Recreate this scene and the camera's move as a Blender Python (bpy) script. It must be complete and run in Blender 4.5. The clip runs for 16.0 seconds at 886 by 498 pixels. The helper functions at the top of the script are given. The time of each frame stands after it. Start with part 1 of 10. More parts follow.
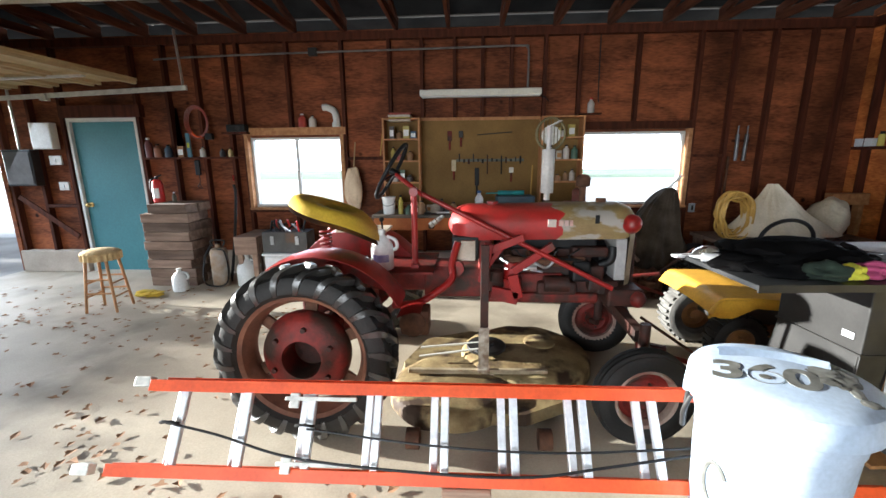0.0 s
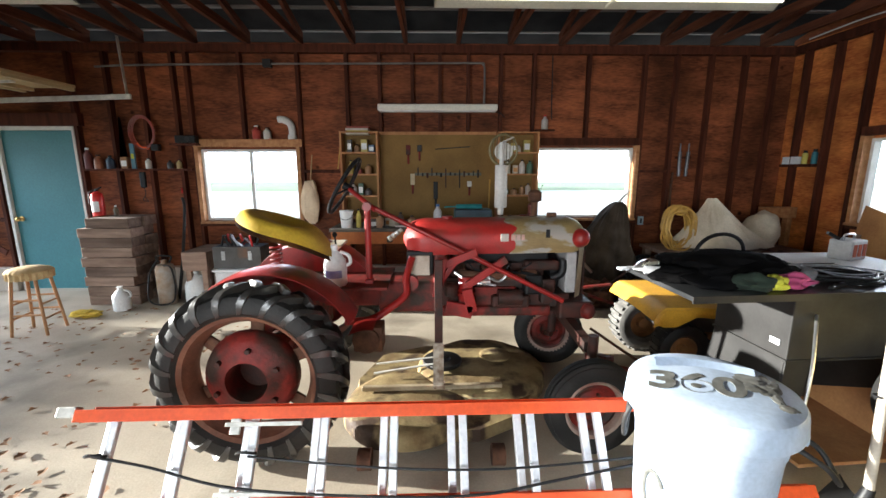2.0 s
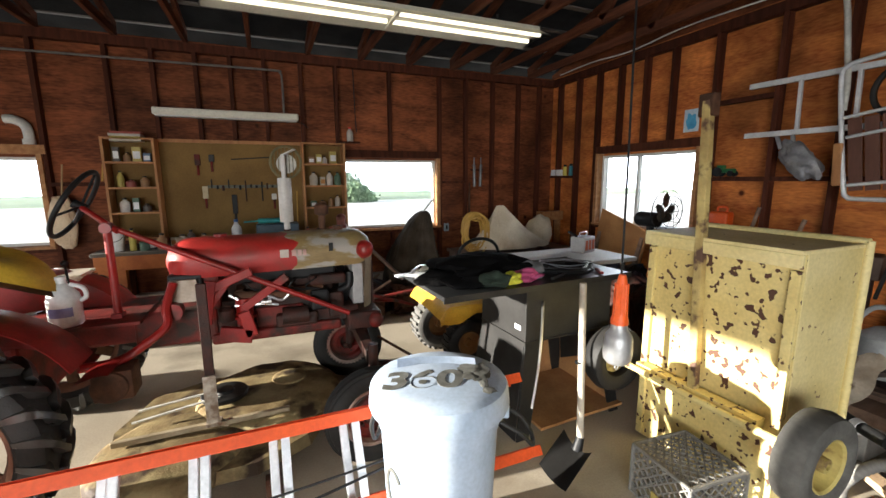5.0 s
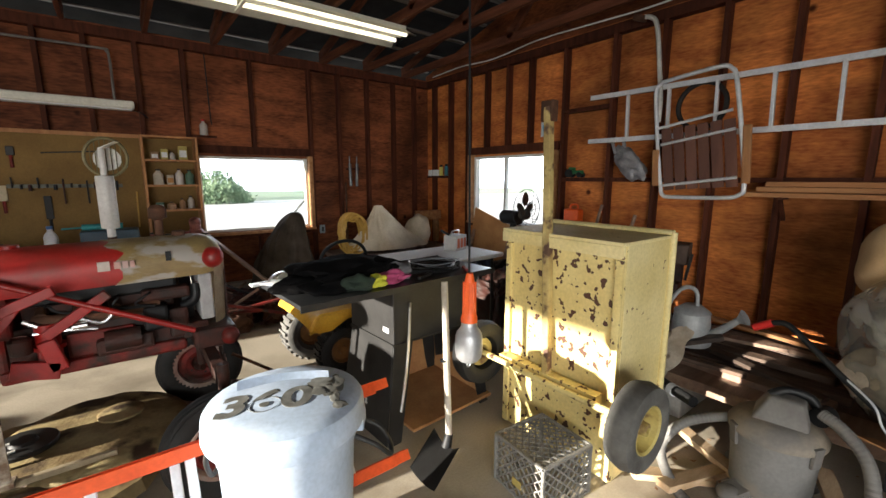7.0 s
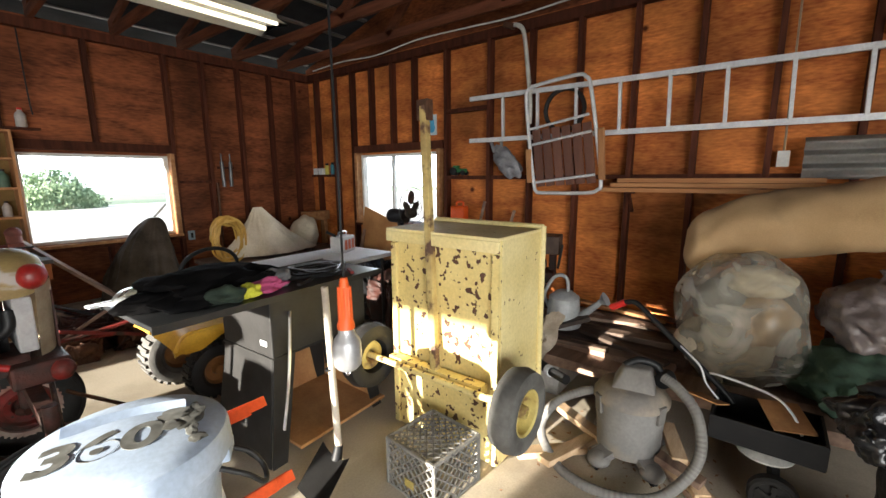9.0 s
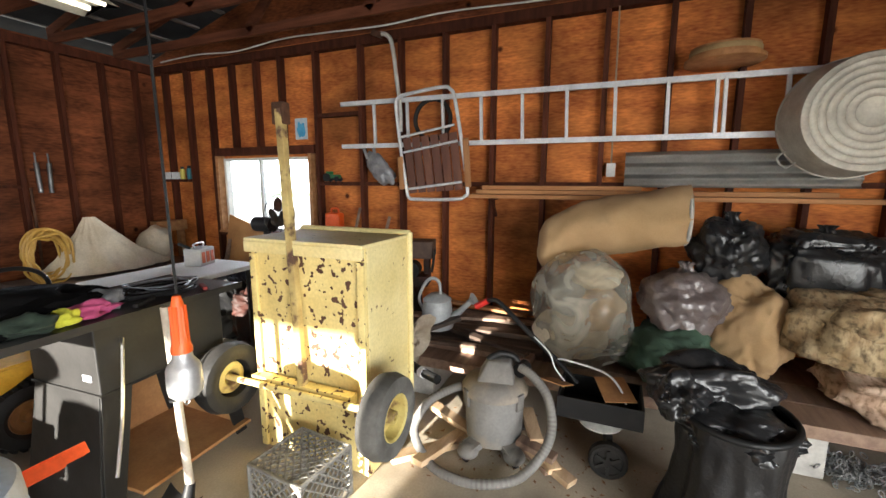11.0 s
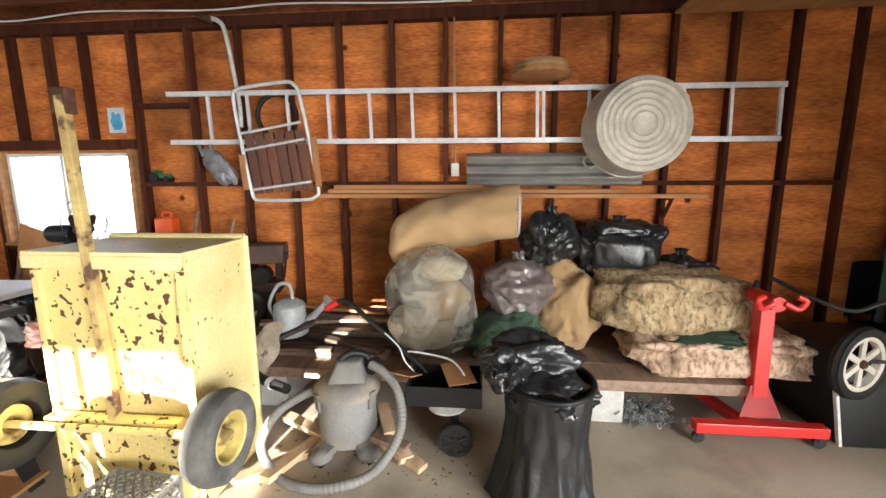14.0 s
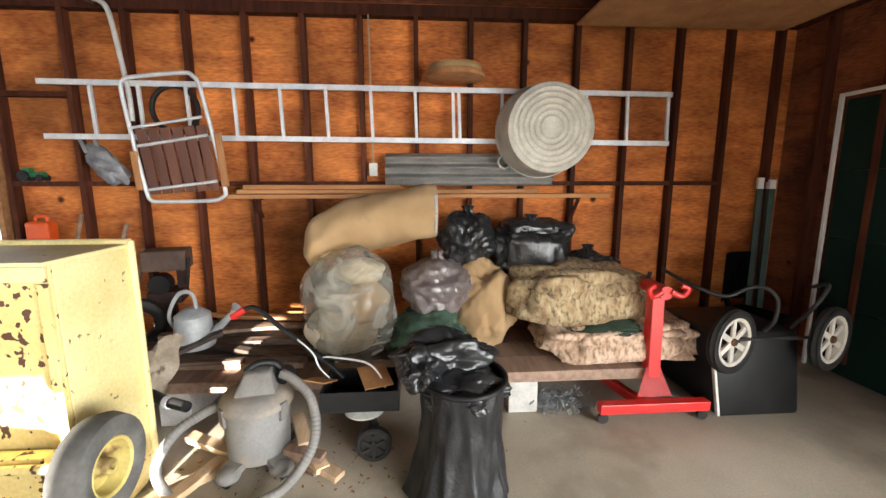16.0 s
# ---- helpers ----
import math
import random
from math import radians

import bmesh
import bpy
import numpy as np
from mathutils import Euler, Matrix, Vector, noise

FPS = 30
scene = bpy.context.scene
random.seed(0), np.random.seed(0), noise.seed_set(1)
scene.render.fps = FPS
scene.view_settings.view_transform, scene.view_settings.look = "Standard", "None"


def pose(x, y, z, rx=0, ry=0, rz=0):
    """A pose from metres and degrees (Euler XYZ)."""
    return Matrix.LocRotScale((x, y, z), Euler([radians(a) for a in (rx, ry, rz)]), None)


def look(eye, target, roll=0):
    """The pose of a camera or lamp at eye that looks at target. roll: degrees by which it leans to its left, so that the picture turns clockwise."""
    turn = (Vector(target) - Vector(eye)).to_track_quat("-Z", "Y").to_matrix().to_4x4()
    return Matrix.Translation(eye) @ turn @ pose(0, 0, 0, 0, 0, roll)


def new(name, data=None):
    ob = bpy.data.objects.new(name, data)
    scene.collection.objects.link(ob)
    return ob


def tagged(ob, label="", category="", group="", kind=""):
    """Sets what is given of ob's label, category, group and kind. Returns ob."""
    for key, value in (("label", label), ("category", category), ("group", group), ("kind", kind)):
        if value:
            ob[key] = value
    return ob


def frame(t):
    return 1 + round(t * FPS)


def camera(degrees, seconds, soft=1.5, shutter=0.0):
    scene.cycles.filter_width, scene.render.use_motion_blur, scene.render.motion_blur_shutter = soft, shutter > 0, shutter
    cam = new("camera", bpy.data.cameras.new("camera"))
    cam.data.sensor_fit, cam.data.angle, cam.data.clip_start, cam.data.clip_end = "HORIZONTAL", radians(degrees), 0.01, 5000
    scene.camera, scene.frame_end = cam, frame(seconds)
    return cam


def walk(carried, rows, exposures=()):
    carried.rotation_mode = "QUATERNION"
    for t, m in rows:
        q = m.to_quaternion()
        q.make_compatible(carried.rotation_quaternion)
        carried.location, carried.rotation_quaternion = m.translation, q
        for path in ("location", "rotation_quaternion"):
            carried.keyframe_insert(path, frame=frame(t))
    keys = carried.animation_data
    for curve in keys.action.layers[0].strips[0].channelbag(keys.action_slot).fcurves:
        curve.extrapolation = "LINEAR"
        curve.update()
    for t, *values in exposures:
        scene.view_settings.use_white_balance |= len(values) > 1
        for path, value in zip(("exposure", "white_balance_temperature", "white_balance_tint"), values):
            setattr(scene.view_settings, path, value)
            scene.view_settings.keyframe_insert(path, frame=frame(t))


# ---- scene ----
cam = camera(93.7, 16.0)
METRES, EYE, TILT, LEAN, TURN = 1.2, 1.52, 0.0, 0.0, 3.4
ROWS = [
    (0.0, 0.0, 0.0, 0.0, -0.12, -12.42, 0.52),
    (0.5, 0.0022, 0.002, 0.0027, -0.34, -12.36, 0.28),
    (1.0, 0.0103, 0.0049, 0.0074, -0.89, -11.75, 0.1),
    (1.5, 0.0303, 0.0043, 0.0109, -2.76, -11.41, 0.03),
    (2.0, 0.061, 0.0021, 0.0157, -4.92, -10.82, 0.07),
    (2.5, 0.1031, -0.0016, 0.0206, -7.96, -10.37, -0.15),
    (3.0, 0.1504, -0.0094, 0.028, -11.75, -10.04, -0.2),
    (3.5, 0.205, -0.0245, 0.0323, -15.89, -9.93, -0.26),
    (6.0, 0.5, -0.1121, 0.0357, -33.54, -9.44, 0.19),
    (6.5, 0.524, -0.1051, 0.0362, -37.96, -9.43, -0.09),
    (7.0, 0.5453, -0.1077, 0.0334, -41.13, -9.65, -0.09),
    (7.5, 0.5673, -0.1054, 0.031, -44.03, -10.03, -0.29),
    (8.0, 0.5839, -0.1038, 0.0323, -47.1, -10.02, -0.12),
    (8.5, 0.6018, -0.1165, 0.0338, -51.13, -10.07, 0.12),
    (9.0, 0.6176, -0.1361, 0.0368, -55.4, -9.93, 0.34),
    (9.5, 0.6269, -0.1608, 0.04, -59.62, -9.63, 0.25),
    (12.0, 0.6718, -0.2774, 0.042, -76.94, -9.12, -0.28),
    (12.5, 0.6724, -0.3064, 0.0414, -79.68, -9.13, -0.32),
    (13.0, 0.6684, -0.336, 0.0425, -82.54, -9.18, -0.17),
    (13.5, 0.6653, -0.3626, 0.0455, -85.59, -9.08, 0.12),
    (14.0, 0.6653, -0.3812, 0.0422, -87.99, -9.27, 0.18),
    (14.5, 0.6714, -0.3991, 0.0394, -90.29, -9.67, 0.16),
    (15.0, 0.6746, -0.4215, 0.0376, -92.88, -9.68, 0.15),
    (15.5, 0.6748, -0.4438, 0.0397, -95.33, -9.34, 0.19),
    (16.0, 0.6713, -0.4669, 0.0394, -97.4, -9.23, 0.04),
]
walk(cam, [(t, pose(0, 0, EYE, TILT, LEAN, TURN) @ pose(METRES * x, METRES * y, METRES * z, 90 + pitch, roll, yaw)) for t, x, y, z, yaw, pitch, roll in ROWS],
     exposures=[(0.0, 2.4, 5500, 8), (3.5, 2.25, 5800, 9), (7.0, 2.05, 6050, 10), (9.5, 2.65, 6000, 10), (12.0, 2.95, 5950, 10), (14.5, 3.45, 5950, 10), (16.0, 3.45, 5900, 10)])

# ---- world, sun, exposure ----
world = bpy.data.worlds.new("world")
scene.world = world
world.use_nodes = True
SUN_EL, SUN_TO = 9.8, -6.0          # degrees: elevation; heading of the light, measured from east towards north
wn = world.node_tree
sky = wn.nodes.new("ShaderNodeTexSky")
sky.sky_type = "NISHITA"
sky.sun_disc = False
sky.sun_elevation = radians(SUN_EL)
sky.sun_rotation = radians(270 - SUN_TO)
wn.links.new(sky.outputs[0], wn.nodes["Background"].inputs[0])
wn.nodes["Background"].inputs[1].default_value = 0.05
sun = new("sun", bpy.data.lights.new("sun", "SUN"))
sun.data.energy, sun.data.angle, sun.data.color = 5.0, radians(0.6), (1.0, 0.90, 0.74)
sun.matrix_world = look((0, 0, 6), (math.cos(radians(SUN_TO)), math.sin(radians(SUN_TO)), 6 - math.tan(radians(SUN_EL))))

# area lamps added at the two doorways in place of skylight, aimed inwards and down
for nm, at, to, sx, sy, watts, col in (("doorway_light_south", (-1.8, -3.97, 1.25), (0.7, 0.0, -1.9), 4.7, 2.3, 60.0, (1.0, 0.95, 0.86)), ("doorway_light_west", (-6.2, 3.45, 1.2), (0.0, 3.45, -3.6), 3.7, 2.1, 13.0, (0.95, 0.97, 1.0))):
    la = new(nm, bpy.data.lights.new(nm, "AREA"))
    la.data.shape, la.data.size, la.data.size_y, la.data.energy, la.data.color, la.data.spread = "RECTANGLE", sx, sy, watts, col, radians(122)
    la.matrix_world = look(at, to)


# ---- materials ----
MATS = {}


def mat(name, col, col2=None, rough=0.6, metal=0.0, scale=8.0, stretch=(1, 1, 1), bump=0.1, fine=60.0, col3=None, spots=(3.0, 0.6, 0.72), per=0.0, emit=0.0, coat=0.0, rough2=None, spec=0.5, spot_detail=5):
    """A surface with broad and fine variation. col3: colour of stains, whose size and thresholds spots gives. per: shade change from piece to piece."""
    if name in MATS:
        return MATS[name]
    m = bpy.data.materials.new(name)
    m.use_nodes = True
    t = m.node_tree
    N, L = t.nodes, t.links
    b = N["Principled BSDF"]
    tc = N.new("ShaderNodeTexCoord")
    mp = N.new("ShaderNodeMapping")
    mp.inputs["Scale"].default_value = stretch
    oi = N.new("ShaderNodeObjectInfo")
    L.new(tc.outputs["Object"], mp.inputs["Vector"])
    addv = N.new("ShaderNodeVectorMath")
    addv.operation = "ADD"
    mulv = N.new("ShaderNodeMath")
    mulv.operation = "MULTIPLY"
    mulv.inputs[1].default_value = 37.0
    L.new(oi.outputs["Random"], mulv.inputs[0])
    L.new(mp.outputs[0], addv.inputs[0])
    L.new(mulv.outputs[0], addv.inputs[1])
    n1 = N.new("ShaderNodeTexNoise")
    n1.inputs["Scale"].default_value, n1.inputs["Detail"].default_value = scale, 6
    n2 = N.new("ShaderNodeTexNoise")
    n2.inputs["Scale"].default_value, n2.inputs["Detail"].default_value = fine, 4
    L.new(addv.outputs[0], n1.inputs["Vector"])
    L.new(addv.outputs[0], n2.inputs["Vector"])
    mix = N.new("ShaderNodeMix")
    mix.data_type = "RGBA"
    col2 = col2 or tuple(c * 0.7 for c in col)
    mix.inputs[6].default_value, mix.inputs[7].default_value = (*col, 1), (*col2, 1)
    ramp = N.new("ShaderNodeMapRange")
    ramp.inputs[1].default_value, ramp.inputs[2].default_value = 0.35, 0.65
    L.new(n1.outputs[0], ramp.inputs[0])
    L.new(ramp.outputs[0], mix.inputs[0])
    out = mix.outputs[2]
    g = N.new("ShaderNodeMix")
    g.data_type, g.blend_type = "RGBA", "MULTIPLY"
    g.inputs[0].default_value = 0.35
    L.new(out, g.inputs[6])
    L.new(n2.outputs[0], g.inputs[7])
    gain = N.new("ShaderNodeMix")
    gain.data_type, gain.blend_type = "RGBA", "MULTIPLY"
    gain.inputs[0].default_value = 1.0
    gain.inputs[7].default_value = (1.2, 1.2, 1.2, 1)
    L.new(g.outputs[2], gain.inputs[6])
    out = gain.outputs[2]
    if col3:
        n3 = N.new("ShaderNodeTexNoise")
        n3.inputs["Scale"].default_value, n3.inputs["Detail"].default_value = spots[0], spot_detail
        L.new(addv.outputs[0], n3.inputs["Vector"])
        r3 = N.new("ShaderNodeMapRange")
        r3.inputs[1].default_value, r3.inputs[2].default_value = spots[1], spots[2]
        L.new(n3.outputs[0], r3.inputs[0])
        m3 = N.new("ShaderNodeMix")
        m3.data_type = "RGBA"
        m3.inputs[7].default_value = (*col3, 1)
        L.new(r3.outputs[0], m3.inputs[0])
        L.new(out, m3.inputs[6])
        out = m3.outputs[2]
    if per:
        hs = N.new("ShaderNodeHueSaturation")
        pr = N.new("ShaderNodeMapRange")
        pr.inputs[3].default_value, pr.inputs[4].default_value = 1 - per, 1 + per
        L.new(oi.outputs["Random"], pr.inputs[0])
        L.new(pr.outputs[0], hs.inputs["Value"])
        L.new(out, hs.inputs["Color"])
        out = hs.outputs[0]
    L.new(out, b.inputs["Base Color"])
    rr = N.new("ShaderNodeMapRange")
    rr.inputs[3].default_value, rr.inputs[4].default_value = rough, min(1.0, rough2 if rough2 else rough + 0.2)
    L.new(n1.outputs[0], rr.inputs[0])
    L.new(rr.outputs[0], b.inputs["Roughness"])
    b.inputs["Metallic"].default_value = metal
    b.inputs["Coat Weight"].default_value = coat
    b.inputs["Specular IOR Level"].default_value = spec
    if bump:
        bp = N.new("ShaderNodeBump")
        bp.inputs["Strength"].default_value, bp.inputs["Distance"].default_value = bump, 0.01
        ad = N.new("ShaderNodeMath")
        L.new(n1.outputs[0], ad.inputs[0])
        L.new(n2.outputs[0], ad.inputs[1])
        L.new(ad.outputs[0], bp.inputs["Height"])
        L.new(bp.outputs[0], b.inputs["Normal"])
    if emit:
        b.inputs["Emission Color"].default_value = (*col, 1)
        b.inputs["Emission Strength"].default_value = emit
    MATS[name] = m
    return m


def ply_material(name, axis, light, dark, seed):
    """Rotary-cut plywood: wavy growth rings stretched along the sheet, knots and water stains."""
    m = bpy.data.materials.new(name)
    m.use_nodes = True
    t = m.node_tree
    N, L = t.nodes, t.links
    b = N["Principled BSDF"]
    tc = N.new("ShaderNodeTexCoord")
    mp = N.new("ShaderNodeMapping")
    mp.inputs["Location"].default_value = (seed, seed, seed)
    mp.inputs["Scale"].default_value = (0.5, 0.5, 2.2)
    L.new(tc.outputs["Object"], mp.inputs["Vector"])
    big = N.new("ShaderNodeTexNoise")
    big.inputs["Scale"].default_value, big.inputs["Detail"].default_value = 1.6, 2
    L.new(mp.outputs[0], big.inputs["Vector"])
    ring = N.new("ShaderNodeMath")
    ring.operation = "MULTIPLY"
    ring.inputs[1].default_value = 8.0
    L.new(big.outputs[0], ring.inputs[0])
    fr = N.new("ShaderNodeMath")
    fr.operation = "PINGPONG"
    fr.inputs[1].default_value = 1.0
    L.new(ring.outputs[0], fr.inputs[0])
    grain = N.new("ShaderNodeTexNoise")
    grain.inputs["Scale"].default_value, grain.inputs["Detail"].default_value = 28, 5
    L.new(mp.outputs[0], grain.inputs["Vector"])
    mx = N.new("ShaderNodeMath")
    mx.operation = "MULTIPLY_ADD"
    mx.inputs[1].default_value = 0.26
    L.new(fr.outputs[0], mx.inputs[0])
    gm = N.new("ShaderNodeMath")
    gm.operation = "MULTIPLY"
    gm.inputs[1].default_value = 0.85
    L.new(grain.outputs[0], gm.inputs[0])
    L.new(gm.outputs[0], mx.inputs[2])
    cr = N.new("ShaderNodeValToRGB")
    cr.color_ramp.elements[0].position, cr.color_ramp.elements[0].color = 0.27, (*dark, 1)
    cr.color_ramp.elements[1].position, cr.color_ramp.elements[1].color = 0.76, (*light, 1)
    L.new(mx.outputs[0], cr.inputs[0])
    st = N.new("ShaderNodeTexNoise")
    st.inputs["Scale"].default_value, st.inputs["Detail"].default_value = 1.1, 5
    L.new(tc.outputs["Object"], st.inputs["Vector"])
    sr = N.new("ShaderNodeMapRange")
    sr.inputs[1].default_value, sr.inputs[2].default_value, sr.inputs[3].default_value, sr.inputs[4].default_value = 0.36, 0.66, 1.3, 0.42
    L.new(st.outputs[0], sr.inputs[0])
    hs = N.new("ShaderNodeHueSaturation")
    L.new(sr.outputs[0], hs.inputs["Value"])
    L.new(cr.outputs[0], hs.inputs["Color"])
    vo = N.new("ShaderNodeTexVoronoi")
    vo.inputs["Scale"].default_value = 1.7
    L.new(tc.outputs["Object"], vo.inputs["Vector"])
    kr = N.new("ShaderNodeMapRange")
    kr.inputs[1].default_value, kr.inputs[2].default_value = 0.03, 0.065
    L.new(vo.outputs["Distance"], kr.inputs[0])
    kn = N.new("ShaderNodeMix")
    kn.data_type = "RGBA"
    kn.inputs[6].default_value = (dark[0] * 0.25, dark[1] * 0.22, dark[2] * 0.2, 1)
    L.new(kr.outputs[0], kn.inputs[0])
    L.new(hs.outputs[0], kn.inputs[7])
    L.new(kn.outputs[2], b.inputs["Base Color"])
    b.inputs["Roughness"].default_value = 0.7
    b.inputs["Specular IOR Level"].default_value = 0.2
    bp = N.new("ShaderNodeBump")
    bp.inputs["Strength"].default_value, bp.inputs["Distance"].default_value = 0.25, 0.004
    L.new(mx.outputs[0], bp.inputs["Height"])
    L.new(bp.outputs[0], b.inputs["Normal"])
    return m


def glass_material():
    m = bpy.data.materials.new("window_glass")
    m.use_nodes = True
    t = m.node_tree
    t.nodes.clear()
    o = t.nodes.new("ShaderNodeOutputMaterial")
    tr, gl, mx, lw, pw, sc = (t.nodes.new(k) for k in ("ShaderNodeBsdfTransparent", "ShaderNodeBsdfGlossy", "ShaderNodeMixShader", "ShaderNodeLayerWeight", "ShaderNodeMath", "ShaderNodeMath"))
    gl.inputs["Roughness"].default_value = 0.03
    tr.inputs[0].default_value = (0.96, 0.97, 0.97, 1)
    pw.operation, sc.operation = "POWER", "MULTIPLY_ADD"
    pw.inputs[1].default_value, sc.inputs[1].default_value, sc.inputs[2].default_value = 5.0, 0.5, 0.02
    t.links.new(lw.outputs["Facing"], pw.inputs[0])
    t.links.new(pw.outputs[0], sc.inputs[0])
    t.links.new(sc.outputs[0], mx.inputs[0])
    t.links.new(tr.outputs[0], mx.inputs[1])
    t.links.new(gl.outputs[0], mx.inputs[2])
    t.links.new(mx.outputs[0], o.inputs[0])
    return m


def film_material():
    """Thin clear rubbish-bag film: partly see-through, milky, glossy and creased."""
    m = bpy.data.materials.new("clear_bag_film")
    m.use_nodes = True
    t = m.node_tree
    N, L = t.nodes, t.links
    b = N["Principled BSDF"]
    b.inputs["Base Color"].default_value, b.inputs["Roughness"].default_value = (0.46, 0.43, 0.36, 1), 0.22
    tc, nz, mr, bp, tr, mx = (N.new(k) for k in ("ShaderNodeTexCoord", "ShaderNodeTexNoise", "ShaderNodeMapRange", "ShaderNodeBump", "ShaderNodeBsdfTransparent", "ShaderNodeMixShader"))
    nz.inputs["Scale"].default_value, nz.inputs["Detail"].default_value, nz.inputs["Distortion"].default_value = 3.5, 3.0, 1.6
    L.new(tc.outputs["Object"], nz.inputs["Vector"])
    mr.inputs[1].default_value, mr.inputs[2].default_value, mr.inputs[3].default_value, mr.inputs[4].default_value = 0.40, 0.62, 0.22, 0.62
    L.new(nz.outputs[0], mr.inputs[0])
    bp.inputs["Strength"].default_value, bp.inputs["Distance"].default_value = 0.5, 0.02
    L.new(nz.outputs[0], bp.inputs["Height"])
    L.new(bp.outputs[0], b.inputs["Normal"])
    tr.inputs[0].default_value = (0.86, 0.84, 0.78, 1)
    L.new(mr.outputs[0], mx.inputs[0])
    L.new(tr.outputs[0], mx.inputs[1])
    L.new(b.outputs[0], mx.inputs[2])
    L.new(mx.outputs[0], N["Material Output"].inputs[0])
    return m


FILM = film_material()
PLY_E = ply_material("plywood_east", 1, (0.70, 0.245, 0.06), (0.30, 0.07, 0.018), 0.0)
# same plywood with the dimmer walls' shade put into its darker colour
PLY_N_SHADED = ply_material("plywood_north_shaded", 0, (0.30, 0.095, 0.036), (0.085, 0.024, 0.011), 4.0)
GLASS = glass_material()
STUD = mat("stud_wood", (0.095, 0.028, 0.014), (0.05, 0.016, 0.009), scale=5, stretch=(4, 4, 0.5), bump=0.2, per=0.25, spec=0.15)
BEAM = mat("beam_wood", (0.14, 0.05, 0.026), (0.07, 0.026, 0.015), scale=5, stretch=(4, 0.4, 4), bump=0.2, per=0.25, spec=0.1)
PLANK = mat("plank_wood", (0.50, 0.25, 0.10), (0.34, 0.15, 0.055), scale=4, stretch=(5, 0.4, 5), bump=0.2, per=0.2)
OLDWOOD = mat("weathered_wood", (0.30, 0.20, 0.14), (0.19, 0.12, 0.085), scale=5, stretch=(0.5, 4, 4), bump=0.3, per=0.25)
# dark brown lumber, darkened further so sun patches on it stay dim
DARKWOOD = mat("dirty_dimmed_lumber", (0.12, 0.075, 0.05), (0.06, 0.04, 0.028), scale=5, stretch=(4, 0.5, 4), bump=0.35, per=0.35, col3=(0.03, 0.02, 0.015), spots=(4, 0.52, 0.64))
BENCHWOOD = mat("bench_orange", (0.50, 0.17, 0.04), (0.34, 0.10, 0.025), scale=5, bump=0.15)
CONC = mat("concrete", (0.50, 0.435, 0.335), (0.37, 0.315, 0.235), rough=0.55, scale=1.3, fine=90, bump=0.12, col3=(0.22, 0.185, 0.135), spots=(1.9, 0.5, 0.74))
CONC_L = mat("stem_wall_concrete", (0.55, 0.48, 0.40), (0.40, 0.34, 0.28), rough=0.8, scale=3, bump=0.25)
# dark grey sheets, taken near black to hold the shade under the roof
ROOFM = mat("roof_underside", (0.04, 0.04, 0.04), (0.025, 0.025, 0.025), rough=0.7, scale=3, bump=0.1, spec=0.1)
RED = mat("tractor_red", (0.30, 0.011, 0.008), (0.19, 0.009, 0.007), rough=0.33, scale=6, bump=0.1, col3=(0.09, 0.025, 0.014), spots=(6, 0.56, 0.72), coat=0.1, spec=0.4)
REDMAT = mat("faded_red", (0.22, 0.02, 0.014), (0.11, 0.015, 0.011), rough=0.5, scale=9, bump=0.25, col3=(0.035, 0.02, 0.014), spots=(6, 0.46, 0.62), spec=0.3)
GREASE = mat("greasy_iron", (0.022, 0.014, 0.011), (0.06, 0.018, 0.012), rough=0.5, scale=12, bump=0.35, spec=0.3)
RUST = mat("rusty_iron", (0.12, 0.055, 0.03), (0.06, 0.03, 0.018), rough=0.7, scale=14, bump=0.35, spec=0.25)
RUBBER = mat("tyre_rubber", (0.011, 0.0105, 0.010), (0.024, 0.022, 0.020), rough=0.5, scale=6, bump=0.2, spec=0.3)
RUBBER_G = mat("dusty_sunlit_tyre_rubber", (0.13, 0.125, 0.115), (0.07, 0.066, 0.06), rough=0.75, scale=8, bump=0.2)
RIMRUST = mat("rusty_rim", (0.20, 0.085, 0.045), (0.12, 0.05, 0.03), rough=0.6, scale=8, bump=0.25)
YELLOW = mat("dump_cart_yellow", (0.76, 0.63, 0.27), (0.68, 0.53, 0.20), rough=0.5, scale=3, bump=0.12, col3=(0.085, 0.035, 0.018), spots=(25, 0.605, 0.63), spot_detail=1.6)
YELLOW2 = mat("cart_side_yellow", (0.78, 0.67, 0.34), (0.68, 0.56, 0.24), rough=0.5, scale=3, bump=0.12, col3=(0.16, 0.07, 0.03), spots=(20, 0.68, 0.71))
MOWYEL = mat("mower_yellow", (0.72, 0.40, 0.03), (0.6, 0.31, 0.02), rough=0.4, scale=6, bump=0.05)
SEATY = mat("seat_vinyl", (0.62, 0.42, 0.03), (0.52, 0.34, 0.025), rough=0.55, scale=10, bump=0.2)
ALU = mat("aluminium", (0.82, 0.83, 0.85), (0.68, 0.69, 0.72), rough=0.36, metal=0.35, scale=10, bump=0.06)
GALV = mat("galvanised_steel", (0.68, 0.67, 0.62), (0.53, 0.52, 0.48), rough=0.5, metal=0.35, scale=14, bump=0.08)
STEEL = mat("grey_steel", (0.030, 0.0285, 0.027), (0.017, 0.016, 0.015), rough=0.42, metal=0.1, scale=5, bump=0.05, spec=0.35)
CHROME = mat("bright_steel", (0.75, 0.75, 0.76), rough=0.2, metal=1.0, bump=0.02)
ORANGE = mat("fibreglass_orange", (0.78, 0.10, 0.015), (0.66, 0.075, 0.012), rough=0.42, scale=5, bump=0.05)
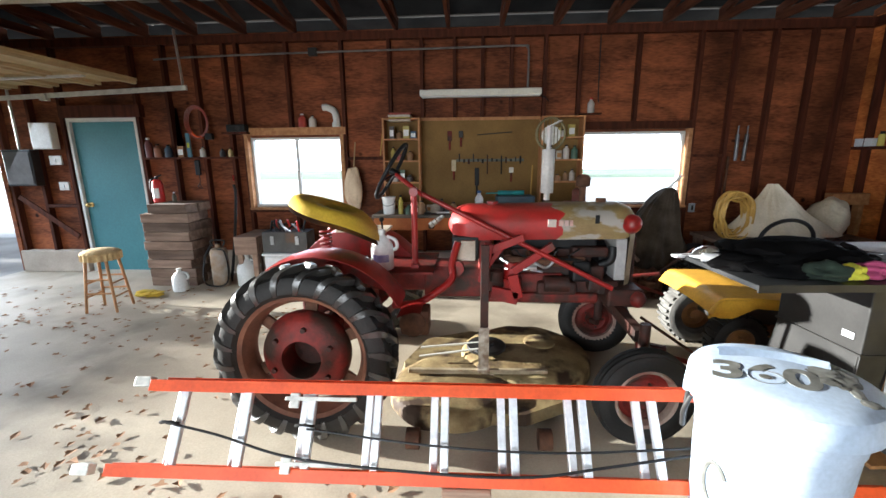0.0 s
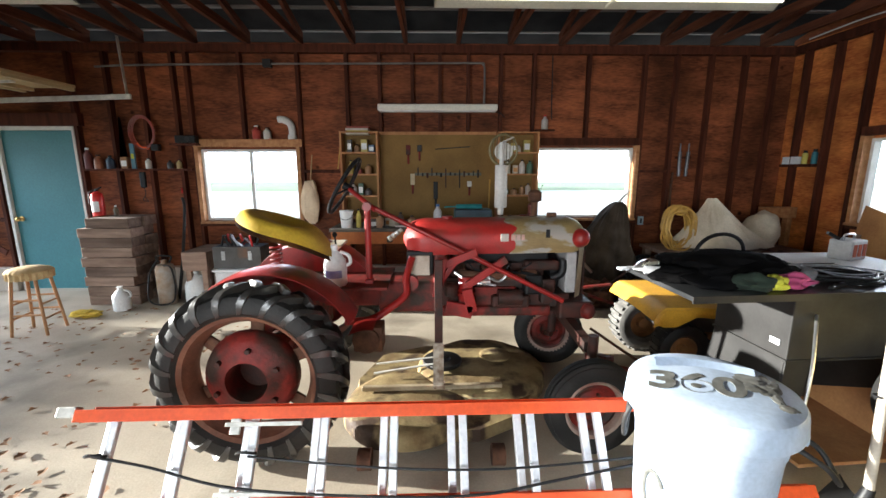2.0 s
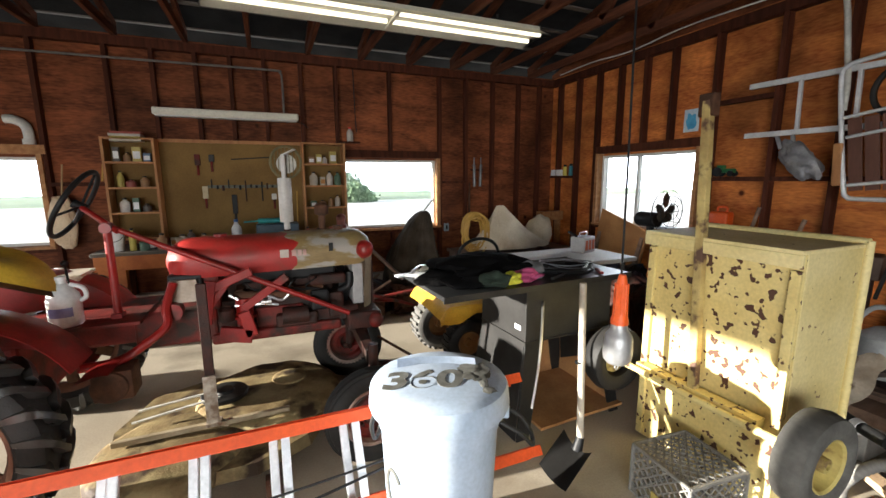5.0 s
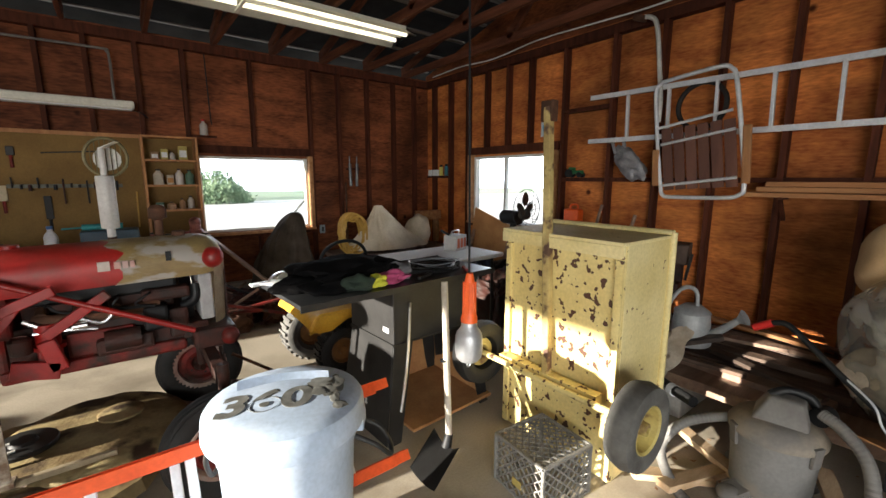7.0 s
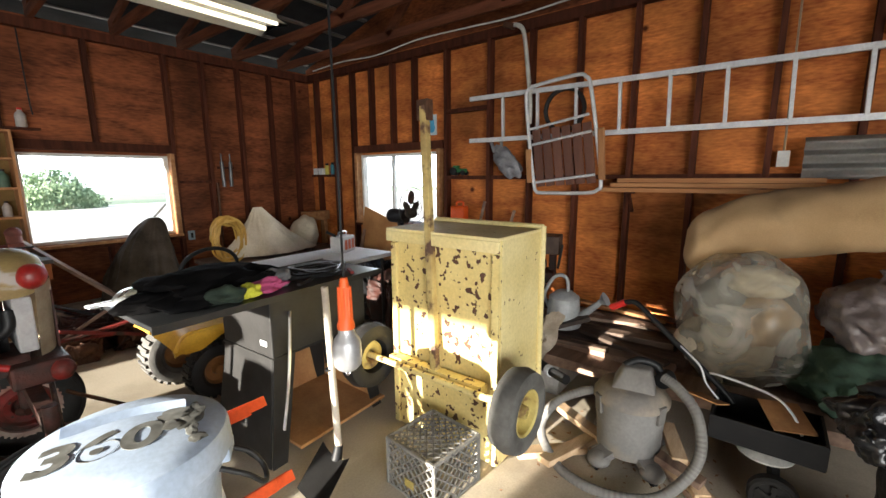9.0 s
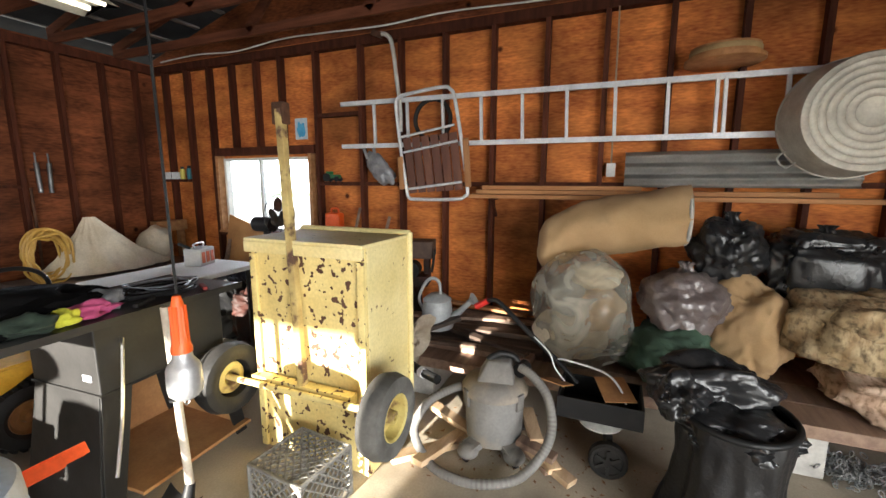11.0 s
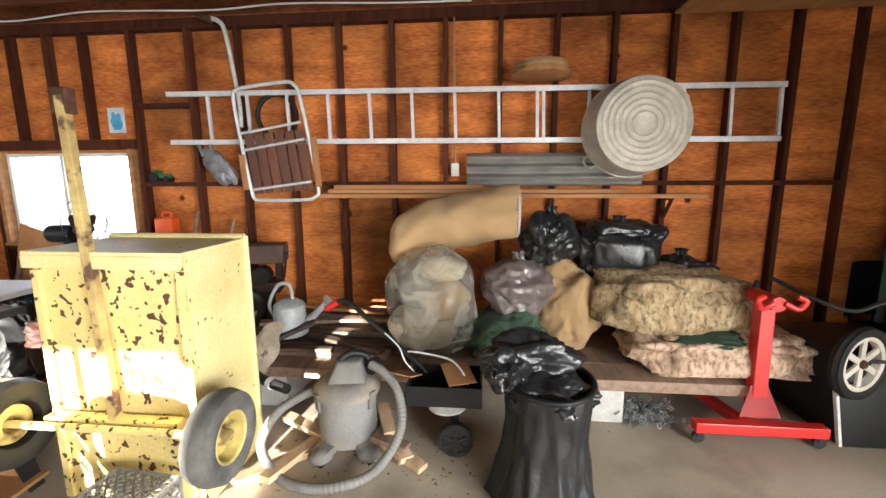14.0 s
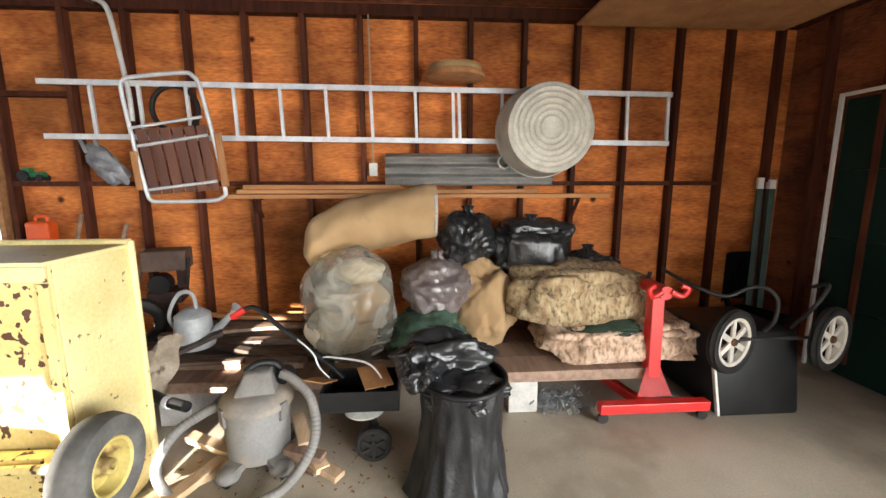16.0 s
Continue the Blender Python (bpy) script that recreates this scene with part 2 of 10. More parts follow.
ORANGE_P = mat("orange_plastic", (0.85, 0.12, 0.012), (0.75, 0.10, 0.01), rough=0.4, scale=5, bump=0.03)
WHITEP = mat("white_plastic", (0.78, 0.79, 0.80), (0.70, 0.71, 0.72), rough=0.4, scale=5, bump=0.04, col3=(0.55, 0.55, 0.54), spots=(3, 0.6, 0.8))
BUCKETW = mat("drum_white_plastic", (0.45, 0.52, 0.63), (0.38, 0.46, 0.58), rough=0.42, scale=4, bump=0.05, col3=(0.50, 0.54, 0.60), spots=(2.5, 0.6, 0.8))
JUG = mat("milky_plastic", (0.75, 0.77, 0.76), (0.66, 0.68, 0.68), rough=0.35, scale=5, bump=0.03)
BLACKP = mat("black_plastic", (0.006, 0.006, 0.007), (0.012, 0.012, 0.012), rough=0.4, scale=6, bump=0.06, spec=0.3)
BLACKBAG = mat("black_bag_film", (0.012, 0.012, 0.013), (0.022, 0.022, 0.023), rough=0.22, scale=5, bump=0.25, rough2=0.35)
PURPBAG = mat("dark_violet_bag_film", (0.12, 0.095, 0.09), (0.18, 0.15, 0.145), rough=0.22, scale=5, bump=0.4, coat=0.4)
CANVAS = mat("tan_canvas", (0.45, 0.30, 0.155), (0.36, 0.23, 0.11), rough=0.85, scale=3, fine=160, bump=0.2, col3=(0.22, 0.145, 0.08), spots=(2.2, 0.62, 0.74))
CAMO = mat("camouflage_cloth", (0.50, 0.39, 0.23), (0.30, 0.20, 0.10), rough=0.8, scale=11, stretch=(1, 1.6, 0.9), fine=60, bump=0.12, col3=(0.12, 0.085, 0.045), spots=(24, 0.47, 0.68))
CAMO2 = mat("camouflage_cloth_pale", (0.62, 0.46, 0.34), (0.42, 0.28, 0.19), rough=0.8, scale=12, stretch=(1, 1.6, 0.9), fine=60, bump=0.12, col3=(0.20, 0.125, 0.07), spots=(24, 0.49, 0.70))
GREENC = mat("green_cloth", (0.045, 0.085, 0.052), (0.03, 0.055, 0.036), rough=0.8, scale=6, bump=0.25)
DKGREEN = mat("dark_green_paint", (0.006, 0.018, 0.013), (0.008, 0.022, 0.016), rough=0.5, scale=3, bump=0.05, spec=0.15)
TEAL = mat("teal_door_paint", (0.055, 0.20, 0.235), (0.048, 0.18, 0.215), rough=0.38, scale=2, bump=0.03)
TRIMW = mat("white_paint", (0.72, 0.71, 0.68), (0.62, 0.6, 0.56), rough=0.5, scale=6, bump=0.08)
REDJ = mat("jack_red", (0.62, 0.02, 0.016), (0.5, 0.016, 0.013), rough=0.3, scale=4, bump=0.04, coat=0.2)
PEG = mat("pegboard_brown", (0.24, 0.145, 0.045), (0.17, 0.10, 0.032), rough=0.6, scale=2, bump=0.05, spec=0.2)
SHELFW = mat("shelf_pine", (0.46, 0.22, 0.08), (0.34, 0.15, 0.055), rough=0.55, scale=5, stretch=(3, 3, 0.6), bump=0.1)
CARD = mat("cardboard", (0.46, 0.24, 0.09), (0.36, 0.17, 0.065), rough=0.85, scale=5, bump=0.1)
GREYV = mat("vacuum_grey", (0.22, 0.213, 0.205), (0.16, 0.155, 0.148), rough=0.5, scale=5, bump=0.06, col3=(0.30, 0.25, 0.19), spots=(3, 0.58, 0.75))
GREYD = mat("dusty_grey_plastic", (0.20, 0.19, 0.175), (0.13, 0.12, 0.11), rough=0.6, scale=6, bump=0.06)
SHEETC = mat("dust_sheet", (0.66, 0.58, 0.45), (0.52, 0.44, 0.32), rough=0.9, scale=4, bump=0.2)
TARP = mat("dark_canvas_cover", (0.065, 0.05, 0.036), (0.03, 0.023, 0.017), rough=0.8, scale=5, bump=0.25, spec=0.1)
CLOTHK = mat("black_cloth", (0.0035, 0.0035, 0.004), (0.007, 0.0065, 0.0065), rough=0.9, scale=9, bump=0.3, spec=0.05)
PINK = mat("pink_cloth", (0.62, 0.11, 0.27), (0.45, 0.07, 0.18), rough=0.8, scale=9, bump=0.2)
LIME = mat("lime_cloth", (0.65, 0.62, 0.05), (0.5, 0.5, 0.04), rough=0.8, scale=9, bump=0.2)
HOSEY = mat("yellow_hose", (0.52, 0.31, 0.055), (0.40, 0.23, 0.04), rough=0.5, scale=8, bump=0.05)
LAMPW = mat("lamp_enamel", (0.75, 0.73, 0.65), (0.68, 0.66, 0.58), rough=0.4, scale=3, bump=0.02)
TUBE = mat("lit_tube", (1.0, 0.90, 0.62), (1.0, 0.90, 0.62), rough=0.4, bump=0, emit=0.5)
LEAF = mat("dry_leaf", (0.36, 0.20, 0.10), (0.22, 0.115, 0.055), rough=0.8, scale=30, bump=0.1, per=0.4)
SOILW = mat("dirty_boards", (0.32, 0.25, 0.12), (0.19, 0.13, 0.06), rough=0.6, scale=7, bump=0.35, col3=(0.05, 0.03, 0.018), spots=(5, 0.5, 0.62), spec=0.25)


# ---- mesh helpers ----
def bm_new():
    return bmesh.new()


def obj(name, bm, material, smooth=False, bevel=0.0):
    if bevel:
        bmesh.ops.bevel(bm, geom=[e for e in bm.edges if e.is_manifold and e.calc_face_angle(0) > 0.6], offset=bevel, segments=2, affect="EDGES", profile=0.5)
    me = bpy.data.meshes.new(name)
    bm.to_mesh(me)
    bm.free()
    for mm in (material if isinstance(material, (list, tuple)) else [material]):
        me.materials.append(mm)
    if smooth:
        for p in me.polygons:
            p.use_smooth = True
        me.set_sharp_from_angle(angle=radians(smooth if smooth > 1 else 40))
    return new(name, me)


def part(name, bm, material, parent, label="", smooth=False, bevel=0.0):
    ob = obj(name, bm, material, smooth, bevel)
    ob.parent = parent
    if label:
        ob["label"] = label
    return ob


def thing(name, label, category, at=(0, 0, 0), rz=0.0, group="", rx=0.0, ry=0.0):
    e = new(name)
    e.empty_display_size = 0.05
    e.matrix_world = pose(*at, rx, ry, rz)
    return tagged(e, label, category, group)


def box(bm, a, b, m=None):
    """A box between two corners."""
    lo, hi = Vector([min(p, q) for p, q in zip(a, b)]), Vector([max(p, q) for p, q in zip(a, b)])
    k = Matrix.LocRotScale((lo + hi) / 2, None, hi - lo)
    return bmesh.ops.create_cube(bm, size=1, matrix=(m @ k) if m else k)["verts"]


def rod(bm, a, b, r, r2=None, n=12, caps=True):
    a, b = Vector(a), Vector(b)
    d = b - a
    k = Matrix.Translation((a + b) / 2) @ d.to_track_quat("Z", "Y").to_matrix().to_4x4()
    return bmesh.ops.create_cone(bm, cap_ends=caps, segments=n, radius1=r, radius2=r if r2 is None else r2, depth=d.length, matrix=k)["verts"]


def beam(bm, a, b, w, h, up=(0, 0, 1)):
    """A square bar from a to b, w wide and h high."""
    a, b = Vector(a), Vector(b)
    y = (b - a).normalized()
    x = y.cross(Vector(up)).normalized()
    z = x.cross(y)
    k = Matrix((x * w, y * (b - a).length, z * h)).transposed().to_4x4()
    k.translation = (a + b) / 2
    return bmesh.ops.create_cube(bm, size=1, matrix=k)["verts"]


def pipe(bm, pts, r, n=8, closed=False, steps=6):
    """A round pipe along a smooth line through pts."""
    P = [Vector(p) for p in pts]
    out = []
    cnt = len(P)
    segs = cnt if closed else cnt - 1
    for i in range(segs):
        p0 = P[(i - 1) % cnt] if closed or i else P[0]
        p1, p2 = P[i], P[(i + 1) % cnt]
        p3 = P[(i + 2) % cnt] if closed or i + 2 < cnt else P[-1]
        for s in range(steps):
            t = s / steps
            out.append(0.5 * ((2 * p1) + (p2 - p0) * t + (2 * p0 - 5 * p1 + 4 * p2 - p3) * t * t + (3 * p1 - p0 - 3 * p2 + p3) * t ** 3))
    if not closed:
        out.append(P[-1])
    rings = []
    tang = None
    normal = None
    m = len(out)
    for i, p in enumerate(out):
        a = out[(i - 1) % m] if closed or i else out[0]
        b = out[(i + 1) % m] if closed or i + 1 < m else out[-1]
        t = (b - a).normalized()
        if normal is None:
            normal = t.orthogonal().normalized()
        else:
            normal = (normal - t * normal.dot(t)).normalized()
        bi = t.cross(normal)
        rings.append([bm.verts.new(p + (normal * math.cos(2 * math.pi * k / n) + bi * math.sin(2 * math.pi * k / n)) * r) for k in range(n)])
    for i in range(m if closed else m - 1):
        A, B = rings[i], rings[(i + 1) % m]
        for k in range(n):
            bm.faces.new((A[k], A[(k + 1) % n], B[(k + 1) % n], B[k]))
    if not closed:
        bm.faces.new(rings[0][::-1])
        bm.faces.new(rings[-1])


def lathe(bm, prof, n=32, m=None, squash=1.0):
    """A turned body about z from (radius, height) pairs."""
    m = m or Matrix()
    rings = []
    for r, z in prof:
        if r < 1e-5:
            rings.append([bm.verts.new(m @ Vector((0, 0, z)))])
        else:
            rings.append([bm.verts.new(m @ Vector((r * math.cos(2 * math.pi * k / n), squash * r * math.sin(2 * math.pi * k / n), z))) for k in range(n)])
    for A, B in zip(rings, rings[1:]):
        for k in range(n):
            q = [A[k % len(A)], A[(k + 1) % len(A)], B[(k + 1) % len(B)], B[k % len(B)]]
            q = [v for i, v in enumerate(q) if v not in q[:i]]
            if len(q) > 2:
                bm.faces.new(q)
    bmesh.ops.recalc_face_normals(bm, faces=bm.faces)


def grid_sheet(bm, nu, nv, fn):
    """A sheet whose points fn(u, v) gives, u and v from 0 to 1."""
    V = [[bm.verts.new(fn(i / nu, j / nv)) for j in range(nv + 1)] for i in range(nu + 1)]
    for i in range(nu):
        for j in range(nv):
            bm.faces.new((V[i][j], V[i + 1][j], V[i + 1][j + 1], V[i][j + 1]))
    return V


def lump(bm, c, size, seed=0, rough=0.12, fold=0.05, sub=4, flat=0.0, turn=0.0, power=1.0, freq=1.6):
    """A soft sagging body: an ellipsoid with broad bulges and sharp creases, flattened below."""
    vs = bmesh.ops.create_icosphere(bm, subdivisions=sub, radius=1)["verts"]
    o = Vector((seed * 3.1, seed * 1.7, seed * 5.3))
    q = Matrix.Rotation(turn, 3, "Z")
    for v in vs:
        d = v.co.normalized()
        s = Vector([math.copysign(abs(k) ** power, k) for k in d])
        n = noise.noise(d * freq + o) * rough * 2 + (1 - abs(noise.noise(d * freq * 2.6 + o * 2)) * 2) * fold + (1 - abs(noise.noise(d * freq * 5.5 + o * 3)) * 2) * fold * 0.5
        p = s * (1 + n)
        if flat and p.z < -flat:
            p.z = -flat + (p.z + flat) * 0.15
        p = Vector((p.x * size[0], p.y * size[1], p.z * size[2]))
        v.co = Vector(c) + q @ p
    return vs


def tyre(bm, c, R, r, w, axis="Y", n=40, m=None):
    """A tyre ring about its axle: outer radius R, bead radius r, width w."""
    prof = [(r, -w * 0.36), (r + (R - r) * 0.25, -w * 0.49), (r + (R - r) * 0.6, -w * 0.5), (R - (R - r) * 0.14, -w * 0.42), (R - 0.01, -w * 0.3), (R, 0), (R - 0.01, w * 0.3), (R - (R - r) * 0.14, w * 0.42),
            (r + (R - r) * 0.6, w * 0.5), (r + (R - r) * 0.25, w * 0.49), (r, w * 0.36)]
    k = {"Y": Matrix.Rotation(radians(90), 4, "X"), "X": Matrix.Rotation(radians(90), 4, "Y"), "Z": Matrix()}[axis]
    lathe(bm, prof + [prof[0]], n, Matrix.Translation(c) @ (m or Matrix()) @ k)


# ---- the building ----
XW, XE, YS, YN, ZP = -6.25, 4.64, -4.0, 5.45, 2.92     # inner faces of the sheathing; underside of the top plates
T = 0.02                                                  # sheathing


def wall_panel(name, axis, at, lo, hi, z1, holes, material, label):
    """A sheathed wall at x or y = at with openings cut through it."""
    bm = bm_new()
    us = sorted({lo, hi, *[h[0] for h in holes], *[h[1] for h in holes]})
    zs = sorted({0.0, z1, *[h[2] for h in holes], *[h[3] for h in holes]})
    out = T * 3
    for u0, u1 in zip(us, us[1:]):
        for w0, w1 in zip(zs, zs[1:]):
            um, wm = (u0 + u1) / 2, (w0 + w1) / 2
            if any(h[0] < um < h[1] and h[2] < wm < h[3] for h in holes):
                continue
            s = 1 if at > 0 else -1
            if axis == "y":
                box(bm, (u0, at, w0), (u1, at + s * out, w1))
            else:
                box(bm, (at, u0, w0), (at + s * out, u1, w1))
    bmesh.ops.remove_doubles(bm, verts=bm.verts, dist=1e-4)
    return tagged(obj(name, bm, material), label, "wall", kind="structure")


W1 = (-2.81, -1.61, 0.90, 1.79)
W2 = (1.40, 2.66, 0.92, 1.81)
W3 = (2.93, 4.30, 0.98, 1.85)
DOOR = (-5.22, -4.33, 0.0, 2.02)
GATE = (1.66, 5.37, 0.0, 2.3)
# south doorway is assumed, out of view, to let skylight in
GATE_S = (-4.2, 0.6, 0.0, 2.45)
north = wall_panel("wall_north", "y", YN, XW, XE + 0.06, 3.05, [W1, W2, DOOR], PLY_N_SHADED, "red-brown plywood wall behind open studs, darkened for shade")
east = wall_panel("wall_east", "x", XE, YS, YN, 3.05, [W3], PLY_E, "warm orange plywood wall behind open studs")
west = wall_panel("wall_west", "x", XW, YS, YN, 3.05, [GATE], PLY_N_SHADED, "plywood wall with a wide open garage doorway")
south = wall_panel("wall_south", "y", YS, XW, XE + 0.06, 3.05, [GATE_S], PLY_N_SHADED, "plywood wall behind open studs, darkened for shade")

bm = bm_new()
grid_sheet(bm, 60, 60, lambda u, v: Vector((XW - 0.06 + u * (XE - XW + 0.12), YS - 0.06 + v * (YN - YS + 0.12), 0.004 * noise.noise(Vector((u * 9, v * 9, 0))) - 0.002)))
tagged(obj("floor", bm, CONC), "worn grey concrete floor with stains and dust", "floor", kind="structure")


def stud(w, a, b, sx, sy, mate=STUD, nm="stud"):
    bm = bm_new()
    box(bm, a, b)
    return part(nm, bm, mate, w)


SD = 0.085
n_studs = [-6.2, -5.75, -5.30, -4.26, -3.83, -3.42, -3.04, -2.87, -2.24, -1.55, -0.96, -0.56, -0.16, 0.18, 0.53, 0.93, 1.34, 2.02, 2.72, 3.12, 3.55, 3.98, 4.35]
for x in n_studs:
    z0 = 0.3
    for h in (W1, W2):
        if h[0] + 0.02 < x < h[1] - 0.02:
            stud(north, (x - 0.02, YN - SD, h[3] + 0.12), (x + 0.02, YN - 0.002, ZP), 0, 0)
            stud(north, (x - 0.02, YN - SD, z0), (x + 0.02, YN - 0.002, h[2] - 0.05), 0, 0)
            break
    else:
        stud(north, (x - 0.02, YN - SD, z0 if not DOOR[0] < x < DOOR[1] else 2.2), (x + 0.02, YN - 0.002, ZP), 0, 0)
e_studs = [1.79 - 0.467 * k for k in range(12, -1, -1)] + [2.257, 2.82, 3.30, 3.66, 4.04, 4.41, 4.80, 5.20]
for y in e_studs:
    if W3[0] < y < W3[1]:
        stud(east, (XE - SD, y - 0.02, W3[3] + 0.12), (XE - 0.002, y + 0.02, ZP), 0, 0)
        stud(east, (XE - SD, y - 0.02, 0.12), (XE - 0.002, y + 0.02, W3[2] - 0.05), 0, 0)
    else:
        stud(east, (XE - SD, y - 0.02, 0.12), (XE - 0.002, y + 0.02, ZP), 0, 0)
for x in [XW + 0.3 + 0.485 * k for k in range(22)]:
    stud(south, (x - 0.02, YS + 0.002, 2.5 if GATE_S[0] < x < GATE_S[1] else 0.12), (x + 0.02, YS + SD, ZP), 0, 0)
for y in (-3.6, -3.1, -2.6, -2.1, -1.6, -1.1, -0.6, -0.1, 0.4, 0.9, 1.38):
    stud(west, (XW + 0.002, y - 0.02, 0.12), (XW + SD, y + 0.02, ZP), 0, 0)
# plates, headers and sills
for w, a, b in ((north, (XW, YN - 0.09, ZP), (XE, YN - 0.001, ZP + 0.09)), (south, (XW, YS + 0.001, ZP), (XE, YS + 0.09, ZP + 0.09)),
                (east, (XE - 0.09, YS + 0.1, ZP), (XE - 0.001, YN - 0.1, ZP + 0.09)), (west, (XW + 0.001, YS + 0.1, ZP), (XW + 0.09, YN - 0.1, ZP + 0.09)),
                (west, (XW + 0.001, GATE[0] - 0.1, GATE[3]), (XW + 0.11, GATE[1] - 0.02, GATE[3] + 0.25))):
    stud(w, a, b, 0, 0, nm="plate")
for h in (W1, W2):
    stud(north, (h[0] - 0.07, YN - SD - 0.004, h[3] + 0.03), (h[1] + 0.07, YN - 0.003, h[3] + 0.12), 0, 0, PLANK if h is W1 else STUD, "header")
    stud(north, (h[0] - 0.07, YN - SD - 0.004, h[2] - 0.07), (h[1] + 0.07, YN - 0.003, h[2] - 0.035), 0, 0, nm="rough_sill")
stud(east, (XE - SD - 0.004, W3[0] - 0.07, W3[3] + 0.03), (XE - 0.003, W3[1] + 0.07, W3[3] + 0.12), 0, 0, nm="header")
stud(east, (XE - SD - 0.004, W3[0] - 0.07, W3[2] - 0.07), (XE - 0.003, W3[1] + 0.07, W3[2] - 0.035), 0, 0, nm="rough_sill")
stud(north, (DOOR[0] - 0.1, YN - SD - 0.01, DOOR[3] + 0.05), (DOOR[1] + 0.12, YN - 0.003, DOOR[3] + 0.2), 0, 0, nm="header")

bm = bm_new()
box(bm, (XW, YN - 0.12, 0), (DOOR[0] - 0.06, YN - 0.003, 0.3))
box(bm, (DOOR[1] + 0.06, YN - 0.12, 0), (XE, YN - 0.003, 0.3))
tagged(obj("baseboard", bm, CONC_L, bevel=0.008), "rough concrete stem wall under the studs", "stem wall", kind="structure")
bm = bm_new()
box(bm, (XE - 0.1, YS, 0), (XE - 0.003, YN - 0.12, 0.12))
tagged(obj("baseboard", bm, STUD, bevel=0.004), "dark timber sole plate along the wall", "sole plate", kind="structure")

# ceiling: one mesh of bottom chords, webs and purlins under a dark pitched roof
bm = bm_new()
for x in [XW + 0.35 + 0.63 * k for k in range(18)]:
    box(bm, (x - 0.02, YS, ZP + 0.092), (x + 0.02, YN, ZP + 0.18))
    ridge = (YS + YN) / 2
    for y0, y1, z0, z1 in ((YS, ridge, ZP + 0.2, 4.35), (YN, ridge, ZP + 0.2, 4.35), (1.9, ridge, ZP + 0.15, 4.3), (-0.5, ridge, ZP + 0.15, 4.3), (3.3, 2.6, ZP + 0.15, 3.75), (-1.9, -1.2, ZP + 0.15, 3.75)):
        beam(bm, (x, y0, z0), (x, y1, z1), 0.04, 0.09)
tagged(obj("ceiling", bm, BEAM), "open roof trusses of reddish rough timber", "ceiling", kind="structure")
bm = bm_new()
for s, yw in ((-1, YS), (1, YN)):
    for j in range(12):
        f = j / 11
        y, z = yw + (ridge - yw) * f, ZP + 0.26 + (4.40 - ZP - 0.26) * f
        beam(bm, (XW, y, z), (XE, y, z), 0.07, 0.02)
tagged(obj("ceiling", bm, mat("purlin_grey", (0.24, 0.22, 0.20), (0.13, 0.12, 0.11), scale=3, stretch=(0.4, 3, 3))), "pale battens under the roof sheets", "ceiling", kind="structure")
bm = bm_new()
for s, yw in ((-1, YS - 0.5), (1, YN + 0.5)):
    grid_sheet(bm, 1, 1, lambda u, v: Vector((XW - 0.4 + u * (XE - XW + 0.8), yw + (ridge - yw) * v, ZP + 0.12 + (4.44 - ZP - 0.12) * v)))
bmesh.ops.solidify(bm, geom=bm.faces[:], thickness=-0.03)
tagged(obj("ceiling", bm, ROOFM), "dark grey metal roof sheets, blackened for shade", "ceiling", kind="structure")
for xg in (XW - 0.03, XE + 0.03):
    bm = bm_new()
    V = [bm.verts.new((xg + d, y, z)) for d in (-0.02, 0.02) for y, z in ((YS - 0.06, 3.05), (YN + 0.06, 3.05), (YN + 0.06, 3.12), (ridge, 4.45), (YS - 0.06, 3.12))]
    bm.faces.new(V[:5]), bm.faces.new(V[5:][::-1])
    for k in range(5):
        bm.faces.new((V[k], V[(k + 1) % 5], V[5 + (k + 1) % 5], V[5 + k]))
    bmesh.ops.recalc_face_normals(bm, faces=bm.faces)
    tagged(obj("wall_gable", bm, PLY_N_SHADED), "plywood gable above the wall plate", "wall", kind="structure")


def window(name, axis, h, at, label, split):
    """A sliding window: frame ring, mullion, two panes and a sill board."""
    e = thing(name, label, "window")
    e["kind"] = "structure"

    def bx(bm, u0, u1, d0, d1, z0, z1):
        if axis == "y":
            box(bm, (u0, at + d0, z0), (u1, at + d1, z1))
        else:
            box(bm, (at + d0, u0, z0), (at + d1, u1, z1))
    u0, u1, z0, z1 = h
    fw = 0.03
    bm = bm_new()
    bx(bm, u0, u0 + fw, -0.03, 0.05, z0, z1), bx(bm, u1 - fw, u1, -0.03, 0.05, z0, z1)
    bx(bm, u0 + fw, u1 - fw, -0.03, 0.05, z0, z0 + fw), bx(bm, u0 + fw, u1 - fw, -0.03, 0.05, z1 - fw, z1)
    part("window_frame", bm, TRIMW, e, "white painted frame")
    bm = bm_new()
    um = u0 + (u1 - u0) * split
    bx(bm, um - 0.018, um + 0.018, -0.015, 0.03, z0 + fw, z1 - fw)
    part("mullion", bm, TRIMW, e)
    for a, b, d in ((u0 + fw, um - 0.018, 0.0), (um + 0.018, u1 - fw, 0.018)):
        bm = bm_new()
        bx(bm, a, b, d, d + 0.004, z0 + fw, z1 - fw)
        p = part("pane", bm, GLASS, e)
        p.visible_shadow = False
    bm = bm_new()
    jd = -0.115
    bx(bm, u0 - 0.045, u0 - 0.002, jd, -0.004, z0 - 0.03, z1 + 0.028), bx(bm, u1 + 0.002, u1 + 0.045, jd, -0.004, z0 - 0.03, z1 + 0.028)
    part("casing", bm, PLANK, e, "orange-brown timber casing")
    bm = bm_new()
    bx(bm, u0 - 0.05, u1 + 0.05, -0.13, -0.031, z0 - 0.033, z0 - 0.006)
    part("window_sill", bm, PLANK, e)
    return e


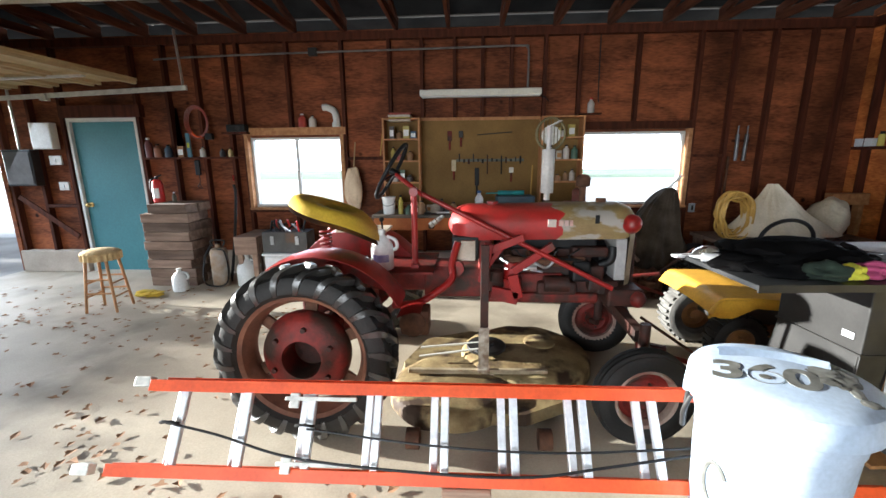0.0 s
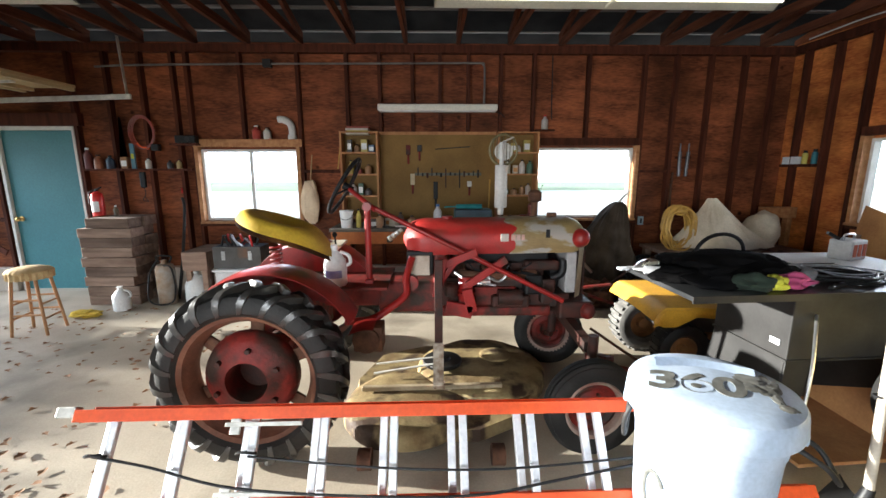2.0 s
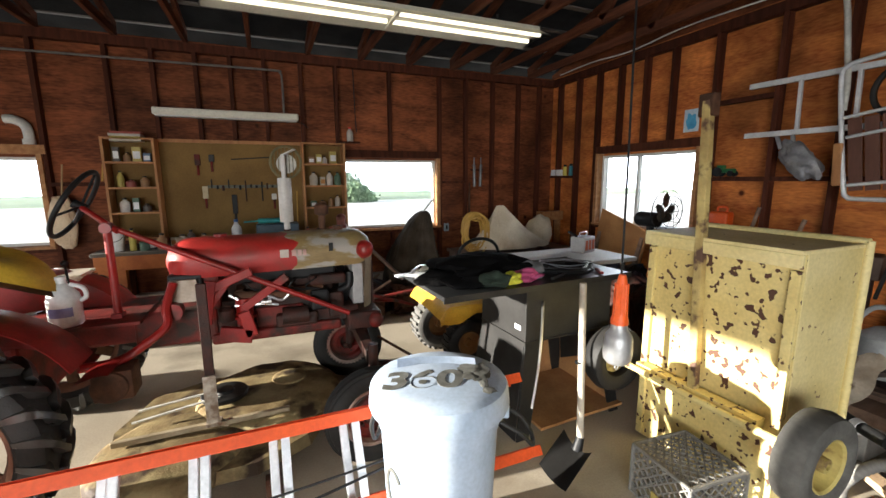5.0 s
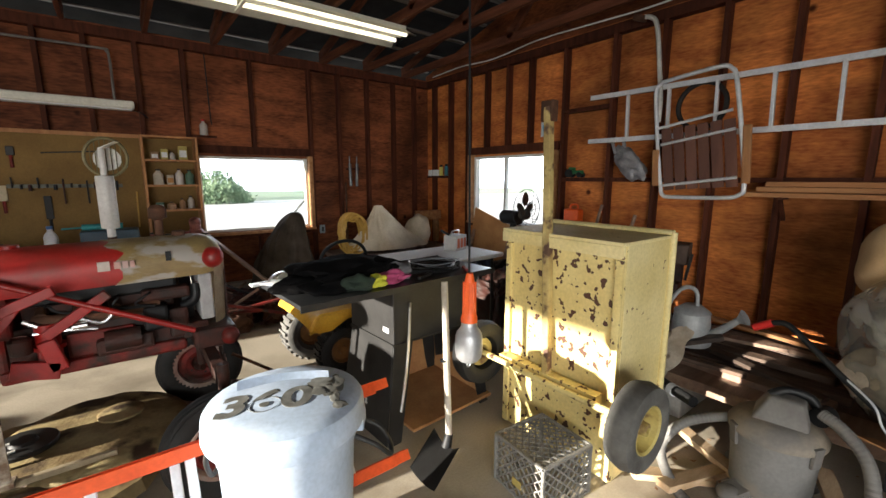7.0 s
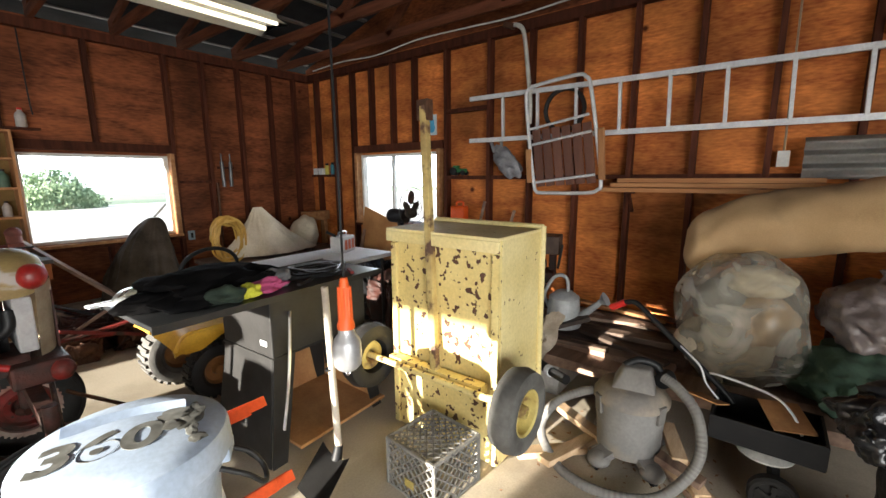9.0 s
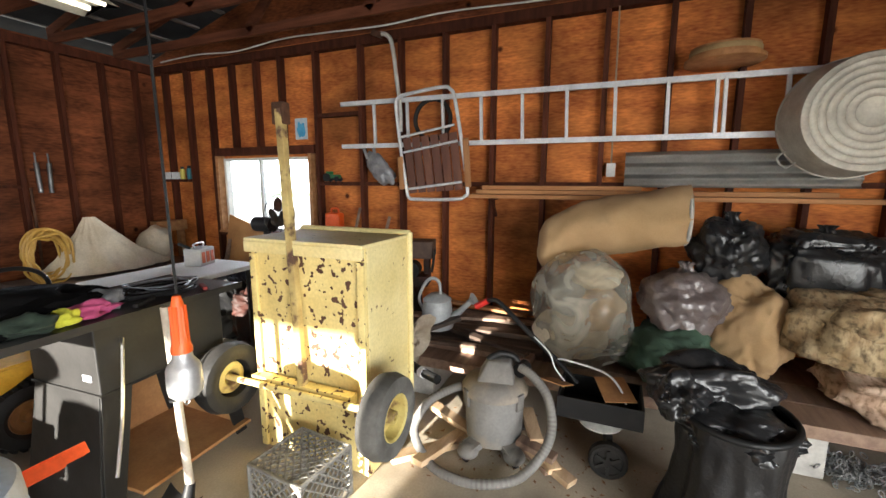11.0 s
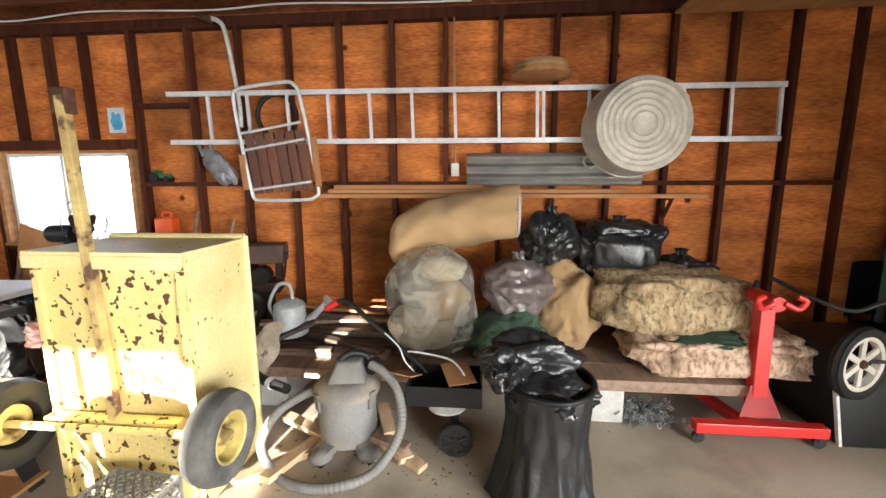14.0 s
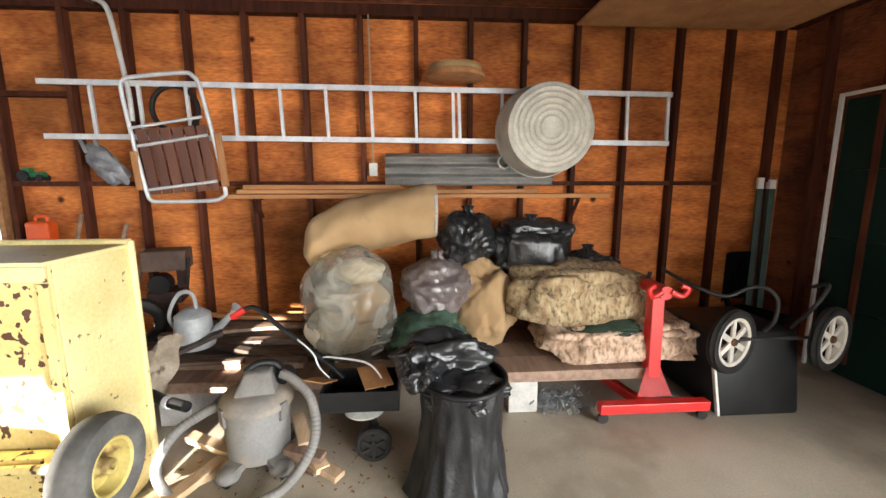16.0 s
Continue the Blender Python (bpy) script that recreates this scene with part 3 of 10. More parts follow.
window("window_1", "y", W1, YN, "white-framed sliding window in a timber casing", 0.5)
window("window_2", "y", W2, YN, "white-framed window above the junk, bushes outside", 0.985)
window("window_3", "x", W3, XE, "white-framed sliding window in the orange wall", 0.58)

# entrance door
e = thing("door_1", "closed flush teal door with a brass knob", "door")
e["kind"] = "structure"
bm = bm_new()
box(bm, (DOOR[0] + 0.003, YN - 0.03, 0.01), (DOOR[1] - 0.003, YN + 0.012, DOOR[3] - 0.004))
part("door_leaf", bm, TEAL, e, bevel=0.004)
bm = bm_new()
for a, b in (((DOOR[0] - 0.035, YN - 0.07, 0.0), (DOOR[0], YN + 0.05, DOOR[3] + 0.045)), ((DOOR[1], YN - 0.07, 0.0), (DOOR[1] + 0.03, YN + 0.05, DOOR[3] + 0.045)), ((DOOR[0], YN - 0.07, DOOR[3]), (DOOR[1], YN + 0.05, DOOR[3] + 0.045))):
    box(bm, a, b)
part("door_frame", bm, TRIMW, e, "white painted door frame")
bm = bm_new()
rod(bm, (DOOR[0] + 0.07, YN - 0.03, 0.93), (DOOR[0] + 0.07, YN - 0.07, 0.93), 0.012)
bmesh.ops.create_uvsphere(bm, u_segments=16, v_segments=10, radius=0.03, matrix=Matrix.Translation((DOOR[0] + 0.07, YN - 0.085, 0.93)))
rod(bm, (DOOR[0] + 0.07, YN - 0.03, 0.93), (DOOR[0] + 0.07, YN - 0.036, 0.93), 0.033, n=20)
part("knob", bm, mat("brass", (0.75, 0.52, 0.2), rough=0.25, metal=1.0), e, "brass knob", smooth=True)
for z in (0.25, 1.75):
    bm = bm_new()
    rod(bm, (DOOR[1] - 0.004, YN - 0.04, z - 0.045), (DOOR[1] - 0.004, YN - 0.04, z + 0.045), 0.009)
    part("hinge", bm, STEEL, e)

# dark green door with white casing in the south wall
e = thing("door_2", "closed dark green overhead door with white casing", "door")
e["kind"] = "structure"
for k in range(4):
    bm = bm_new()
    box(bm, (2.72, YS + 0.02, 0.01 + k * 0.55), (4.03, YS + 0.06, 0.555 + k * 0.55))
    part("panel", bm, DKGREEN, e, bevel=0.006)
bm = bm_new()
box(bm, (4.03, YS + 0.0865, 0.0), (4.055, YS + 0.11, 2.25))
box(bm, (2.68, YS + 0.0865, 2.225), (4.03, YS + 0.11, 2.25))
part("casing", bm, TRIMW, e, "white casing strip")

# outside
bm = bm_new()
grid_sheet(bm, 8, 8, lambda u, v: Vector((-1500 + 3000 * u, -1500 + 3000 * v, -0.06)))
tagged(obj("ground", bm, mat("grass_ground", (0.10, 0.15, 0.06), (0.16, 0.19, 0.09), scale=0.5, fine=8, rough=0.9, bump=0.3)), "mown grass and pale ground outside", "ground", kind="structure")
bm = bm_new()
box(bm, (-60, YN + 0.8, -0.055), (60, YN + 26, -0.035))
tagged(obj("road", bm, mat("pale_gravel", (0.62, 0.60, 0.56), (0.52, 0.50, 0.46), scale=2, fine=60, rough=0.9, bump=0.2)), "pale gravel driveway behind the garage", "driveway", kind="structure")
bm = bm_new()
box(bm, (XW - 16, -6, -0.055), (XW - 0.1, 8, -0.03))
tagged(obj("pavement", bm, mat("apron_concrete", (0.30, 0.28, 0.25), (0.22, 0.20, 0.18), rough=0.8, scale=1.5, bump=0.15)), "concrete apron outside the open garage door", "apron", kind="structure")

# ---- the tractor ----


def lug(bm, c, a, s, R, W):
    """One curved tread bar from the crown over the shoulder, tapering into the sidewall."""
    rings = []
    for f, da, dr, hw, dp in ((-0.01, 0.0, 0.0, 0.019, 0.036), (0.12, 0.045, 0.002, 0.02, 0.036), (0.26, 0.105, 0.006, 0.021, 0.036), (0.40, 0.17, 0.018, 0.022, 0.036), (0.485, 0.215, 0.042, 0.023, 0.034), (0.52, 0.245, 0.078, 0.021, 0.03), (0.515, 0.262, 0.112, 0.016, 0.018), (0.49, 0.272, 0.135, 0.010, 0.004)):
        t = a - da
        out = Vector((math.sin(t), 0, math.cos(t)))
        tang = Vector((math.cos(t), 0, -math.sin(t)))
        k = min(1, max(0, (f - 0.26) / 0.24))
        nrm = (out * (1 - k) + Vector((0, s, 0)) * k).normalized()
        p = Vector(c) + out * (R - dr) + Vector((0, s * f * W, 0))
        rings.append([bm.verts.new(q) for q in (p - nrm * dp - tang * hw * 1.35, p - tang * hw * 0.8, p + tang * hw * 0.8, p - nrm * dp + tang * hw * 1.35)])
    for A, B in zip(rings, rings[1:]):
        for k in range(4):
            bm.faces.new((A[k], A[(k + 1) % 4], B[(k + 1) % 4], B[k]))
    bm.faces.new(rings[0][::-1]), bm.faces.new(rings[-1])


def rear_wheel(parent, y, side):
    R, W = 0.495, 0.24
    c = (-0.86, y, R)
    bm = bm_new()
    tyre(bm, c, R - 0.03, 0.335, W, n=56)
    bars = []
    for k in range(22):
        for s in (-1, 1):
            a = 2 * math.pi * (k + (0.5 if s > 0 else 0)) / 22
            bars.append((a, s))
    bmesh.ops.recalc_face_normals(bm, faces=bm.faces)
    ty = part("rear_tyre", bm, RUBBER, parent, "black bar-lug tyre", smooth=35)
    for s in (-1, 1):
        bm = bm_new()
        lug(bm, (0, 0, 0), 0.0, s, R, W)
        bmesh.ops.recalc_face_normals(bm, faces=bm.faces)
        first = part("tread_bar", bm, mat("worn_tread_rubber", (0.020, 0.019, 0.017), (0.036, 0.033, 0.030), rough=0.22, scale=9, bump=0.15, rough2=0.4, spec=0.8), ty, smooth=45)
        mine = [a for a, q in bars if q == s]
        first.matrix_local = Matrix.Translation(c) @ Matrix.Rotation(mine[0], 4, "Y")
        for a in mine[1:]:
            o2 = new("tread_bar", first.data)
            o2.parent = ty
            o2.matrix_local = Matrix.Translation(c) @ Matrix.Rotation(a, 4, "Y")
    k = Matrix.Translation(c) @ Matrix.Rotation(radians(90 if side < 0 else -90), 4, "X")
    bm = bm_new()
    lathe(bm, [(0.355, 0.088), (0.345, 0.098), (0.325, 0.085), (0.315, 0.05), (0.295, 0.02), (0.295, -0.03), (0.315, -0.07), (0.345, -0.09), (0.355, -0.085), (0.305, -0.03), (0.305, 0.02), (0.33, 0.05), (0.355, 0.088)], 48, k)
    part("rim", bm, RIMRUST, ty, "rusty rim", smooth=35)
    bm = bm_new()
    lathe(bm, [(0.235, -0.03), (0.24, 0.0), (0.228, 0.045), (0.195, 0.075), (0.15, 0.085), (0.115, 0.10), (0.105, 0.10), (0.10, 0.08), (0.095, -0.06), (0.0, -0.065)], 40, k)
    part("wheel_centre", bm, REDMAT, ty, "dull red dished wheel centre", smooth=35)
    for j in range(6):
        m = k @ Matrix.Rotation(j * math.pi / 3 + 0.4, 4, "Z")
        bm = bm_new()
        rod(bm, m @ Vector((0.165, 0, 0.06)), m @ Vector((0.165, 0, 0.105)), 0.014, n=6)
        part("wheel_bolt", bm, GREASE, ty)
        bm = bm_new()
        box(bm, (0.20, -0.034, -0.03), (0.31, 0.034, -0.012), m)
        part("wheel_lug", bm, RUST, ty, bevel=0.004)
    bm = bm_new()
    rod(bm, k @ Vector((0, 0, -0.05)), k @ Vector((0, 0, -0.045)), 0.094, n=24)
    part("hub_recess", bm, GREASE, ty)
    return ty


def front_wheel(parent, x, y, side, tilt):
    R, W = 0.262, 0.11
    c = (x, y, R)
    bm = bm_new()
    tm = Matrix.Rotation(radians(tilt), 4, "Z")
    tyre(bm, c, R, 0.16, W, n=40, m=tm)
    for j in (-0.3, 0.0, 0.3):
        tyre(bm, Vector(c) + tm @ Vector((0, j * W, 0)), R + 0.006, R - 0.02, 0.018, n=40, m=tm)
    ty = part("front_tyre", bm, RUBBER, parent, "black ribbed tyre", smooth=35)
    k = Matrix.Translation(c) @ tm @ Matrix.Rotation(radians(90 if side < 0 else -90), 4, "X")
    bm = bm_new()
    lathe(bm, [(0.172, 0.042), (0.162, 0.05), (0.15, 0.04), (0.142, 0.01), (0.142, -0.03), (0.17, -0.045)], 36, k)
    part("rim", bm, mat("pale_worn_rim", (0.42, 0.33, 0.27), (0.25, 0.12, 0.09), rough=0.6, scale=9, bump=0.2), ty, "worn pale rim", smooth=35)
    bm = bm_new()
    lathe(bm, [(0.143, 0.0), (0.12, 0.012), (0.09, -0.005), (0.06, 0.01), (0.05, 0.045), (0.035, 0.055), (0.0, 0.058)], 32, k)
    part("wheel_centre", bm, REDMAT, ty, "dull red wheel disc", smooth=35)
    for j in range(5):
        m = k @ Matrix.Rotation(j * math.tau / 5, 4, "Z")
        bm = bm_new()
        rod(bm, m @ Vector((0.075, 0, 0.0)), m @ Vector((0.075, 0, 0.022)), 0.009, n=6)
        part("wheel_bolt", bm, GREASE, ty)


TY = 2.7
tr = thing("tractor", "worn red vintage farm tractor with a yellow seat", "tractor", (0, TY, 0))


def tp(name, bm, material, label="", smooth=False, bevel=0.0, parent=None):
    """A tractor part built in world coordinates."""
    bmesh.ops.translate(bm, verts=bm.verts, vec=(0, -TY, 0))
    return part(name, bm, material, parent or tr, label, smooth, bevel)


w = rear_wheel(tr, 2.04 - TY, -1)
w2 = rear_wheel(tr, 3.36 - TY, 1)
front_wheel(tr, 0.945, 2.06 - TY, -1, 3)
front_wheel(tr, 1.0, 3.16 - TY, 1, -10)


def hood_ring(x):
    """Half width, bottom and top of the hood at x."""
    f = min(1, max(0, (x + 0.13) / 0.16))
    g = min(1, max(0, (1.15 - x) / 0.14))
    s = math.sqrt(max(0.0, 1 - (1 - f) ** 2)) * math.sqrt(max(0.02, 1 - (1 - g) ** 2))
    return s


bm = bm_new()


def hood_pt(u, v):
    x = -0.13 + 1.28 * u
    s = 0.15 + 0.85 * hood_ring(x)
    a = math.pi * (1.12 - 1.24 * v)
    y = 2.96 + 0.215 * s * math.copysign(abs(math.cos(a)) ** 0.75, math.cos(a))
    lo = 0.965 + 0.02 * u
    top = 1.195 + 0.012 * u
    mid = lo + 0.09
    z = mid + (top - mid) * s * math.copysign(abs(math.sin(a)) ** 0.85, math.sin(a)) if math.sin(a) >= 0 else mid + (mid - lo) * 2.6 * s * math.sin(a)
    return Vector((x, y, z))


grid_sheet(bm, 40, 24, hood_pt)
hood_m = mat("hood_paint", (0.42, 0.016, 0.011), (0.30, 0.016, 0.012), rough=0.42, scale=4, bump=0.06, col3=(0.17, 0.035, 0.022), spots=(5, 0.56, 0.74), coat=0.05)
tp("hood", bm, hood_m, "glossy red fuel tank hood", smooth=50)
# worn olive-tan front section of the hood, a slightly proud skin
bm = bm_new()
grid_sheet(bm, 22, 24, lambda u, v: (lambda p: Vector((p.x, 2.96 + (p.y - 2.96) * 1.02, 1.06 + (p.z - 1.06) * 1.025)))(hood_pt(0.565 + 0.42 * u + (0.03 * math.sin(v * 9) + 0.02 * math.sin(v * 31)) * (1 - u), v)))
tp("hood_front", bm, mat("primer_worn", (0.30, 0.22, 0.085), (0.22, 0.15, 0.06), rough=0.42, scale=6, stretch=(1, 1, 2.5), bump=0.1, col3=(0.36, 0.33, 0.29), spots=(5, 0.5, 0.58)), "bare olive-tan front of the hood", smooth=50)
bm = bm_new()
lump(bm, (1.075, 2.745, 1.085), (0.06, 0.06, 0.065), seed=3, rough=0.03, fold=0.0, sub=3)
tp("headlight", bm, RED, "round red headlight shell", smooth=60)
bm = bm_new()
box(bm, (0.530, 2.722, 1.068), (0.582, 2.734, 1.118))
tp("badge", bm, mat("badge_white", (0.6, 0.55, 0.5), (0.5, 0.4, 0.35)), "small pale maker's plate")
for x, wd in ((0.600, 0.028), (0.637, 0.024), (0.670, 0.020)):
    bm = bm_new()
    box(bm, (x, 2.723, 1.075), (x + wd, 2.734, 1.112))
    tp("lettering_bar", bm, mat("faded_white", (0.55, 0.4, 0.36), (0.5, 0.3, 0.26)))
bm = bm_new()
box(bm, (0.835, 2.7335, 1.09), (0.862, 2.738, 1.145))
tp("side_slot", bm, BLACKP, "small dark slot")
bm = bm_new()
rod(bm, (0.93, 2.96, 1.2), (0.93, 2.96, 1.235), 0.035, n=20)
tp("radiator_cap", bm, RUST, smooth=40)
bm = bm_new()
rod(bm, (0.18, 2.96, 1.19), (0.18, 2.96, 1.215), 0.04, n=20)
tp("fuel_cap", bm, RED, smooth=40)
# grille shell
bm = bm_new()
box(bm, (0.985, 2.75, 0.70), (1.06, 3.14, 0.985))
tp("radiator", bm, mat("grey_radiator", (0.40, 0.39, 0.385), (0.30, 0.29, 0.285), rough=0.5, scale=5), "grey radiator side", bevel=0.01)
bm = bm_new()
grid_sheet(bm, 10, 10, lambda u, v: Vector((1.06 + 0.085 * math.sin(math.pi * u) ** 0.6 + 0.02 * v, 2.77 + 0.38 * u, 0.62 + 0.42 * v)))
bmesh.ops.solidify(bm, geom=bm.faces[:], thickness=0.012)
tp("grille", bm, mat("worn_grille", (0.50, 0.42, 0.29), (0.36, 0.28, 0.18), rough=0.5, scale=7, bump=0.1), "bowed worn grille", smooth=40)
for j in range(8):
    bm = bm_new()
    box(bm, (1.145, 2.85 + j * 0.031, 0.66), (1.152, 2.862 + j * 0.031, 0.98))
    tp("grille_slat", bm, GREASE)
# engine
bm = bm_new()
box(bm, (0.12, 2.80, 0.58), (0.92, 3.12, 0.80))
box(bm, (0.20, 2.83, 0.80), (0.86, 3.09, 0.93))
tp("engine_block", bm, GREASE, "greasy dark engine block", bevel=0.015)
bm = bm_new()
for j in range(4):
    rod(bm, (0.28 + j * 0.15, 2.83, 0.87), (0.28 + j * 0.15, 2.76, 0.85), 0.03, n=10)
pipe(bm, [(0.25, 2.77, 0.84), (0.4, 2.74, 0.83), (0.6, 2.74, 0.83), (0.78, 2.77, 0.84)], 0.032, n=10)
tp("manifold", bm, RUST, "rusty manifold", smooth=40)
bm = bm_new()
rod(bm, (0.30, 2.74, 0.62), (0.30, 2.74, 0.83), 0.05, n=16)
rod(bm, (0.30, 2.74, 0.70), (0.30, 2.74, 0.72), 0.066, n=16)
tp("oil_filter", bm, RED, smooth=40)
bm = bm_new()
rod(bm, (0.52, 2.73, 0.68), (0.68, 2.73, 0.68), 0.055, n=16)
tp("generator", bm, GREASE, "black generator", smooth=40)
bm = bm_new()
rod(bm, (0.9, 2.96, 0.8), (0.96, 2.96, 0.8), 0.15, n=20)
tp("fan_shroud", bm, BLACKP, smooth=40)
bm = bm_new()
pipe(bm, [(0.22, 2.72, 0.86), (0.33, 2.70, 0.80), (0.42, 2.70, 0.84), (0.52, 2.70, 0.80), (0.58, 2.71, 0.85)], 0.010, n=7)
pipe(bm, [(0.25, 2.71, 0.79), (0.40, 2.69, 0.79), (0.5, 2.7, 0.77)], 0.008, n=7)
rod(bm, (0.40, 2.70, 0.80), (0.46, 2.70, 0.80), 0.022, n=10)
tp("carburettor_linkage", bm, CHROME, "bright steel linkage and fuel line", smooth=40)
for nm, (x0, y0, z0), (x1, y1, z1), mt in (("starter_motor", (0.48, 2.72, 0.60), (0.74, 2.83, 0.69), GREASE), ("magneto", (0.70, 2.70, 0.70), (0.82, 2.82, 0.84), BLACKP), ("side_cover", (0.36, 2.775, 0.60), (0.66, 2.80, 0.74), REDMAT), ("oil_pan", (0.10, 2.76, 0.53), (0.90, 3.08, 0.60), REDMAT), ("governor_housing", (0.82, 2.74, 0.62), (0.92, 2.86, 0.80), GREASE), ("valve_cover", (0.22, 2.80, 0.90), (0.88, 3.06, 0.985), BLACKP), ("water_manifold", (0.70, 2.74, 0.86), (0.94, 2.84, 0.93), GREASE), ("dash_bulkhead", (0.08, 2.77, 0.76), (0.17, 3.1, 0.99), REDMAT)):
    bm = bm_new()
    box(bm, (x0, y0, z0), (x1, y1, z1))
    tp(nm, bm, mt, bevel=0.018)
for k in range(4):
    bm = bm_new()
    x = 0.30 + 0.14 * k
    pipe(bm, [(x, 2.79, 0.90), (x + 0.02, 2.72, 0.92), (x + 0.10 - 0.05 * k, 2.71, 0.87), (0.76, 2.71, 0.845)], 0.006, n=6)
    tp("spark_lead", bm, BLACKP, smooth=50)
bm = bm_new()
pipe(bm, [(0.90, 2.79, 0.80), (0.96, 2.76, 0.84), (0.97, 2.77, 0.93)], 0.028, n=10)
tp("radiator_hose", bm, BLACKP, "black radiator hose", smooth=50)
bm = bm_new()
lathe(bm, [(0, 0.0), (0.042, 0.0), (0.045, 0.01), (0.045, 0.07), (0.03, 0.085), (0.0, 0.085)], 18, Matrix.Translation((0.20, 2.71, 0.70)))
tp("fuel_bowl", bm, GREASE, smooth=40)
bm = bm_new()
beam(bm, (0.30, 2.665, 0.78), (0.56, 2.665, 0.96), 0.03, 0.05)
tp("side_brace", bm, RED, "red slanting brace", bevel=0.005)
bm = bm_new()
beam(bm, (0.16, 2.66, 0.64), (0.34, 2.66, 0.60), 0.04, 0.09)
beam(bm, (0.34, 2.66, 0.60), (0.30, 2.66, 0.76), 0.04, 0.07)
tp("implement_bracket", bm, RED, "red implement bracket", bevel=0.006)
bm = bm_new()
beam(bm, (0.14, 2.62, 0.93), (0.36, 2.62, 1.02), 0.03, 0.05)
beam(bm, (0.10, 2.62, 0.72), (0.14, 2.62, 0.98), 0.035, 0.06)
beam(bm, (0.10, 2.62, 0.78), (0.24, 2.62, 0.98), 0.02, 0.035)
tp("lift_arm", bm, RED, "red lift arm", bevel=0.005)
bm = bm_new()
box(bm, (-0.085, 2.72, 0.84), (0.055, 2.745, 0.975))
tp("data_plate", bm, mat("pale_plate", (0.5, 0.42, 0.34), (0.36, 0.28, 0.2), rough=0.5), "pale metal plate", bevel=0.002)
bm = bm_new()
box(bm, (-0.10, 2.75, 0.84), (0.08, 3.1, 1.0))
tp("instrument_panel", bm, BLACKP, bevel=0.01)
# clutch housing and chassis torque tube
bm = bm_new()
box(bm, (-0.30, 2.78, 0.56), (0.14, 3.06, 0.78))
box(bm, (-0.75, 2.80, 0.60), (-0.28, 3.04, 0.76))
tp("torque_tube", bm, REDMAT, "dull red torque tube", bevel=0.02)
bm = bm_new()
box(bm, (-1.05, 2.45, 0.42), (-0.68, 3.05, 0.78))
rod(bm, (-0.86, 2.16, 0.505), (-0.86, 3.3, 0.505), 0.075, n=20)
tp("rear_axle", bm, REDMAT, "dull red rear axle housing", bevel=0.02)
bm = bm_new()
rod(bm, (-0.34, 2.42, 0.50), (-0.34, 2.58, 0.50), 0.085, n=20)
box(bm, (-0.42, 2.44, 0.42), (-0.24, 2.60, 0.58))
tp("final_drive", bm, RUST, "rusty side gearbox", bevel=0.01, smooth=40)
bm = bm_new()
box(bm, (-0.72, 2.62, 0.765), (-0.22, 3.2, 0.785))
tp("footplate", bm, REDMAT, "worn red foot platform", bevel=0.004)
# pedal arm curving down from the dash
bm = bm_new()
pipe(bm, [(-0.06, 2.70, 0.97), (-0.10, 2.66, 0.84), (-0.10, 2.62, 0.74), (-0.20, 2.58, 0.66), (-0.32, 2.54, 0.60), (-0.46, 2.45, 0.62)], 0.024, n=9)
tp("brake_pedal", bm, RED, "red curved pedal arm", smooth=40)
bm = bm_new()
rod(bm, (-0.07, 2.66, 0.80), (-0.07, 2.74, 0.80), 0.05, n=18)
tp("pedal_boss", bm, RED, smooth=40)


def fender(name, y0, y1, parent=None):
    bm = bm_new()
    a0, a1 = radians(165), radians(28)

    def f(u, v):
        a = a0 + (a1 - a0) * u
        r = 0.545 + 0.012 * math.sin(math.pi * v)
        return Vector((-0.84 + r * math.cos(a) * 0.96, y0 + (y1 - y0) * v, 0.46 + r * math.sin(a) * 0.98))
    grid_sheet(bm, 20, 6, f)

    def g(u, v):
        a = a0 + (a1 - a0) * u
        r = 0.545 - 0.21 * v * math.sin(math.pi * min(1, max(0, 0.08 + 0.9 * u))) ** 0.5
        return Vector((-0.84 + r * math.cos(a) * 0.96, y1, 0.46 + r * math.sin(a) * 0.98))
    grid_sheet(bm, 20, 5, g)
    bmesh.ops.remove_doubles(bm, verts=bm.verts, dist=0.002)
    bmesh.ops.solidify(bm, geom=bm.faces[:], thickness=0.006)
    return tp(name, bm, RED, "rounded red mudguard", smooth=40)


fender("fender", 2.16, 2.42)
fender("fender", 3.3, 3.06)
bm = bm_new()
grid_sheet(bm, 8, 2, lambda u, v: Vector((-0.40 + 0.14 * u, 2.20 + 0.2 * v, 0.68 - 0.02 * u - 0.05 * (1 - u) ** 2)))
bmesh.ops.solidify(bm, geom=bm.faces[:], thickness=0.01)
tp("step", bm, RED)
# seat
bm = bm_new()


def seat_pt(u, v):
    x, y = u * 2 - 1, v * 2 - 1
    r = math.hypot(x, y)
    k = max(abs(x), abs(y)) / r if r > 1e-6 else 1
    X, Y = x * k, y * k
    rr = math.hypot(X, Y)
    z = 0.095 * (1 - rr ** 8) + 0.05 * max(0, -X) ** 2 + 0.03 * Y * Y - 0.085 * X - 0.05 * max(0, X) ** 3 - 0.035 * math.exp(-(X * X + Y * Y) * 14)
    return Vector((-0.87 + 0.30 * X, 2.70 + 0.24 * Y * (1 - 0.1 * X), 1.115 + z))


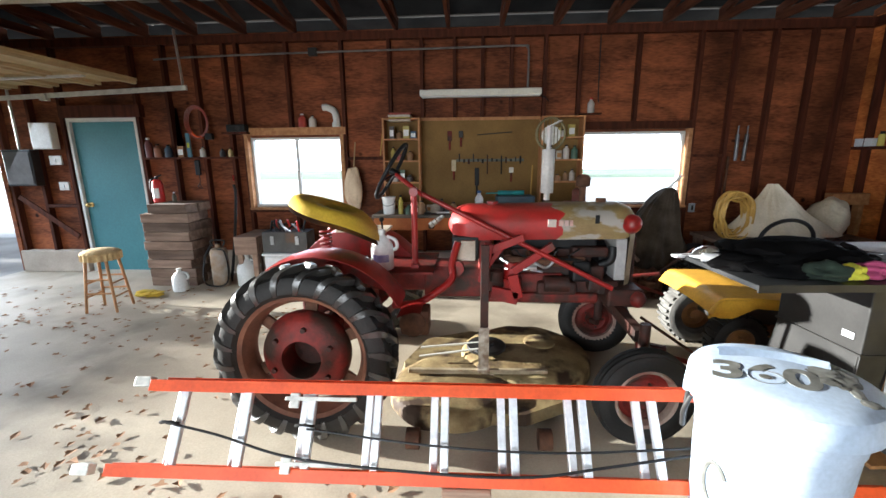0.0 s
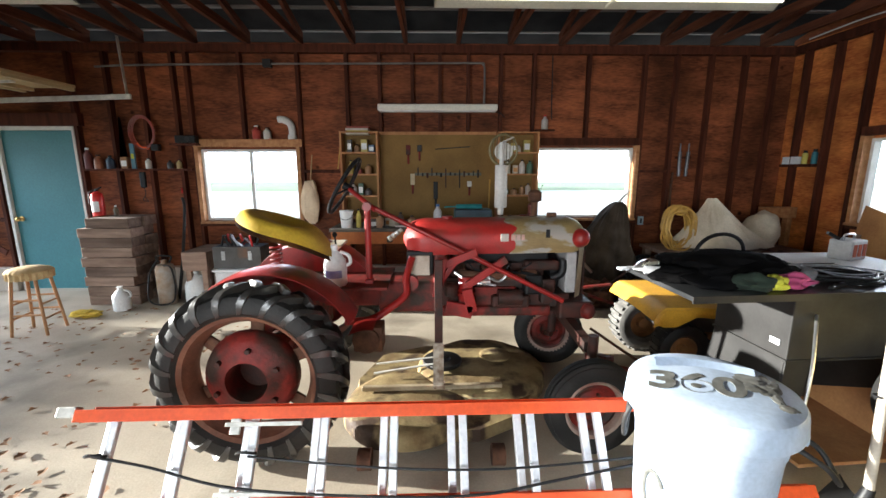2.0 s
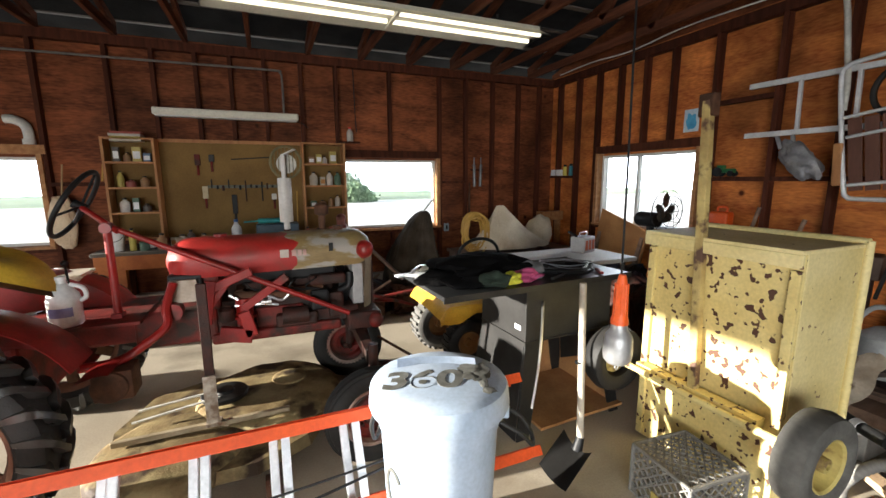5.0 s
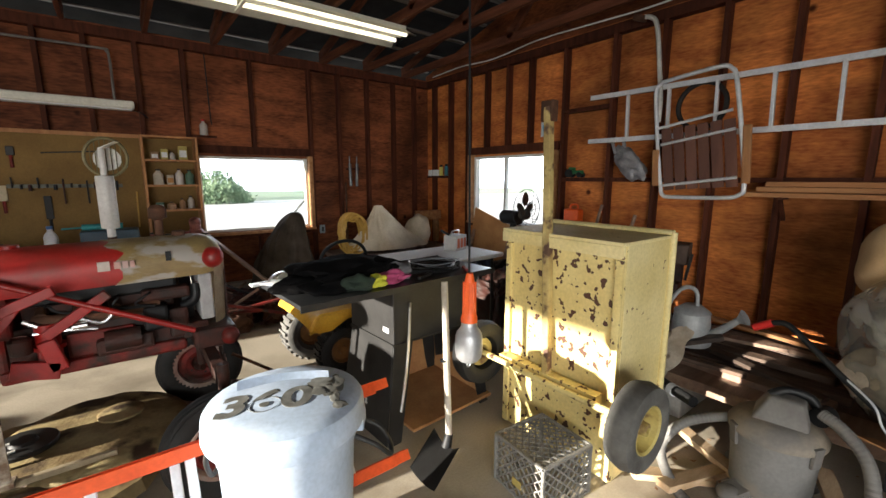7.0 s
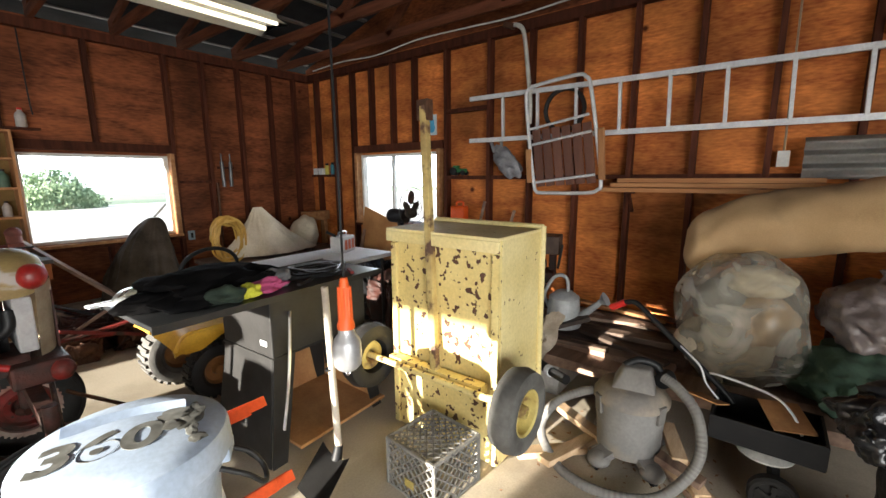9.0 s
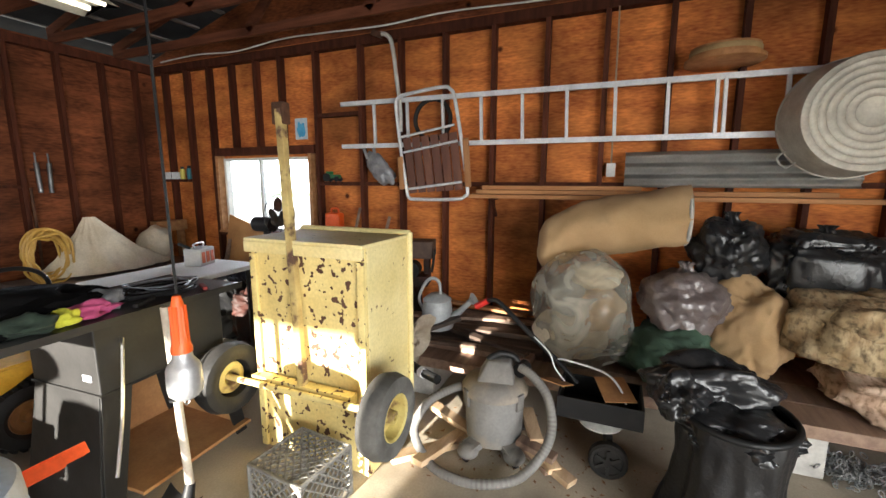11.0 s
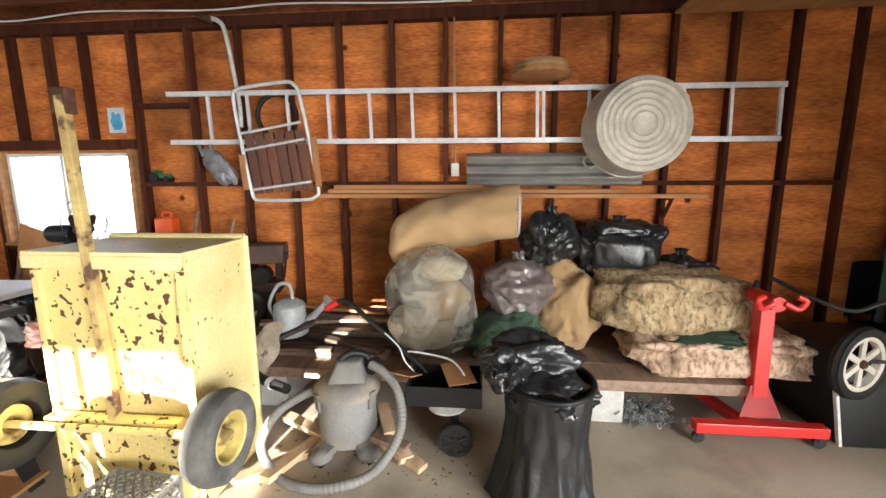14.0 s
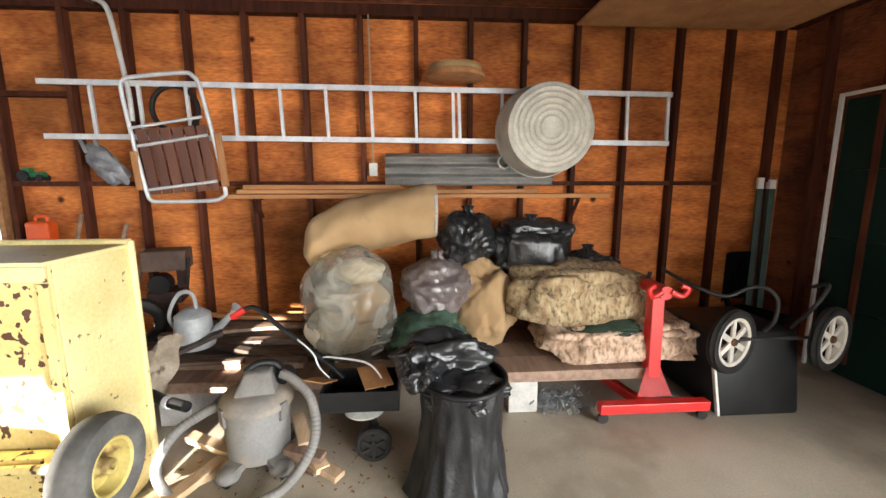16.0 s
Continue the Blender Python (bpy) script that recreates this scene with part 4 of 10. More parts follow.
grid_sheet(bm, 20, 20, seat_pt)
seat = tp("seat", bm, SEATY, "mustard yellow padded seat cushion", smooth=60)
bm = bm_new()
grid_sheet(bm, 20, 20, lambda u, v: (lambda p: Vector((p.x, p.y, p.z - 0.03 - 0.075 * (1 - max(abs(u * 2 - 1), abs(v * 2 - 1)) ** 6))))(seat_pt(u, v)))
tp("seat_pan", bm, RUST, "dark underside of the seat", smooth=60)
bm = bm_new()
rod(bm, (-0.87, 2.70, 1.145), (-0.87, 2.70, 1.152), 0.018, n=14)
tp("seat_button", bm, SEATY)
bm = bm_new()
pipe(bm, [(-0.95 + 0.035 * math.cos(a * 1.05), 2.7 + 0.035 * math.sin(a * 1.05), 0.86 + 0.011 * a / 1.0 * 0.42) for a in range(0, 44)], 0.0075, n=6, steps=2)
tp("seat_spring", bm, RED, "red coil spring", smooth=50)
bm = bm_new()
beam(bm, (-1.02, 2.7, 0.85), (-0.6, 2.7, 0.80), 0.06, 0.02)
box(bm, (-1.0, 2.62, 0.78), (-0.9, 2.78, 0.86))
tp("seat_bracket", bm, REDMAT, bevel=0.006)
# steering
bm = bm_new()
C, ax = Vector((-0.52, 2.88, 1.43)), Vector((0.86, 0.0, -0.5)).normalized()
u_ = ax.orthogonal().normalized()
v_ = ax.cross(u_)
pipe(bm, [C + (u_ * math.cos(a * math.tau / 20) + v_ * math.sin(a * math.tau / 20)) * 0.205 for a in range(20)], 0.0135, n=8, closed=True, steps=2)
tp("steering_wheel", bm, BLACKP, "thin black steering wheel", smooth=60)
bm = bm_new()
for j in range(3):
    a = j * math.tau / 3 + 0.5
    rod(bm, C + ax * 0.03, C + (u_ * math.cos(a) + v_ * math.sin(a)) * 0.2, 0.007, n=7)
rod(bm, C - ax * 0.01, C + ax * 0.06, 0.025, n=12)
tp("steering_spoke", bm, BLACKP, smooth=50)
bm = bm_new()
rod(bm, C + ax * 0.02, (-0.30, 2.74, 1.28), 0.016, n=10)
rod(bm, (-0.33, 2.76, 1.30), (0.93, 2.60, 0.69), 0.0165, n=10)
tp("steering_shaft", bm, RED, "long red steering shaft", smooth=50)
bm = bm_new()
rod(bm, (-0.355, 2.76, 0.785), (-0.355, 2.76, 1.33), 0.021, n=12)
box(bm, (-0.38, 2.72, 0.785), (-0.33, 2.80, 0.81))
rod(bm, (-0.355, 2.73, 1.3), (-0.355, 2.80, 1.3), 0.03, n=12)
tp("steering_post", bm, RED, "red steering support post", smooth=50)
# exhaust
bm = bm_new()
lathe(bm, [(0.022, 1.19), (0.022, 1.25), (0.044, 1.252), (0.047, 1.256), (0.047, 1.565), (0.044, 1.572), (0.016, 1.574), (0.016, 1.74)], 24, Matrix.Translation((0.60, 3.2, 0)))
tp("muffler", bm, mat("muffler_white", (0.62, 0.60, 0.57), (0.5, 0.48, 0.45), rough=0.45, metal=0.2, scale=6), "upright pale muffler", smooth=40)
bm = bm_new()
pipe(bm, [(0.60, 3.2, 1.20), (0.60, 3.2, 1.10), (0.56, 3.12, 0.98), (0.5, 3.08, 0.9)], 0.024, n=10)
tp("exhaust_pipe", bm, RUST, smooth=50)
bm = bm_new()
beam(bm, (0.60, 3.2, 1.735), (0.68, 3.16, 1.775), 0.05, 0.004)
tp("rain_cap", bm, GALV)
bm = bm_new()
lathe(bm, [(0.024, 1.19), (0.024, 1.30), (0.05, 1.31), (0.05, 1.37), (0.03, 1.39), (0, 1.395)], 18, Matrix.Translation((0.84, 3.1, 0)))
tp("air_cleaner", bm, RUST, "rusty air intake stack", smooth=40)
bm = bm_new()
pipe(bm, [(0.62 + 0.105 * math.cos(a * math.tau / 16), 3.245, 1.685 + 0.115 * math.sin(a * math.tau / 16)) for a in range(16)], 0.009, n=8, closed=True, steps=2)
guard = tp("round_guard", bm, mat("olive_wire", (0.20, 0.17, 0.08), (0.12, 0.10, 0.05), rough=0.4, metal=0.4), "round dull wire guard on the muffler", smooth=50)
for j in range(7):
    bm = bm_new()
    x = 0.62 - 0.075 + 0.025 * j
    q = 0.115 * math.sqrt(max(0.0, 1 - ((x - 0.62) / 0.105) ** 2))
    rod(bm, (x, 3.245, 1.685 - q), (x, 3.245, 1.685 + q), 0.003, n=6)
    tp("guard_wire", bm, MATS["olive_wire"], smooth=50)
bm = bm_new()
rod(bm, (0.625, 3.262, 1.675), (0.625, 3.268, 1.675), 0.07, n=24)
tp("guard_disc", bm, GALV, "pale round disc inside the guard", smooth=40)
# front axle
bm = bm_new()
box(bm, (0.93, 2.66, 0.54), (1.16, 3.12, 0.66))
box(bm, (0.88, 2.74, 0.60), (1.02, 3.02, 0.70))
tp("front_bolster", bm, GREASE, "greasy red-black front bolster", bevel=0.015)
bm = bm_new()
lump(bm, (1.12, 2.66, 0.60), (0.05, 0.05, 0.055), seed=5, rough=0.05, fold=0.02, sub=3)
tp("bolster_cap", bm, REDMAT, smooth=60)
bm = bm_new()
beam(bm, (1.0, 2.3, 0.50), (1.0, 2.95, 0.53), 0.06, 0.07)
beam(bm, (1.0, 2.95, 0.53), (1.0, 3.1, 0.50), 0.06, 0.07)
for y in (2.24, 3.06):
    rod(bm, (1.0, y, 0.30), (1.0, y, 0.60), 0.03, n=12)
    rod(bm, (1.0, y, 0.27), (0.97, y + (-0.14 if y < 2.7 else 0.06), 0.262), 0.022, n=10)
tp("front_axle", bm, GREASE, "greasy front axle and spindles", smooth=40)
bm = bm_new()
beam(bm, (1.0, 2.28, 0.46), (1.12, 2.2, 0.40), 0.03, 0.03)
rod(bm, (1.02, 2.2, 0.44), (1.1, 2.95, 0.46), 0.013, n=8)
rod(bm, (1.10, 2.55, 0.52), (1.45, 2.35, 0.30), 0.010, n=8)
tp("tie_rod", bm, RUST, smooth=40)
bm = bm_new()
beam(bm, (1.03, 2.40, 0.40), (1.14, 2.28, 0.42), 0.04, 0.05)
rod(bm, (1.12, 2.27, 0.26), (1.12, 2.27, 0.44), 0.02, n=10)
rod(bm, (1.12, 2.27, 0.40), (1.33, 2.22, 0.36), 0.014, n=8)
tp("steering_arm", bm, REDMAT, smooth=40)
# lift bar to the mower
bm = bm_new()
box(bm, (0.085, 2.46, 0.46), (0.135, 2.485, 1.0))
tp("lift_bar", bm, GREASE, "dark steel lift bar", bevel=0.003)
bm = bm_new()
box(bm, (0.075, 2.448, 0.19), (0.14, 2.459, 0.47))
box(bm, (0.07, 2.43, 0.17), (0.15, 2.50, 0.19))
tp("lift_hanger", bm, mat("flaking_silver", (0.55, 0.50, 0.42), (0.2, 0.13, 0.08), rough=0.5, metal=0.3, scale=22, bump=0.2), "flaking silver hanger")

# cream battery box behind the seat
bm = bm_new()
box(bm, (-0.98, 3.06, 0.80), (-0.62, 3.28, 0.97))
bx_ = tp("battery_box", bm, mat("cream_enamel", (0.66, 0.60, 0.47), (0.5, 0.43, 0.32), rough=0.5, scale=6, bump=0.08), "cream painted battery box", bevel=0.012)
bm = bm_new()
box(bm, (-1.0, 3.05, 0.972), (-0.60, 3.29, 0.992))
tp("box_lid", bm, MATS["cream_enamel"], bevel=0.006)

# milk jug standing on the foot platform
e = thing("plastic_jug", "translucent white gallon jug on the tractor footplate", "jug", (-0.57, 2.705, 0.785))


def jug_profile(bm, h=0.25, r=0.075):
    lathe(bm, [(0, 0), (r * 0.9, 0), (r, 0.01), (r, h * 0.55), (r * 0.92, h * 0.68), (r * 0.5, h * 0.86), (r * 0.28, h * 0.93), (r * 0.28, h)], 24)


bm = bm_new()
jug_profile(bm)
part("body", bm, JUG, e, smooth=40)
bm = bm_new()
rod(bm, (0, 0, 0.25), (0, 0, 0.27), 0.024, n=18)
part("cap", bm, WHITEP, e, smooth=40)
bm = bm_new()
pipe(bm, [(0.07, 0, 0.13), (0.10, 0, 0.15), (0.09, 0, 0.2), (0.035, 0, 0.225)], 0.012, n=8)
part("handle", bm, JUG, e, smooth=50)
bm = bm_new()
grid_sheet(bm, 10, 1, lambda u, v: Vector((0.0762 * math.cos(-2.3 + 1.5 * u), 0.0762 * math.sin(-2.3 + 1.5 * u), 0.06 + 0.05 * v)))
part("label_sticker", bm, mat("blue_label", (0.08, 0.12, 0.4), (0.3, 0.3, 0.5)), e, "blue and white label")
# gear lever rises behind the jug
bm = bm_new()
rod(bm, (-0.57, 2.82, 0.79), (-0.60, 2.86, 1.09), 0.007, n=8)
bmesh.ops.create_uvsphere(bm, u_segments=12, v_segments=8, radius=0.018, matrix=Matrix.Translation((-0.60, 2.86, 1.10)))
tp("gear_lever", bm, BLACKP, "thin gear lever", smooth=50)

# belly mower
e = thing("mower_deck", "dirty olive belly mower deck on the floor below the tractor", "mower deck", (0.12, 2.62, 0.0))
bm = bm_new()
pts = [(-0.5, -0.36), (-0.34, -0.52), (0.22, -0.52), (0.5, -0.36), (0.66, -0.05), (0.6, 0.35), (0.30, 0.62), (-0.1, 0.66), (-0.45, 0.5), (-0.58, 0.1)]
fl = [bm.verts.new((x, y, 0.03)) for x, y in pts]
tpv = [bm.verts.new((x * 0.97, y * 0.97, 0.095)) for x, y in pts]
bm.faces.new(fl[::-1]), bm.faces.new(tpv)
for k in range(len(pts)):
    bm.faces.new((fl[k], fl[(k + 1) % len(pts)], tpv[(k + 1) % len(pts)], tpv[k]))
part("deck_shell", bm, SOILW, e, "dirt-caked olive deck shell", bevel=0.02)
for x, y, r, z in ((0.30, 0.22, 0.46, 0.15), (-0.22, -0.22, 0.38, 0.13)):
    bm = bm_new()
    lathe(bm, [(0, z + 0.012), (r * 0.5, z + 0.008), (r * 0.86, z), (r * 0.95, z - 0.012), (r, z - 0.04), (r * 1.01, 0.03)], 48, Matrix.Translation((x, y, 0)))
    for v in bm.verts:
        v.co.z += 0.012 * noise.noise(v.co * 7)
    part("blade_housing", bm, SOILW, e, "round rusty olive blade housing", smooth=40)
bm = bm_new()
beam(bm, (-0.5, -0.16, 0.165), (0.40, -0.14, 0.165), 0.03, 0.03)
part("cross_rail", bm, mat("cream_rail", (0.42, 0.34, 0.22), (0.28, 0.22, 0.13), rough=0.7, scale=9, bump=0.2), e, bevel=0.004)
bm = bm_new()
lathe(bm, [(0, 0.225), (0.05, 0.225), (0.06, 0.21), (0.135, 0.208), (0.14, 0.20), (0.135, 0.18), (0, 0.15)], 28, Matrix.Translation((0.02, 0.16, 0.0)))
part("pulley", bm, STEEL, e, "dark belt pulley", smooth=40)
bm = bm_new()
lathe(bm, [(0, 0.185), (0.10, 0.183), (0.115, 0.175), (0.115, 0.13)], 36, Matrix.Translation((0.42, 0.30, 0.0)))
part("belt_cover", bm, SOILW, e, smooth=40)
for x, y in ((-0.42, -0.68), (0.28, -0.66)):
    bm = bm_new()
    rod(bm, (x - 0.02, y, 0.055), (x + 0.05, y, 0.055), 0.055, n=18)
    part("gauge_wheel", bm, RUST, e, smooth=40)
bm = bm_new()
for j in range(2):
    beam(bm, (-0.45, 0.02 + j * 0.14, 0.175), (0.0, 0.08 + j * 0.10, 0.215), 0.018, 0.008)
part("lift_strap", bm, GALV, e, "bright worn straps")

# ---- orange ladder on edge, white drum ----
e = thing("extension_ladder", "orange fibreglass extension ladder standing on its edge", "ladder", (0.055, 1.45, 0.235), 0.3, rx=-34)


def rail(bm, x0, x1, y, z, d=0.05):
    """A C-section rail."""
    t = 0.006
    h = d / 2
    sec = [(-h, -0.024), (-h + t, -0.024), (-h + t, -0.004), (h - t, -0.004), (h - t, -0.024), (h, -0.024), (h, 0.024), (h - t, 0.024), (h - t, 0.004), (-h + t, 0.004), (-h + t, 0.024), (-h, 0.024)]
    A, B = [[bm.verts.new((x, y + p, z + q)) for p, q in sec] for x in (x0, x1)]
    for k in range(12):
        bm.faces.new((A[k], A[(k + 1) % 12], B[(k + 1) % 12], B[k]))
    bm.faces.new(A[::-1]), bm.faces.new(B)
    bmesh.ops.recalc_face_normals(bm, faces=bm.faces)


for nm, y, x0, x1, off, zz in (("base_rail", 0.024, -1.42, 1.60, 0.0, (0.0, 0.355)), ("fly_rail", -0.028, -1.46, 1.50, 0.047, (0.004, 0.342))):
    for z in zz:
        bm = bm_new()
        rail(bm, x0 - (0.10 if z < 0.1 else 0.0), x1, y, z, d=0.045)
        part(nm, bm, ORANGE, e, "orange fibreglass rail", bevel=0.002)
    for k in range(10):
        bm = bm_new()
        x = -1.34 + off + k * 0.287
        beam(bm, (x, y, zz[0]), (x, y, zz[1]), 0.034, 0.028, up=(0, 1, 0))
        part("rung", bm, ALU, e, "bright aluminium rung", bevel=0.005)
for z, xf in ((0.0, -1.63), (0.355, -1.461)):
    bm = bm_new()
    box(bm, (xf - 0.075, -0.05, z - 0.02), (xf, 0.0, z + 0.024))
    part("foot", bm, GALV, e, bevel=0.006)
bm = bm_new()
pipe(bm, [(-1.33, -0.062, 0.19), (-1.1, -0.068, 0.15), (-0.75, -0.07, 0.07), (-0.2, -0.07, 0.03), (0.2, -0.07, 0.028), (0.5, -0.07, 0.07), (0.9, -0.066, 0.13)], 0.006, n=6)
pipe(bm, [(-0.72, -0.066, 0.18), (-0.2, -0.068, 0.13), (0.3, -0.068, 0.115), (0.9, -0.066, 0.15)], 0.005, n=6)
for x in (-1.33, -0.74):
    pipe(bm, [(x - 0.03, -0.055, 0.19), (x + 0.0, -0.08, 0.195), (x + 0.045, -0.055, 0.19), (x, 0.0, 0.195)], 0.006, n=6, closed=True)
part("rope", bm, BLACKP, e, "black haul rope", smooth=50)
for z in (0.29, 0.04):
    bm = bm_new()
    box(bm, (-0.83, -0.068, z), (-0.52, -0.053, z + 0.016)), box(bm, (-0.81, -0.064, z - 0.03), (-0.77, -0.049, z + 0.03))
    part("rung_lock", bm, GALV, e, bevel=0.003)

for x in (0.0, 1.2):
    bm = bm_new()
    box(bm, (x - 0.10, 1.42, 0.0), (x + 0.10, 1.50, 0.206))
    tagged(obj("timber_block", bm, OLDWOOD, bevel=0.006), "rough timber block under the ladder rail", "block", group="blocks under the ladder")

e = thing("plastic_drum", "white plastic drum with a lid and sprayed marks", "drum", (1.06, 1.34, 0.0), -21)
bm = bm_new()
lathe(bm, [(0, 0.0), (0.19, 0.0), (0.205, 0.015), (0.232, 0.62), (0.238, 0.625), (0.24, 0.66), (0.247, 0.665), (0.25, 0.76)], 48)
part("body", bm, BUCKETW, e, smooth=35)
bm = bm_new()
lathe(bm, [(0.252, 0.70), (0.272, 0.70), (0.276, 0.712), (0.27, 0.772), (0.262, 0.785), (0.245, 0.792), (0.235, 0.797), (0.185, 0.803), (0.06, 0.812), (0.0, 0.814)], 48)
lid = part("lid", bm, BUCKETW, e, smooth=35)
bm = bm_new()
V = grid_sheet(bm, 10, 2, lambda u, v: Vector((-0.17 + 0.32 * u, 0.085 + 0.06 * v - 0.10 * (u - 0.5) ** 2, 0.806 + 0.022 * math.sin(math.pi * v))))
bmesh.ops.solidify(bm, geom=bm.faces[:], thickness=0.012)
part("lid_grip", bm, BUCKETW, e, smooth=50)
SPRAY = mat("grey_spray_paint", (0.075, 0.073, 0.062), (0.15, 0.15, 0.135), rough=0.6, scale=18, bump=0.05)
cu = bpy.data.curves.new("sprayed_number", "FONT")
cu.body, cu.size, cu.extrude, cu.offset = "360", 0.185, 0.0012, 0.006
cu.align_x, cu.align_y = "CENTER", "CENTER"
tmp = bpy.data.objects.new("tmp", cu)
scene.collection.objects.link(tmp)
bpy.context.view_layer.update()
me = bpy.data.meshes.new_from_object(tmp.evaluated_get(bpy.context.evaluated_depsgraph_get()))
bpy.data.objects.remove(tmp)
bm = bm_new()
bm.from_mesh(me)
for v in bm.verts:
    x, y = v.co.x * 1.10 - 0.055, v.co.y * 0.95 - 0.055
    v.co = Vector((x + 0.12 * y, y, 0.8136 - 0.072 * max(0, math.hypot(x, y) - 0.06) + v.co.z))
part("sprayed_number", bm, SPRAY, lid, "sprayed grey figures")
bm = bm_new()
for j, (x, y, a, b) in enumerate(((0.125, 0.03, 0.045, 0.04), (0.155, -0.01, 0.035, 0.05), (0.11, -0.03, 0.03, 0.025), (0.17, 0.03, 0.03, 0.045), (0.165, -0.075, 0.016, 0.04), (0.18, -0.13, 0.022, 0.022))):
    lump(bm, (x, y, 0.8146 - 0.072 * max(0, math.hypot(x, y) - 0.06)), (a, b, 0.0022), seed=j, rough=0.3, fold=0.1, sub=3)
part("paint_smear", bm, SPRAY, lid, smooth=60)
for a, z0, rad_ in ((2.47, 0.40, 0.055), (2.50, 0.24, 0.05), (3.82, 0.42, 0.06), (4.27, 0.28, 0.05)):
    bm = bm_new()
    pipe(bm, [Vector(((0.206 + 0.043 * (z0 + rad_ * 1.3 * math.sin(k)) + 0.0) * math.cos(a + rad_ * 3 * math.cos(k)), (0.206 + 0.043 * (z0 + rad_ * 1.3 * math.sin(k))) * math.sin(a + rad_ * 3 * math.cos(k)), z0 + rad_ * 1.3 * math.sin(k))) for k in np.linspace(0.5, 5.6, 12)], 0.008, n=6, steps=3)
    part("paint_mark", bm, SPRAY, e, smooth=50)
for s in (0, 1):
    a = radians(-11 + 180 * s)
    bm = bm_new()
    ca, sa = math.cos(a), math.sin(a)
    tv = Vector((-sa, ca, 0))
    o = Vector((ca, sa, 0))
    pipe(bm, [o * 0.245 + tv * 0.06 + Vector((0, 0, 0.66)), o * 0.262 + tv * 0.065 + Vector((0, 0, 0.60)), o * 0.262 + tv * 0.04 + Vector((0, 0, 0.53)), o * 0.262 + Vector((0, 0, 0.515)), o * 0.262 - tv * 0.04 + Vector((0, 0, 0.53)), o * 0.262 - tv * 0.065 + Vector((0, 0, 0.60)), o * 0.245 - tv * 0.06 + Vector((0, 0, 0.66))] if s else [o * 0.245 + tv * 0.06 + Vector((0, 0, 0.66)), o * 0.32 + tv * 0.06 + Vector((0, 0, 0.62)), o * 0.36 + tv * 0.04 + Vector((0, 0, 0.57)), o * 0.37 + Vector((0, 0, 0.55)), o * 0.36 - tv * 0.04 + Vector((0, 0, 0.57)), o * 0.32 - tv * 0.06 + Vector((0, 0, 0.62)), o * 0.245 - tv * 0.06 + Vector((0, 0, 0.66))], 0.009, n=8)
    part("handle", bm, STEEL, e, "bent dark steel handle", smooth=50)
    bm = bm_new()
    beam(bm, o * 0.25 + tv * 0.05 + Vector((0, 0, 0.69)), o * 0.25 - tv * 0.05 + Vector((0, 0, 0.69)), 0.05, 0.045)
    part("handle_boss", bm, BUCKETW, e, bevel=0.008)

# ---- yellow dump cart standing on its tail ----
e = thing("dump_cart", "upended yellow steel dump cart with rust spots", "garden cart", (2.5, 1.25, 0.0))
bm = bm_new()
box(bm, (0.0, -0.36, 0.02), (0.016, 0.40, 1.25))
part("bed_floor", bm, YELLOW, e, "rust-spotted yellow bed", bevel=0.004)
bm = bm_new()
box(bm, (0.017, -0.36, 0.02), (0.45, -0.345, 1.26))
part("bed_side", bm, YELLOW2, e, "pale yellow side panel", bevel=0.004)
bm = bm_new()
box(bm, (0.017, 0.385, 0.02), (0.45, 0.40, 1.26))
part("bed_side", bm, YELLOW2, e, bevel=0.004)
bm = bm_new()
box(bm, (-0.03, -0.365, 1.25), (0.45, 0.405, 1.268))
box(bm, (-0.032, -0.367, 1.19), (-0.018, 0.407, 1.25))
part("front_panel", bm, YELLOW2, e, bevel=0.004)
bm = bm_new()
rod(bm, (0.455, -0.37, 0.0), (0.455, -0.37, 1.28), 0.018, n=10)
rod(bm, (0.455, 0.41, 0.0), (0.455, 0.41, 1.28), 0.018, n=10)
rod(bm, (0.455, -0.37, 1.275), (0.455, 0.41, 1.275), 0.018, n=10)
part("rolled_rim", bm, YELLOW2, e, smooth=50)
bm = bm_new()
box(bm, (0.02, -0.343, 0.0), (0.44, 0.383, 0.02))
part("tailgate", bm, YELLOW, e, bevel=0.003)
for yy in (-0.34, 0.36):
    bm = bm_new()
    box(bm, (-0.022, yy - 0.02, 0.03), (-0.001, yy + 0.02, 1.18))
    part("bed_rib", bm, YELLOW, e, bevel=0.003)
bm = bm_new()
beam(bm, (-0.055, 0.02, 0.48), (0.02, 0.14, 1.94), 0.044, 0.04, up=(1, 0, 0))
part("tongue", bm, mat("tongue_yellow", (0.58, 0.45, 0.17), (0.36, 0.25, 0.09), rough=0.6, scale=7, bump=0.2, col3=(0.1, 0.05, 0.03), spots=(8, 0.55, 0.62)), e, "worn steel drawbar", bevel=0.005)
bm = bm_new()
box(bm, (-0.0, 0.10, 1.86), (0.05, 0.18, 1.97))
part("hitch", bm, RUST, e, bevel=0.006)
bm = bm_new()
rod(bm, (-0.11, -0.50, 0.47), (-0.11, 0.60, 0.47), 0.018, n=12)
beam(bm, (-0.05, -0.30, 0.47), (-0.05, 0.36, 0.47), 0.06, 0.05)
part("axle", bm, YELLOW, e, "yellow axle beam", smooth=40)
